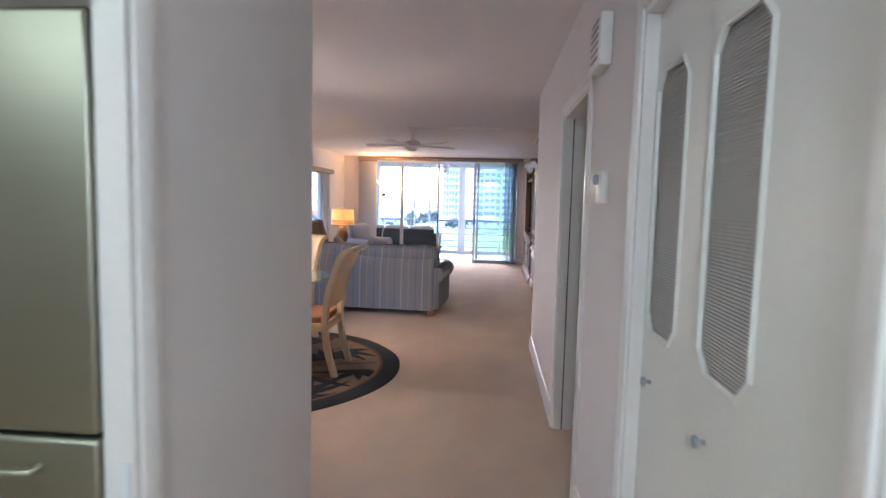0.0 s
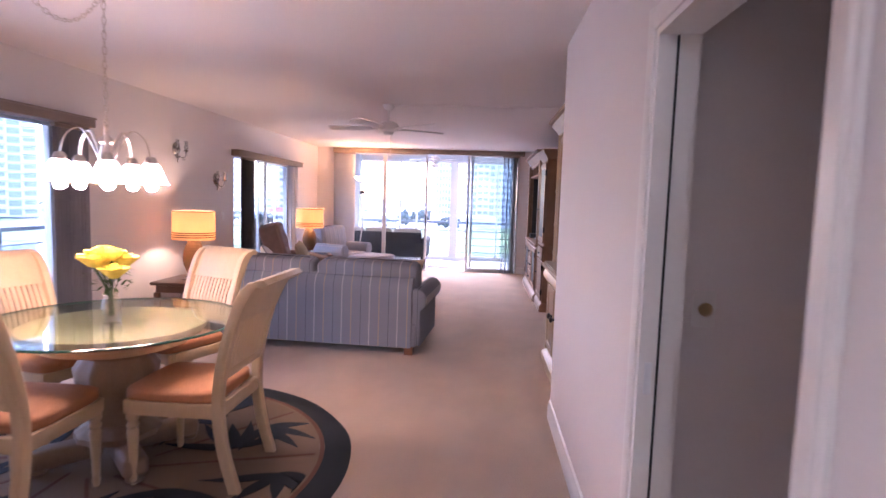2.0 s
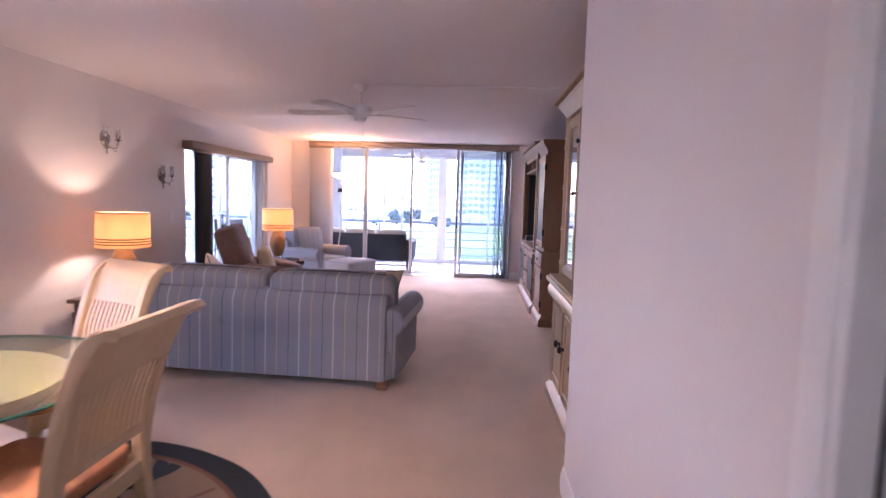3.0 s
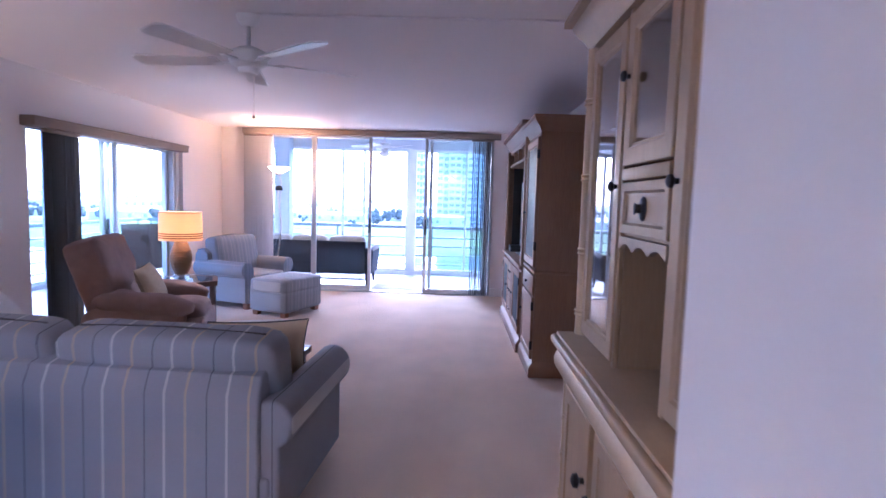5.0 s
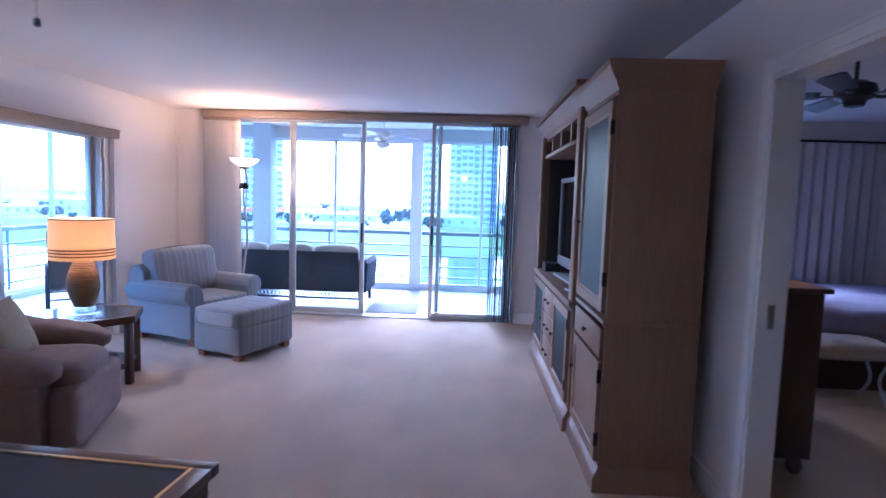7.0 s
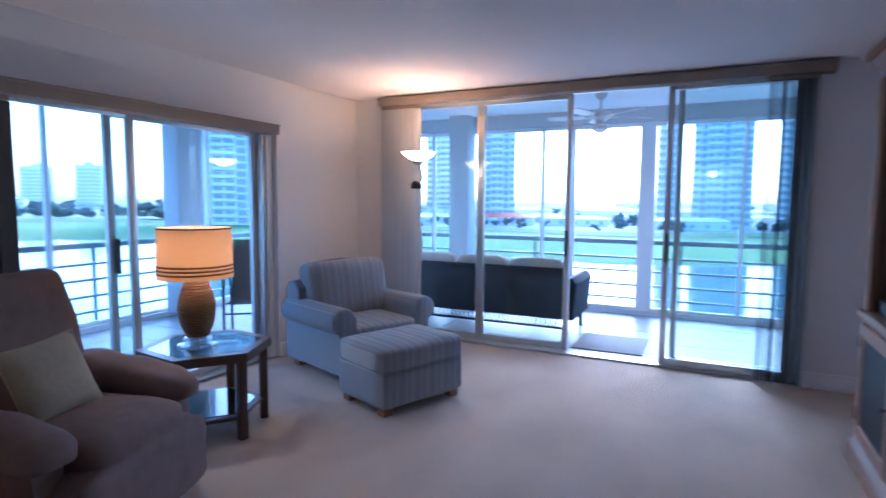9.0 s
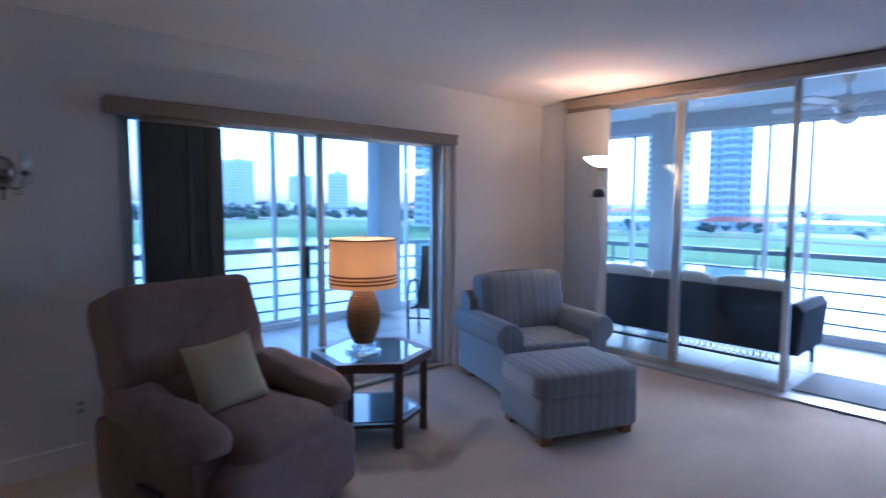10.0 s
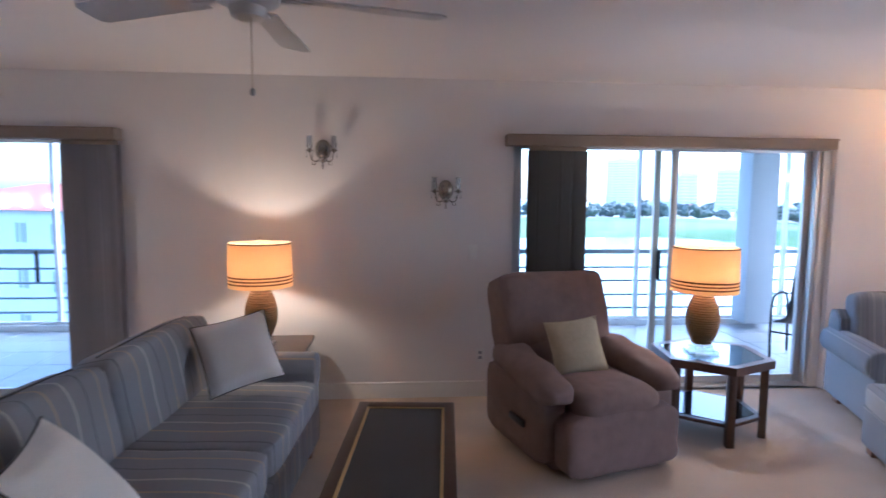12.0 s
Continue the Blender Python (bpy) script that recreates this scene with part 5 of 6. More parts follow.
def coffee_table():
    ob = empty("coffee_table", (-0.98, 9.495, 0), -4.8, "dark wood coffee table with inlaid brass line and leather top", "table")
    L, Wd, z = 0.71, 0.272, 0.38
    top = bmesh.new()
    for lo, hi in (((-L, -Wd, z - 0.045), (L, -Wd + 0.055, z)), ((-L, Wd - 0.055, z - 0.045), (L, Wd, z)), ((-L, -Wd + 0.055, z - 0.045), (-L + 0.075, Wd - 0.055, z)), ((L - 0.075, -Wd + 0.055, z - 0.045), (L, Wd - 0.055, z))):
        box(top, lo, hi, 0.004)
    part("rim", top, DARKWOOD, ob)
    part("inset", boxes(((-L + 0.09, -Wd + 0.07, z - 0.03), (L - 0.09, Wd - 0.07, z - 0.006))), TABLEINSET, ob, "dark leather inset")
    a, b = L - 0.075, Wd - 0.055
    part("inlay", boxes(((-a, -b, z - 0.02), (a, -b + 0.014, z - 0.002)), ((-a, b - 0.014, z - 0.02), (a, b, z - 0.002)), ((-a, -b + 0.014, z - 0.02), (-a + 0.014, b - 0.014, z - 0.002)), ((a - 0.014, -b + 0.014, z - 0.02), (a, b - 0.014, z - 0.002))), GOLD, ob, "thin brass inlay")
    part("apron", boxes(((-L + 0.03, -Wd + 0.03, z - 0.12), (L - 0.03, Wd - 0.03, z - 0.046)), bevel=0.004), DARKWOOD, ob)
    for x in (-L + 0.055, L - 0.055):
        for y in (-Wd + 0.055, Wd - 0.055):
            part("leg", lathe(bmesh.new(), [(0, 0), (0.018, 0), (0.024, 0.03), (0.02, 0.06), (0.03, 0.22), (0.034, 0.275), (0, 0.275)], 14, (x, y, 0)), DARKWOOD, ob)


coffee_table()


# ---- china cabinet of whitewashed wood and bamboo ----
def crown(bm, x0, x1, y0, y1, z, out=0.075, h=0.12, back=True):
    """A stepped cornice that flares outwards on the front (-x) and both ends."""
    steps = [(0.0, 0.0), (0.012, 0.012), (0.018, 0.03), (0.04, 0.055), (0.06, 0.085), (0.062, 0.10), (out, 0.105), (out, h)]
    rings = []
    for o, dz in steps:
        rings.append([bm.verts.new(p) for p in ((x1, y0 - o, z + dz), (x0 - o, y0 - o, z + dz), (x0 - o, y1 + o, z + dz), (x1, y1 + o, z + dz))])
    for p, q in zip(rings, rings[1:]):
        for k in range(3):
            bm.faces.new((p[k], p[k + 1], q[k + 1], q[k]))
        bm.faces.new((p[3], p[0], q[0], q[3]))
    bm.faces.new(rings[-1])
    bm.faces.new(rings[0][::-1])
    return bm


def plinth(bm, x0, x1, y0, y1, h=0.11, out=0.035):
    steps = [(out, 0.0), (out, h * 0.62), (out * 0.7, h * 0.75), (out * 0.35, h * 0.85), (0.0, h)]
    rings = [[bm.verts.new(p) for p in ((x1, y0 - o, z), (x0 - o, y0 - o, z), (x0 - o, y1 + o, z), (x1, y1 + o, z))] for o, z in steps]
    for p, q in zip(rings, rings[1:]):
        for k in range(4):
            bm.faces.new((p[k], p[(k + 1) % 4], q[(k + 1) % 4], q[k]))
    bm.faces.new(rings[-1])
    bm.faces.new(rings[0][::-1])
    return bm


def framed(bm, x, y0, y1, z0, z1, s=0.05, t=0.022):
    """The frame of a door in the plane x: one mitred ring with eased edges and a stepped inner bead."""
    prof = [(0.0, 0.0), (0.0, t - 0.003), (0.003, t), (s - 0.003, t), (s, t - 0.004), (s + 0.004, t - 0.008), (s + 0.010, t - 0.007), (s + 0.013, t - 0.013), (s + 0.013, 0.002)]
    rings = []
    for o, d in prof:
        rings.append([bm.verts.new((x - d, yy, zz)) for yy, zz in ((y0 + o, z0 + o), (y1 - o, z0 + o), (y1 - o, z1 - o), (y0 + o, z1 - o))])
    for p, q in zip(rings, rings[1:] + rings[:1]):
        for k in range(4):
            bm.faces.new((p[k], p[(k + 1) % 4], q[(k + 1) % 4], q[k]))
    return bm


def round_pull(parent, x, y, z, r, mat):
    k = part("knob", lathe(bmesh.new(), [(0, 0), (r * 0.45, 0), (r * 0.4, r * 0.5), (r, r * 0.9), (r * 0.9, r * 1.4), (r * 0.4, r * 1.65), (0, r * 1.7)], 18), mat, parent, "black iron knob")
    k.matrix_local = pose(x, y, z, 0, -90, 0)
    return k


def bamboo_post(bm, x, y, z0, z1, r=0.03, nodes=(0.2, 0.47, 0.72)):
    prof = [(0, z0), (r, z0)]
    for s in nodes:
        z = z0 + (z1 - z0) * s
        prof += [(r * 0.95, z - 0.016), (r * 1.18, z - 0.010), (r * 1.0, z - 0.002), (r * 1.18, z + 0.008), (r * 0.95, z + 0.014)]
    prof += [(r, z1), (0, z1)]
    lathe(bm, prof, 20, (x, y, 0))


def china_cabinet():
    X0, Y0, Y1 = 1.285, 6.74, 8.08
    XB = 1.93
    ob = empty("china_cabinet", (0, 0, 0), 0, "whitewashed wood china cabinet with bamboo posts, glass doors and open niche", "cabinet")
    part("base_body", boxes(((1.24, Y0, 0.10), (XB, Y1, 0.74)), bevel=0.004), PALEWOOD, ob)
    part("plinth", plinth(bmesh.new(), 1.24, XB, Y0, Y1, 0.12, 0.05), PALEWOOD, ob)
    part("roll_moulding", tube(bmesh.new(), [(1.235, Y0 - 0.02, 0.80), (1.235, Y1 + 0.02, 0.80)], 0.062, 24), BAMBOO, ob, "thick rounded moulding under the counter")
    rb = bmesh.new()
    tube(rb, [(1.27, Y1 + 0.005, 0.80), (XB, Y1 + 0.005, 0.80)], 0.05, 20)
    part("roll_moulding", rb, BAMBOO, ob)
    part("sub_top", boxes(((1.24, Y0, 0.745), (XB, Y1, 0.862))), PALEWOOD, ob)
    part("counter", boxes(((1.16, Y0 - 0.03, 0.865), (XB, Y1 + 0.05, 0.90)), bevel=0.012, seg=3), PALEWOOD, ob)
    part("counter_bead", boxes(((1.18, Y0 - 0.02, 0.90), (XB, Y1 + 0.03, 0.915)), bevel=0.006), PALEWOOD, ob)
    sec = [Y0, 7.19, 7.61, Y1]
    for k in range(3):
        a, b = sec[k] + 0.03, sec[k + 1] - 0.03
        dr = part("base_door", framed(bmesh.new(), 1.238, a, b, 0.15, 0.71, 0.06), PALEWOOD, ob)
        part("panel", boxes(((1.222, a + 0.06, 0.21), (1.236, b - 0.06, 0.65))), PALEWOOD, dr)
        round_pull(dr, 1.216, (b - 0.045) if k != 2 else a + 0.045, 0.49, 0.026, IRON)
    for y in (Y0 + 0.012, Y1 - 0.012):
        bm = bmesh.new()
        bamboo_post(bm, 1.238, y, 0.12, 0.74, 0.026)
        part("bamboo_post", bm, BAMBOO, ob)
    # upper case
    ZT = 2.04
    part("back_panel", boxes(((XB - 0.02, Y0, 0.915), (XB, Y1, ZT))), PALEWOOD, ob)
    part("top_board", boxes(((X0, Y0, ZT - 0.03), (XB - 0.02, Y1, ZT))), PALEWOOD, ob)
    part("side", boxes(((X0 + 0.02, Y0, 0.915), (XB - 0.02, Y0 + 0.02, ZT - 0.03))), PALEWOOD, ob)
    far_side = bmesh.new()
    box(far_side, (X0 + 0.02, Y1 - 0.02, 0.915), (X0 + 0.08, Y1, ZT - 0.03))
    box(far_side, (XB - 0.08, Y1 - 0.02, 0.915), (XB - 0.02, Y1, ZT - 0.03))
    box(far_side, (X0 + 0.08, Y1 - 0.02, 0.915), (XB - 0.08, Y1, 0.98))
    box(far_side, (X0 + 0.08, Y1 - 0.02, ZT - 0.10), (XB - 0.08, Y1, ZT - 0.03))
    part("side", far_side, PALEWOOD, ob)
    g = part("side_glass", boxes(((X0 + 0.075, Y1 - 0.012, 0.975), (XB - 0.075, Y1 - 0.007, ZT - 0.095))), CLEAR, ob, "clear side pane")
    g.visible_shadow = False
    for y in (sec[1], sec[2]):
        part("divider", boxes(((X0, y - 0.012, 0.916), (XB - 0.021, y + 0.012, ZT - 0.031))), PALEWOOD, ob)
        part("stile", boxes(((X0 - 0.016, y - 0.012, 0.916), (X0 - 0.001, y + 0.012, ZT)), bevel=0.003), PALEWOOD, ob)
    for a, b in ((sec[0] + 0.022, sec[1] - 0.014), (sec[2] + 0.014, sec[3] - 0.022)):
        part("mirror_back", boxes(((XB - 0.027, a, 0.93), (XB - 0.022, b, ZT - 0.04))), MIRROR, ob, "mirrored back panel")
        for z in (1.25, 1.49, 1.72):
            s = part("glass_shelf", boxes(((X0 + 0.05, a, z), (XB - 0.03, b, z + 0.007))), CLEAR, ob, "glass shelf")
            s.visible_shadow = False
            part("shelf_edge", boxes(((X0 + 0.046, a, z - 0.001), (X0 + 0.051, b, z + 0.008))), GREENEDGE, ob, "dark green glass edge")
    for (a, b, z0, z1, kn) in ((sec[0] + 0.04, sec[1] - 0.014, 0.93, 2.02, (-1, 1.50)), (sec[2] + 0.014, sec[3] - 0.045, 0.93, 2.02, (1, 1.50)), (sec[1] + 0.014, sec[2] - 0.014, 1.56, 2.02, (1, 1.83))):
        dr = part("glass_door", framed(bmesh.new(), X0, a, b, z0, z1, 0.055), PALEWOOD, ob)
        p = part("pane", boxes(((X0 - 0.012, a + 0.05, z0 + 0.05), (X0 - 0.008, b - 0.05, z1 - 0.05))), CLEAR, dr, "clear glass pane")
        p.visible_shadow = False
        if z0 < 1:
            round_pull(dr, X0 - 0.022, (b - 0.025) if kn[0] < 0 else (a + 0.025), kn[1], 0.017, IRON)
        else:
            round_pull(dr, X0 - 0.022, b - 0.025, kn[1], 0.017, IRON)
    a, b = sec[1] + 0.014, sec[2] - 0.014
    part("rail", boxes(((X0 - 0.025, a, 1.515), (X0 + 0.02, b, 1.552)), bevel=0.006), PALEWOOD, ob)
    part("drawer_shelf", boxes(((X0, sec[1] + 0.013, 1.345), (XB - 0.03, sec[2] - 0.013, 1.36)), ((X0, sec[1] + 0.013, 1.53), (XB - 0.03, sec[2] - 0.013, 1.545))), PALEWOOD, ob)
    dw = part("drawer", framed(bmesh.new(), X0, a, b, 1.355, 1.51, 0.03), PALEWOOD, ob)
    part("panel", boxes(((X0 - 0.014, a + 0.03, 1.385), (X0 - 0.001, b - 0.03, 1.48))), PALEWOOD, dw)
    pl = part("pull", lathe(bmesh.new(), [(0, 0), (0.034, 0), (0.036, 0.004), (0.028, 0.009), (0.014, 0.011), (0.012, 0.02), (0.018, 0.026), (0, 0.03)], 20), IRON, dw, "round black iron pull")
    pl.matrix_local = pose(X0 - 0.014, (a + b) / 2, 1.432, 0, -90, 0) @ Matrix.Diagonal((1.0, 0.68, 1.0, 1.0))
    n = 24
    scal = [(a + (b - a) * i / n, 1.303 + 0.02 * abs(math.sin(3 * math.pi * i / n))) for i in range(n + 1)]
    part("apron", prism(bmesh.new(), [(b, 1.344), (a, 1.344)] + scal, 0, X0 - 0.02, X0 - 0.004), PALEWOOD, ob, "scalloped apron above the niche")
    part("niche_back", boxes(((XB - 0.029, sec[1] + 0.013, 0.916), (XB - 0.023, sec[2] - 0.013, 1.34))), PALEWOOD, ob)
    for y in (Y0 + 0.01, Y1 - 0.01):
        bm = bmesh.new()
        bamboo_post(bm, X0 - 0.005, y, 0.916, ZT, 0.034, (0.08, 0.30, 0.56, 0.82))
        part("bamboo_post", bm, BAMBOO, ob, "bamboo corner post with nodes")
    part("cornice", crown(bmesh.new(), X0 - 0.03, XB, Y0, Y1, ZT, 0.09, 0.13), PALEWOOD, ob)


china_cabinet()
pk = empty("cabinet_spotlight", (1.62, 6.96, 2.008), 0, "small lit puck light inside the china cabinet", "light")
part("ring", lathe(bmesh.new(), [(0, 0), (0.034, 0), (0.034, -0.012), (0.026, -0.014), (0, -0.014)], 20), BRASS, pk)
part("lens", lathe(bmesh.new(), [(0.025, -0.0145), (0.02, -0.018), (0, -0.019)], 20), BULB, pk)


# ---- entertainment centre: a tower and a television unit ----
def tower():
    x0, x1, y0, y1 = 1.42, 1.88, 10.36, 11.06
    ob = empty("tower_cabinet", (0, 0, 0), 0, "tall brown pine tower cabinet with glazed upper door", "cabinet")
    for y in (y0, y1 - 0.022):
        part("side_panel", boxes(((x0, y, 0.09), (x1, y + 0.022, 2.02)), bevel=0.002), PINE, ob)
    part("back_panel", boxes(((x1 - 0.02, y0 + 0.022, 0.09), (x1, y1 - 0.022, 2.02))), PINE, ob)
    for z in (0.09, 0.86, 1.99):
        part("shelf", boxes(((x0, y0 + 0.022, z), (x1 - 0.02, y1 - 0.022, z + 0.024))), PINE, ob)
    part("plinth", plinth(bmesh.new(), x0, x1, y0, y1, 0.12, 0.035), PINE, ob)
    part("waist_moulding", boxes(((x0 - 0.018, y0 - 0.014, 0.855), (x1, y1, 0.885)), bevel=0.008, seg=3), PINE, ob)
    part("cornice", crown(bmesh.new(), x0, x1, y0, y1, 2.015, 0.07, 0.125), PINE, ob)
    d = part("upper_door", framed(bmesh.new(), x0, y0 + 0.03, y1 - 0.03, 0.91, 1.97, 0.06), PINE, ob)
    part("pane", boxes(((x0 - 0.014, y0 + 0.085, 0.965), (x0 - 0.010, y1 - 0.085, 1.915))), SMOKED, d, "dark glass pane")
    dw = part("drawer", boxes(((x0 - 0.02, y0 + 0.03, 0.68), (x0, y1 - 0.03, 0.835)), bevel=0.005), PINE, ob)
    round_pull(dw, x0 - 0.02, (y0 + y1) / 2, 0.757, 0.014, IRON)
    lo = part("lower_door", framed(bmesh.new(), x0, y0 + 0.03, y1 - 0.03, 0.14, 0.66, 0.06), PINE, ob)
    part("panel", boxes(((x0 - 0.016, y0 + 0.09, 0.20), (x0 - 0.002, y1 - 0.09, 0.60))), PINE, lo)
    round_pull(lo, x0 - 0.022, y1 - 0.06, 0.46, 0.014, IRON)
    round_pull(d, x0 - 0.022, y1 - 0.06, 1.35, 0.014, IRON)
    for z in (1.05, 1.8, 0.22, 0.55):
        part("hinge", boxes(((x0 - 0.026, y0 + 0.024, z), (x0 - 0.004, y0 + 0.034, z + 0.07)), bevel=0.002), IRON, ob, "black hinge")


SMOKED = material("smoked_glass", (0.03, 0.032, 0.035), 0.45, 0, 20, 0.05, 2, 0.05, 0)
SMOKED.node_tree.nodes["Principled BSDF"].inputs["Specular IOR Level"].default_value = 0.06
PINE.node_tree.nodes["Principled BSDF"].inputs["Specular IOR Level"].default_value = 0.28
tower()


def tv_unit():
    x0, x1, y0, y1 = 1.40, 1.94, 11.11, 12.92
    ob = empty("television_cabinet", (0, 0, 0), 0, "wide brown pine television cabinet with drawers and cornice", "cabinet")
    part("base_body", boxes(((x0, y0, 0.09), (x1, y1, 0.80)), bevel=0.003), PINE, ob)
    part("plinth", plinth(bmesh.new(), x0, x1, y0, y1, 0.13, 0.04), PINE, ob)
    part("counter", boxes(((x0 - 0.03, y0 - 0.005, 0.802), (x1, y1 + 0.02, 0.838)), bevel=0.008, seg=3), PINE, ob)
    part("upper_side", boxes(((x0 + 0.02, y0, 0.84), (x1, y0 + 0.05, 2.06)), bevel=0.003), PINE, ob)
    part("upper_side", boxes(((x0 + 0.02, y1 - 0.05, 0.84), (x1, y1, 2.06)), bevel=0.003), PINE, ob)
    for y in (y0 + 0.001, y1 - 0.101):
        part("face_stile", boxes(((x0 - 0.012, y, 0.84), (x0 + 0.018, y + 0.10, 2.055)), bevel=0.004), PINE, ob)
    part("back_panel", boxes(((x1 - 0.02, y0 + 0.05, 0.84), (x1, y1 - 0.05, 2.06))), BLACK, ob, "black back panel")
    # Thin black sheets added over both inner sides to darken them.
    part("side_lining", boxes(((x0 + 0.07, y1 - 0.056, 0.84), (x1 - 0.021, y1 - 0.051, 1.858))), BLACK, ob, "black sheet added to darken the inner side")
    part("side_lining", boxes(((x0 + 0.07, y0 + 0.051, 0.84), (x1 - 0.021, y0 + 0.056, 1.858))), BLACK, ob, "black sheet added to darken the inner side")
    part("header_shelf", boxes(((x0 + 0.02, y0 + 0.05, 1.86), (x1 - 0.02, y1 - 0.05, 1.89)), ((x0 + 0.02, y0 + 0.05, 2.02), (x1 - 0.02, y1 - 0.05, 2.06)), bevel=0.003), PINE, ob)
    for k in range(1, 4):
        y = y0 + 0.05 + (y1 - y0 - 0.10) * k / 4
        part("cubby_divider", boxes(((x0 + 0.02, y - 0.02, 1.891), (x1 - 0.02, y + 0.02, 2.019))), PINE, ob)
    part("cornice", crown(bmesh.new(), x0 + 0.02, x1, y0, y1, 2.06, 0.085, 0.14), PINE, ob)
    w = (y1 - y0 - 0.08)
    a = y0 + 0.04
    cols = (a, a + w * 0.36, a + w * 0.64, a + w)
    for k in (0, 2):
        d = part("glass_door", framed(bmesh.new(), x0, cols[k] + 0.01, cols[k + 1] - 0.01, 0.16, 0.77, 0.065), PINE, ob)
        part("pane", boxes(((x0 - 0.014, cols[k] + 0.07, 0.22), (x0 - 0.010, cols[k + 1] - 0.07, 0.71))), SMOKED, d, "dark glass pane")
        round_pull(d, x0 - 0.022, cols[1] - 0.045 if k == 0 else cols[2] + 0.045, 0.48, 0.014, IRON)
        hy = cols[0] + 0.012 if k == 0 else cols[3] - 0.018
        for z in (0.24, 0.64):
            part("hinge", boxes(((x0 - 0.028, hy, z), (x0 - 0.02, hy + 0.012, z + 0.07)), bevel=0.002), IRON, ob, "black hinge")
    for i in range(3):
        z = 0.16 + i * 0.206
        d = part("drawer", boxes(((x0 - 0.02, cols[1] + 0.01, z), (x0, cols[2] - 0.01, z + 0.196)), bevel=0.006), PINE, ob)
        for yy in (0.35, 0.65):
            round_pull(d, x0 - 0.02, cols[1] + (cols[2] - cols[1]) * (0.5 if i == 9 else yy), z + 0.10, 0.013, IRON)


tv_unit()
tv = empty("television", (1.62, 12.11, 0.838), 3, "large grey-framed flat television on a stand", "television")
part("stand", boxes(((-0.13, -0.32, 0.0), (0.13, 0.32, 0.018)), ((-0.03, -0.10, 0.019), (0.02, 0.10, 0.075)), bevel=0.006), GREYPLASTIC, tv)
part("frame", boxes(((-0.035, -0.61, 0.065), (0.05, 0.61, 0.15)), ((-0.035, -0.61, 0.80), (0.05, 0.61, 0.84)), ((-0.035, -0.61, 0.15), (0.05, -0.565, 0.80)), ((-0.035, 0.565, 0.15), (0.05, 0.61, 0.80)), bevel=0.006), GREYPLASTIC, tv, "silver grey frame")
part("screen", boxes(((-0.022, -0.567, 0.148), (0.04, 0.567, 0.802))), SCREEN, tv, "dark glossy screen")
part("back_shell", boxes(((0.0405, -0.45, 0.20), (0.10, 0.45, 0.70)), bevel=0.02), BLACK, tv, "black rear housing")
rt = empty("cable_box", (1.50, 12.70, 0.838), 0, "small black cable box on the cabinet", "electronics")
part("case", boxes(((-0.07, -0.11, 0.004), (0.07, 0.11, 0.075)), bevel=0.006), BLACK, rt)
part("feet", boxes(((-0.06, -0.10, 0), (-0.04, -0.08, 0.005)), ((0.04, -0.10, 0), (0.06, -0.08, 0.005)), ((-0.06, 0.08, 0), (-0.04, 0.10, 0.005)), ((0.04, 0.08, 0), (0.06, 0.10, 0.005))), BLACK, rt)
rm = empty("remote_control", (1.47, 11.50, 0.838), 20, "slim grey remote control on the cabinet", "remote")
part("case", boxes(((-0.022, -0.08, 0), (0.022, 0.08, 0.016)), bevel=0.006), GREYPLASTIC, rm)
part("buttons", boxes(*[((-0.014 + 0.011 * i, -0.06 + 0.02 * j, 0.016), (-0.007 + 0.011 * i, -0.05 + 0.02 * j, 0.019)) for i in range(3) for j in range(6)]), BLACK, rm)

# ---- bedroom glimpse ----
dr = empty("dresser", (2.39, 11.09, 0), 90, "dark mahogany chest of drawers on feet", "dresser")
part("body", boxes(((-0.48, -0.24, 0.10), (0.48, 0.24, 1.02)), bevel=0.006), DARKWOOD, dr)
part("top", boxes(((-0.51, -0.27, 1.02), (0.51, 0.27, 1.05)), bevel=0.008), DARKWOOD, dr)
for i in range(4):
    d = part("drawer", boxes(((-0.45, -0.258, 0.14 + 0.215 * i), (0.45, -0.24, 0.335 + 0.215 * i)), bevel=0.006), DARKWOOD, dr)
    for x in (-0.25, 0.25):
        k = part("knob", lathe(bmesh.new(), [(0, 0), (0.01, 0), (0.016, 0.016), (0, 0.022)], 12), BRASS, d)
        k.matrix_local = pose(x, -0.258, 0.237 + 0.215 * i, 90, 0, 0)
for x in (-0.42, 0.42):
    for y in (-0.19, 0.19):
        part("foot", lathe(bmesh.new(), [(0, 0), (0.03, 0.0), (0.045, 0.04), (0.03, 0.09), (0.04, 0.10), (0, 0.10)], 14, (x, y, 0)), DARKWOOD, dr)
bl = empty("bedroom_lamp", (2.36, 10.86, 1.05), 0, "tall yellow cone lampshade on a brass lamp", "lamp")
part("base", lathe(bmesh.new(), [(0, 0), (0.07, 0), (0.07, 0.02), (0.02, 0.05), (0.05, 0.15), (0.05, 0.22), (0.015, 0.30), (0.012, 0.36), (0, 0.36)], 20), BRASS, bl)
part("shade", lathe(bmesh.new(), [(0.19, 0.30), (0.135, 0.72), (0.132, 0.72), (0.187, 0.30)], 32), YELLOWSHADE, bl, "glowing yellow cone shade")
bulb("bedroom_lamp_light", (2.36, 10.86, 1.52), 1.6, WARM, 0.03)
bed = empty("bed", (4.52, 12.98, 0), 90, "bed with a lilac bedspread", "bed")
part("mattress", cushion(bmesh.new(), (1.6, 2.0, 0.40), Matrix.Translation((0, 0, 0.40)), 0.05, 8, 9), BEDDING, bed)
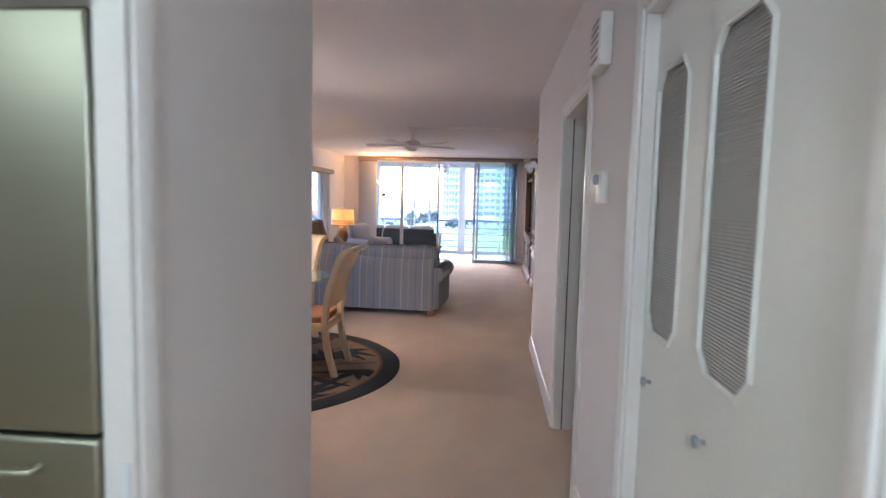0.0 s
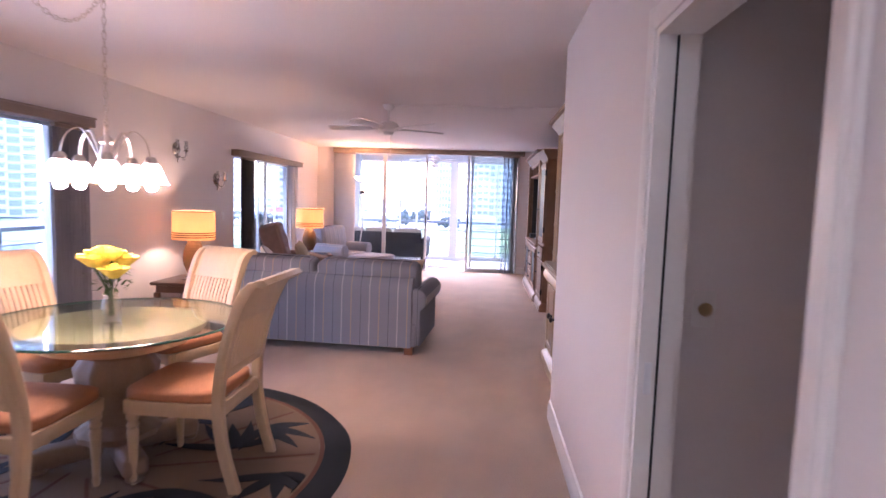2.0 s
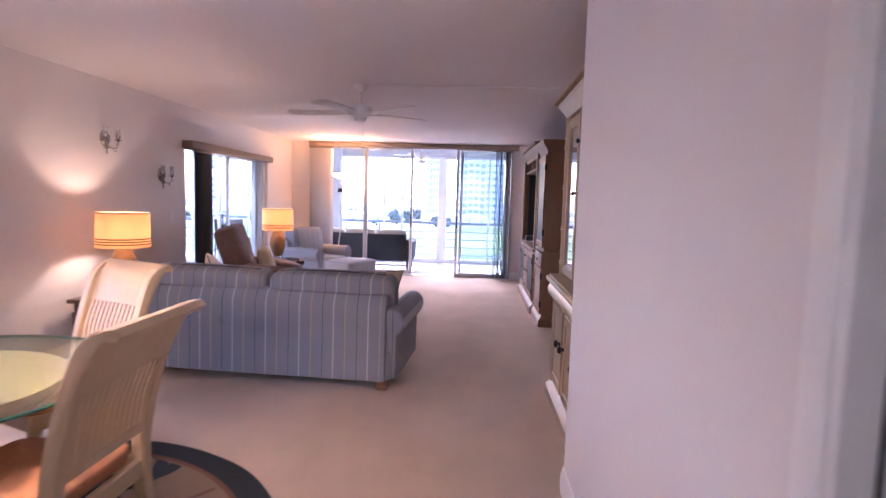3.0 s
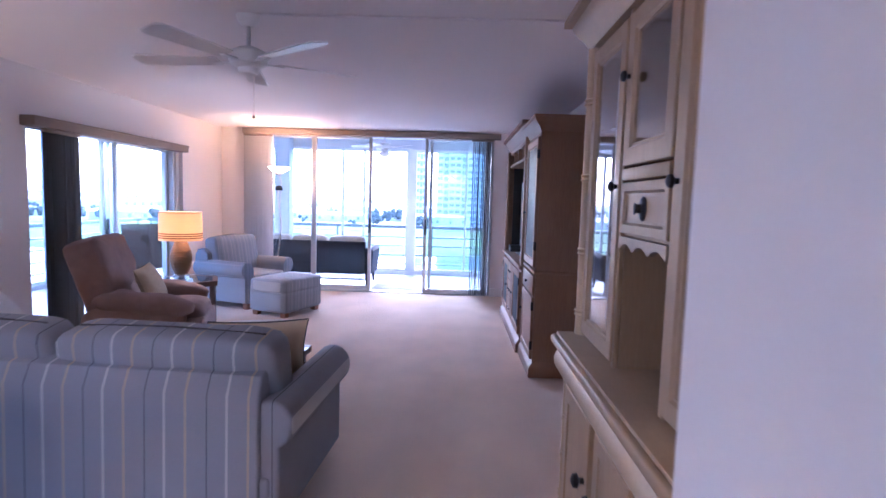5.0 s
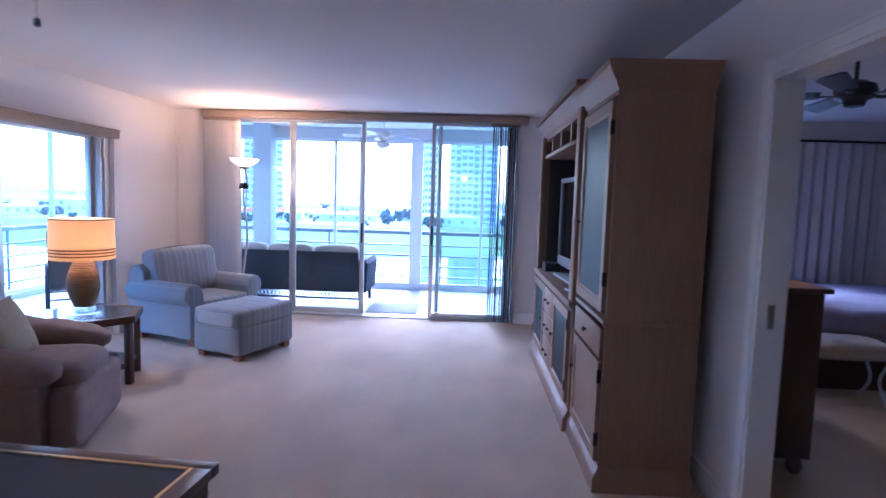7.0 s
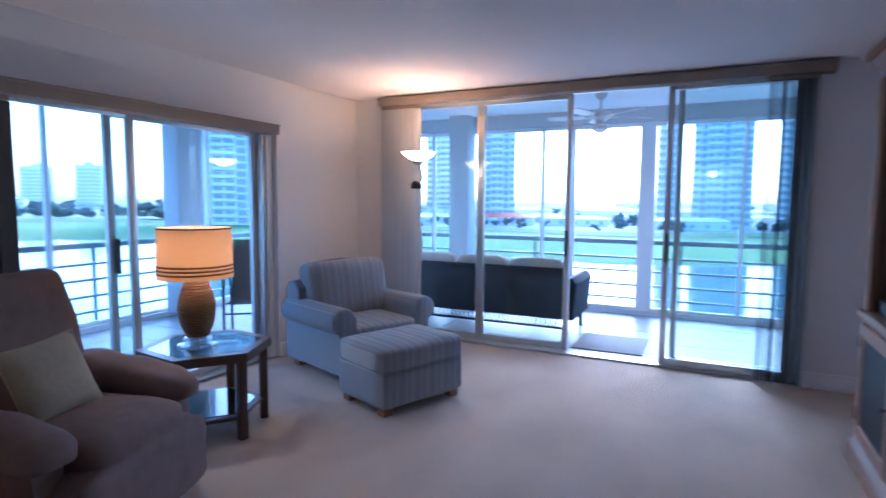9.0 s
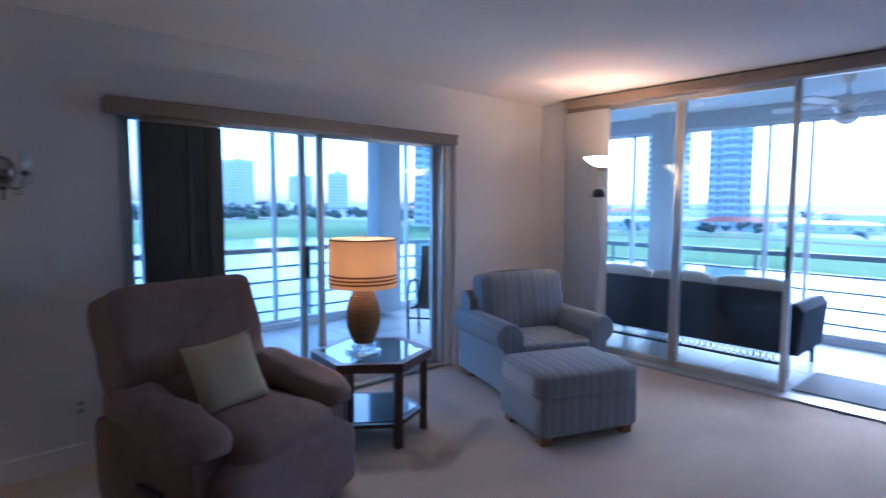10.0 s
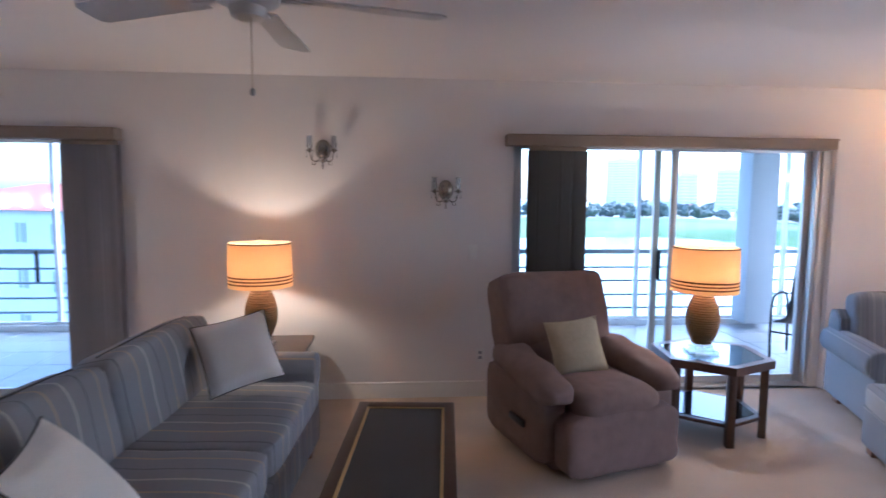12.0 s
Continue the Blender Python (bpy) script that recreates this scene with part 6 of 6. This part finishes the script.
part("bedspread", cushion(bmesh.new(), (1.70, 2.06, 0.30), Matrix.Translation((0, 0, 0.55)), 0.15, 12, 6, 0.03, 4), BEDDING, bed, "rumpled lilac bedspread")
part("base", boxes(((-0.78, -0.98, 0.0), (0.78, 0.98, 0.24))), DARKWOOD, bed)
bench = empty("bench", (3.50, 11.90, 0), 0, "beige tufted bench with metal legs", "bench")
part("seat", cushion(bmesh.new(), (0.9, 0.42, 0.14), Matrix.Translation((0, 0, 0.43)), 0.25, 9, 6, 0.01), TUFT, bench)
for x in (-0.38, 0.38):
    for s in (-1, 1):
        part("leg", tube(bmesh.new(), curve_pts([(x, s * 0.16, 0.0), (x, s * 0.05, 0.18), (x, s * 0.15, 0.37)], 6), 0.012, 8), ALU, bench)
ceiling_fan((2.94, 11.0), H, 0.60, 10, BLACK, "black bedroom ceiling fan", 0.28)
cur = empty("curtain", (4.66, 13.92, 0), 0, "grey-blue curtain beside the bedroom window", "curtain")
wv = [(-0.55 + 1.1 * i / 60, 0.03 * math.sin(i * 0.9)) for i in range(61)]
part("cloth", prism(bmesh.new(), wv + [(x, y - 0.006) for x, y in wv[::-1]], 2, 0.04, 2.2), BLINDPALE, cur)
part("rod", tube(bmesh.new(), [(-1.9, 0, 2.22), (0.6, 0, 2.22)], 0.012, 8), IRON, cur)
wb = tagged(new("window_4"), "bedroom window with a white frame", "window", "", "structure")
part("window_frame", boxes(((3.45, 14.02, 0.75), (3.50, 14.07, 2.05)), ((4.09, 14.02, 0.75), (4.14, 14.07, 2.05)), ((3.50, 14.02, 0.75), (4.09, 14.07, 0.80)), ((3.50, 14.02, 2.0), (4.09, 14.07, 2.05)), ((3.78, 14.025, 0.8), (3.82, 14.065, 2.0))), WHITEALU, wb)


# ---- balcony ----
structure("ceiling_balcony", boxes(((BAL_X - 0.3, 2.5, BAL_H), (LEFT - 0.25, BAL_Y + 0.3, BAL_H + 0.2)), ((LEFT - 0.25, FAR + 0.25, BAL_H), (2.35, BAL_Y + 0.3, BAL_H + 0.2))), BALCEIL, "pale painted balcony ceiling", "ceiling")
structure("wall_fascia", boxes(((LEFT - 0.25, FAR + 0.25, H), (2.35, FAR + 0.26, BAL_H)), ((LEFT - 0.26, 2.5, H), (LEFT - 0.25, FAR + 0.26, BAL_H))), CONCRETE, "painted band above the sliding doors", "wall")
structure("trim_beam", boxes(((BAL_X - 0.1, BAL_Y - 0.06, 2.38), (2.35, BAL_Y + 0.16, BAL_H)), ((BAL_X - 0.1, 2.5, 2.38), (BAL_X + 0.12, BAL_Y - 0.06, BAL_H))), CONCRETE, "painted edge beam of the balcony", "beam")
structure("trim_curb", boxes(((BAL_X - 0.05, BAL_Y - 0.05, -0.1), (2.35, BAL_Y + 0.08, 0.05)), ((BAL_X - 0.05, 2.5, -0.1), (BAL_X + 0.08, BAL_Y - 0.05, 0.05))), WHITEALU, "white curb along the balcony edge", "curb")
structure("wall_balcony_end", boxes(((2.2, FAR + 0.26, 0), (2.35, BAL_Y - 0.06, BAL_H)), ((BAL_X + 0.12, 2.4, 0), (LEFT - 0.26, 2.5, BAL_H))), CONCRETE, "painted end wall of the balcony", "wall")
for n, (lo, hi) in enumerate((((-2.66, BAL_Y - 0.34, 0.05), (-2.38, BAL_Y - 0.06, BAL_H)), ((BAL_X + 0.09, 13.71, 0.05), (BAL_X + 0.36, 14.06, BAL_H)), ((BAL_X + 0.09, 8.0, 0.05), (BAL_X + 0.36, 8.4, BAL_H)))):
    structure("column_%d" % (n + 1), boxes((lo, hi), bevel=0.01), CONCRETE, "square painted concrete balcony column", "column")


def screen_run(name, m, length, posts, thick, label):
    """Balcony glazing bars and a five-bar railing along x."""
    ob = new(name)
    ob.matrix_world = m
    tagged(ob, label, "railing", "", "structure")
    for x in posts:
        part("mullion", boxes(((x - 0.022, -0.03, 0.05), (x + 0.022, 0.03, 2.38)), bevel=0.003), WHITEALU, ob, "white aluminium upright")
    for x in thick:
        part("post", boxes(((x - 0.095, -0.045, 0.05), (x + 0.095, 0.045, 2.38)), bevel=0.004), WHITEALU, ob, "broad white post")
    part("head_rail", boxes(((0, -0.03, 2.33), (length, 0.03, 2.379)), bevel=0.003), WHITEALU, ob)
    part("sill_rail", boxes(((0, -0.03, 0.051), (length, 0.03, 0.085)), bevel=0.003), WHITEALU, ob)
    for z, r in ((0.90, 0.030), (0.70, 0.013), (0.53, 0.013), (0.35, 0.013), (0.18, 0.013)):
        part("rail", boxes(((0, 0.05, z - r), (length, 0.085, z + r)), bevel=0.006), RAILPAINT, ob, "grey-green horizontal rail")
    n = int(length / 1.6)
    for k in range(n + 1):
        x = 0.05 + k * (length - 0.1) / n
        part("baluster", boxes(((x - 0.015, 0.086, 0.05), (x + 0.015, 0.11, 0.88)), bevel=0.003), RAILPAINT, ob)
    return ob


screen_run("railing_north", pose(BAL_X, BAL_Y, 0), 2.2 - BAL_X, [x - BAL_X for x in (-4.6, -3.7, -3.06, -1.43, -1.02, 0.94, 1.7)], [5.19], "white glazing bars and horizontal railing of the balcony")
screen_run("railing_west", pose(BAL_X, 2.5, 0, 0, 0, 90), BAL_Y - 2.55, [y - 2.5 for y in (3.6, 4.6, 5.55, 6.5, 7.4, 9.2, 10.15, 11.1, 12.48, 14.42, 15.4)], [], "white glazing bars and horizontal railing of the side balcony")


def wicker_sofa():
    ob = empty("wicker_sofa", (-1.635, 14.84, -0.01), 0, "black wicker balcony sofa with beige cushions", "sofa")
    w = 0.93
    part("back_panel", boxes(((-w, -0.03, 0.205), (w, 0.03, 0.735)), bevel=0.02, seg=3), WICKER, ob, "dark woven back")
    lat = bmesh.new()
    n = 34
    for k in range(n):
        x = -w + 0.05 + k * (2 * w - 0.1) / n
        d = (2 * w - 0.1) / n
        tube(lat, [(x, 0, 0.12), (x + d, 0, 0.21)], 0.006, 5)
        tube(lat, [(x + d, 0.004, 0.12), (x, 0.004, 0.21)], 0.006, 5)
    part("lattice", lat, WICKER, ob, "open lattice below the back")
    part("lower_rail", tube(bmesh.new(), [(-w, 0, 0.115), (w, 0, 0.115)], 0.014, 8), WICKER, ob)
    for s in (-1, 1):
        part("arm", prism(bmesh.new(), [(s * w, 0.20), (s * (w + 0.10), 0.20), (s * (w + 0.13), 0.58), (s * (w + 0.08), 0.64), (s * w, 0.62)], 1, 0.0, 0.78, 0.02, 3), WICKER, ob)
        for y in (0.02, 0.74):
            part("leg", tube(bmesh.new(), [(s * (w + 0.03), y, 0), (s * (w + 0.02), y, 0.22)], [0.02, 0.028], 8), WICKER, ob)
    part("seat", boxes(((-w, 0.03, 0.22), (w, 0.76, 0.32)), bevel=0.02), WICKER, ob)
    for k in range(3):
        x = -w + 2 * w * (k + 0.5) / 3
        part("back_cushion", cushion(bmesh.new(), (2 * w / 3 - 0.004, 0.20, 0.50), Matrix.Translation((x, 0.12, 0.575)), 0.08, 8, 7, 0.008, k), GREYCUSH, ob, "beige back cushion")
        part("seat_cushion", cushion(bmesh.new(), (2 * w / 3 - 0.01, 0.52, 0.14), Matrix.Translation((x, 0.48, 0.39)), 0.2, 8, 6), GREYCUSH, ob)


GREYCUSH = material("beige_outdoor_fabric", (0.44, 0.40, 0.36), 0.9, 0, 150, 0.12, 4, 0.08, 0.2)
wicker_sofa()


def patio_chair(m):
    """Sling chair with bent tube arms; faces +x."""
    ob = new("patio_chair")
    ob.matrix_world = m
    tagged(ob, "dark metal patio chair with a brown mesh sling", "chair", "patio chairs")
    for s in (-0.27, 0.27):
        part("side_frame", tube(bmesh.new(), curve_pts([(0.26, s, 0.0), (0.29, s, 0.3), (0.27, s, 0.58), (0.15, s, 0.65), (-0.12, s, 0.64), (-0.25, s, 0.55), (-0.30, s, 0.3), (-0.34, s, 0.0)], 6), 0.013, 8), IRON, ob)
        part("sling_rail", tube(bmesh.new(), curve_pts([(0.25, s * 0.9, 0.40), (0.0, s * 0.9, 0.38), (-0.20, s * 0.9, 0.42), (-0.34, s * 0.9, 0.72), (-0.43, s * 0.9, 0.98)], 6), 0.011, 8), IRON, ob)
    pr = [(p.x, p.z) for p in curve_pts([(0.25, 0, 0.40), (0.0, 0, 0.375), (-0.20, 0, 0.41), (-0.34, 0, 0.72), (-0.43, 0, 0.98)], 6)]
    part("sling", prism(bmesh.new(), pr + [(x - 0.003, z - 0.004) for x, z in pr[::-1]], 1, -0.24, 0.24), SLING, ob, "brown mesh sling seat")
    for x, z in ((0.26, 0.30), (-0.30, 0.30)):
        part("crossbar", tube(bmesh.new(), [(x, -0.27, z), (x, 0.27, z)], 0.009, 6), IRON, ob)


patio_chair(pose(-3.55, 13.47, -0.01, 0, 0, -50))
single("door_mat", boxes(((-0.55, 14.55, -0.01), (0.10, 15.22, 0.002)), bevel=0.004), material("grey_mat", (0.30, 0.29, 0.28), 1.0, 0, 120, 0.3, 4, 0.1, 0.6), "grey door mat on the balcony tiles", "mat")
ceiling_fan((-0.50, 15.45), BAL_H, 0.58, 35, FANWHITE, "white balcony ceiling fan with light kit", 0.22, FANWHITE)

# ---- outdoors ----
WATER_Z = -9.5
CX, CY = 0.0, 9.0


def at_bearing(b, d, z=0.0):
    """A place d metres off, b degrees clockwise from the walk's direction."""
    return Vector((CX + d * math.sin(radians(b)), CY + d * math.cos(radians(b)), z))


bm = bmesh.new()
bm.faces.new([bm.verts.new(at_bearing(b, 4500, WATER_Z)) for b in range(0, 360, 10)][::-1])
structure("water", bm, WATER, "calm grey-blue canal water", "water", 0)


def shore(b):
    """Distance of the far bank."""
    if b > -30:
        return 108 + 6 * math.sin(b * 0.2)
    if b > -62:
        return 108 + (-30 - b) * 2.3
    if b > -100:
        return 182 - (-62 - b) * 1.2
    return 136


def land_ring(name, d0, d1, mat, label, kind):
    bm = bmesh.new()
    bs = [-112 + 3 * k for k in range(57)]
    rows = []
    for b in bs:
        s = shore(b)
        rows.append([bm.verts.new(at_bearing(b, *p)) for p in ((d0(s), -9.6 if kind else -8.75), (d0(s) + 3, -8.8 if kind else -8.74), (d1(s), -8.8 if kind else -8.7))])
    for p, q in zip(rows, rows[1:]):
        for k in range(2):
            bm.faces.new((p[k], p[k + 1], q[k + 1], q[k]))
    structure(name, bm, mat, label, "ground")


land_ring("ground_lawn", lambda s: s, lambda s: s * 1.9, GRASS, "bright green lawn on the far bank", 1)
land_ring("ground_far", lambda s: s * 1.9 - 2, lambda s: 4200, LAND, "hazy built-up land beyond the lawn", 0)
land_ring("road", lambda s: s * 1.62, lambda s: s * 1.68, ASPHALT, "grey road across the lawn", 0)


# Distance haze is put into this lighter window colour.
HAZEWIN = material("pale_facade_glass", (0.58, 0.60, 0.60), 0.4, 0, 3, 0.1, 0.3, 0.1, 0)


def tower_block(b0, b1, dist, top, mat, label, storey=3.0, bays=6, shift=0.0, panes=DARKWIN):
    """A high-rise with a balcony slab, parapet and window bays on each storey, facing the canal."""
    b = (b0 + b1) / 2
    w = 2 * dist * math.tan(radians(b1 - b0) / 2)
    c = at_bearing(b, dist, -8.8)
    ob = empty("apartment_tower", c, -b + shift, label, "building", "far towers")
    h = top + 8.8
    part("wall", boxes(((-w / 2, 0, 0), (w / 2, w * 0.6, h))), mat, ob)
    part("roof", boxes(((-w / 2 - 0.5, -0.5, h), (w / 2 + 0.5, w * 0.6, h + 1.2)), ((-w / 6, w * 0.1, h + 1.2), (w / 6, w * 0.4, h + 4))), mat, ob)
    bw = w / bays
    win = boxes(((-bw * 0.40, -0.12, 0.5), (bw * 0.40, 0.1, 2.5)))
    slab_bm = boxes(((-bw * 0.5, -1.6, 0), (bw * 0.5, 0, 0.22)), ((-bw * 0.5, -1.6, 0.22), (bw * 0.5, -1.48, 1.1)))
    w0 = part("window", win, panes, ob)
    s0 = part("balcony", slab_bm, mat, ob)
    for i in range(int(h / storey)):
        for k in range(bays):
            at = Matrix.Translation((-w / 2 + bw * (k + 0.5), 0, 0.3 + i * storey))
            for o in (w0, s0):
                if o is s0 and k % 3 == 1:
                    continue
                p = o
                if i or k:
                    p = new(o.name.split(".")[0], o.data)
                    p.parent = ob
                p.matrix_local = at
    return ob


tower_block(-27.6, -23.6, 300, 62, STUCCOBLUE, "pale high-rise apartment tower with stacked balconies")
tower_block(-22.2, -18.5, 260, 42, STUCCOBLUE, "pale apartment tower with white balcony rows")
tower_block(-4.9, -3.0, 240, 50, STUCCOBLUE, "slim grey tower with dark balcony bays")
tower_block(-1.8, 3.2, 250, 70, STUCCO, "broad white apartment tower with many windows", 3.0, 8)
tower_block(5.2, 8.6, 260, 64, STUCCO, "white apartment tower beside another")
tower_block(-50.5, -41.0, 230, 60, STUCCOBLUE, "pale apartment tower with horizontal balconies", 3.0, 9)
# The three farthest blocks get whiter walls and pale panes in place of haze.
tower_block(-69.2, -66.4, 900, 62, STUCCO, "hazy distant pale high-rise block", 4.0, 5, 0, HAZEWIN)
tower_block(-63.2, -60.9, 620, 28, STUCCO, "distant mid-rise block paled for haze", 3.2, 6, 0, HAZEWIN)
tower_block(-59.4, -57.3, 560, 28, STUCCO, "distant mid-rise block paled for haze", 3.2, 6, 0, HAZEWIN)


def house(place, turn, w, d, h, roof, label, cols, rows, name="house"):
    """A low building with a hipped roof and framed windows on its front (-y) and one end."""
    ob = empty(name, place, turn, label, "building", "far houses" if name == "house" else "")
    part("wall", boxes(((-w / 2, 0, 0), (w / 2, d, h))), STUCCO, ob)
    bm = bmesh.new()
    e = 0.6
    a = [bm.verts.new(p) for p in ((-w / 2 - e, -e, h), (w / 2 + e, -e, h), (w / 2 + e, d + e, h), (-w / 2 - e, d + e, h))]
    r = [bm.verts.new((-w / 2 + d / 2, d / 2, h + d * 0.14)), bm.verts.new((w / 2 - d / 2, d / 2, h + d * 0.14))]
    for f in ((a[0], a[1], r[1], r[0]), (a[1], a[2], r[1]), (a[2], a[3], r[0], r[1]), (a[3], a[0], r[0]), (a[3], a[2], a[1], a[0])):
        bm.faces.new(f)
    part("roof", bm, roof, ob)
    pane = frame_ = None
    for i in range(cols):
        for j in range(rows):
            x, z = -w / 2 + w * (i + 0.5) / cols, h / rows * (j + 0.30)
            if pane is None:
                pane = part("window", boxes(((-0.55, -0.06, 0), (0.55, 0.05, 1.35))), DARKWIN, ob)
                frame_ = part("window_frame", boxes(((-0.65, -0.10, -0.12), (0.65, -0.02, 0.0)), ((-0.65, -0.10, 1.35), (0.65, -0.02, 1.45)), ((-0.03, -0.09, 0.0), (0.03, -0.065, 1.35))), STUCCO, pane)
                pane.matrix_local = pose(x, 0, z)
                continue
            p = new("window", pane.data)
            p.parent = ob
            p.matrix_local = pose(x, 0, z)
            q = new("window_frame", frame_.data)
            q.parent = p
    return ob


GREYROOF = material("grey_roof", (0.34, 0.34, 0.34), 0.8, 0, 2, 0.1, 0.2, 0.1, 0.1)
house((-38.0, -16.0, -8.8), 62, 34, 14, 9.4, ROOFTILE, "white three-storey condominium with red tile roof across the water", 9, 3, "condominium")
WHITEROOF = material("pale_roof", (0.62, 0.62, 0.60), 0.8, 0, 2, 0.1, 0.2, 0.1, 0.1)
rnd = random.Random(11)
for k in range(30):
    b = -82 + k * 2.6 + rnd.uniform(-0.8, 0.8)
    d = shore(b) * rnd.uniform(2.0, 3.3)
    p = at_bearing(b, d, -8.75)
    house(p, -b + rnd.uniform(-20, 20), rnd.uniform(16, 36), rnd.uniform(9, 13), rnd.choice((3.2, 6, 6, 9)), GREYROOF if k % 4 else ROOFTILE, "low white building among trees beyond the lawn", 5, 2)
for k in range(22):
    b = -40 + k * 2.1 + rnd.uniform(-0.7, 0.7)
    p = at_bearing(b, shore(b) * rnd.uniform(1.95, 2.6), -8.75)
    house(p, -b + rnd.uniform(-12, 12), rnd.uniform(14, 30), rnd.uniform(8, 11), rnd.choice((3.0, 3.4, 5.8)), WHITEROOF, "low white building with a pale roof beyond the lawn", 5, 1)

tr = bmesh.new()
for k in range(560):
    b = rnd.uniform(-105, 22)
    s = shore(b)
    west = b < -44
    if not west and k % 5 < 2:
        continue
    d = s * (rnd.uniform(1.85, 2.1) if k % 3 == 0 or west and k % 3 == 1 else rnd.uniform(2.2, 6.0))
    c = at_bearing(b, d, -8.8)
    hh = rnd.uniform(2.4, 5.0) * (1 if d < s * 2.2 else 1.25) * (1.75 if west else 1.0)
    for j in range(9):
        o = Vector((rnd.gauss(0, 0.26), rnd.gauss(0, 0.26), rnd.uniform(0.25, 0.85))) * hh
        r = hh * rnd.uniform(0.16, 0.30)
        g = bmesh.ops.create_icosphere(tr, subdivisions=1, radius=r, matrix=Matrix.Translation(c + o))
        for v in g["verts"]:
            v.co += noise.noise_vector(v.co * 0.9) * r * 0.6
woods = new("far_woods", bpy.data.meshes.new("far_woods"))
finish(woods, tr, FOLIAGE, 0)
tagged(woods, "hazy dark green trees beyond the lawn", "trees", "", "stuff")

# ---- balcony tiles, piece by piece ----
slab = structure("floor_balcony", boxes(((BAL_X - 0.05, 2.5, -0.15), (LEFT - 0.02, BAL_Y + 0.05, -0.016)), ((LEFT - 0.02, FAR + 0.02, -0.15), (2.35, BAL_Y + 0.05, -0.016))), GROUT, "pale square balcony tiles with narrow joints", "floor")
tile_mesh = bpy.data.meshes.new("tile")
tb = boxes(((0.003, 0.003, -0.0155), (0.447, 0.447, -0.010)), bevel=0.0015, seg=1)
tb.to_mesh(tile_mesh)
tb.free()
tile_mesh.materials.append(TILE)
nx, ny = int((2.2 - BAL_X) / 0.45), int((BAL_Y - 2.6) / 0.45)
for i in range(nx):
    for j in range(ny):
        x, y = BAL_X + 0.09 + 0.45 * i, BAL_Y - 0.06 - 0.45 * (j + 1)
        if (x + 0.45 < LEFT - 0.03 and y > 3.0) or y > FAR + 0.03:
            t = new("tile", tile_mesh)
            t.parent = slab
            t.matrix_local = pose(x, y, random.uniform(-0.0006, 0.0006))
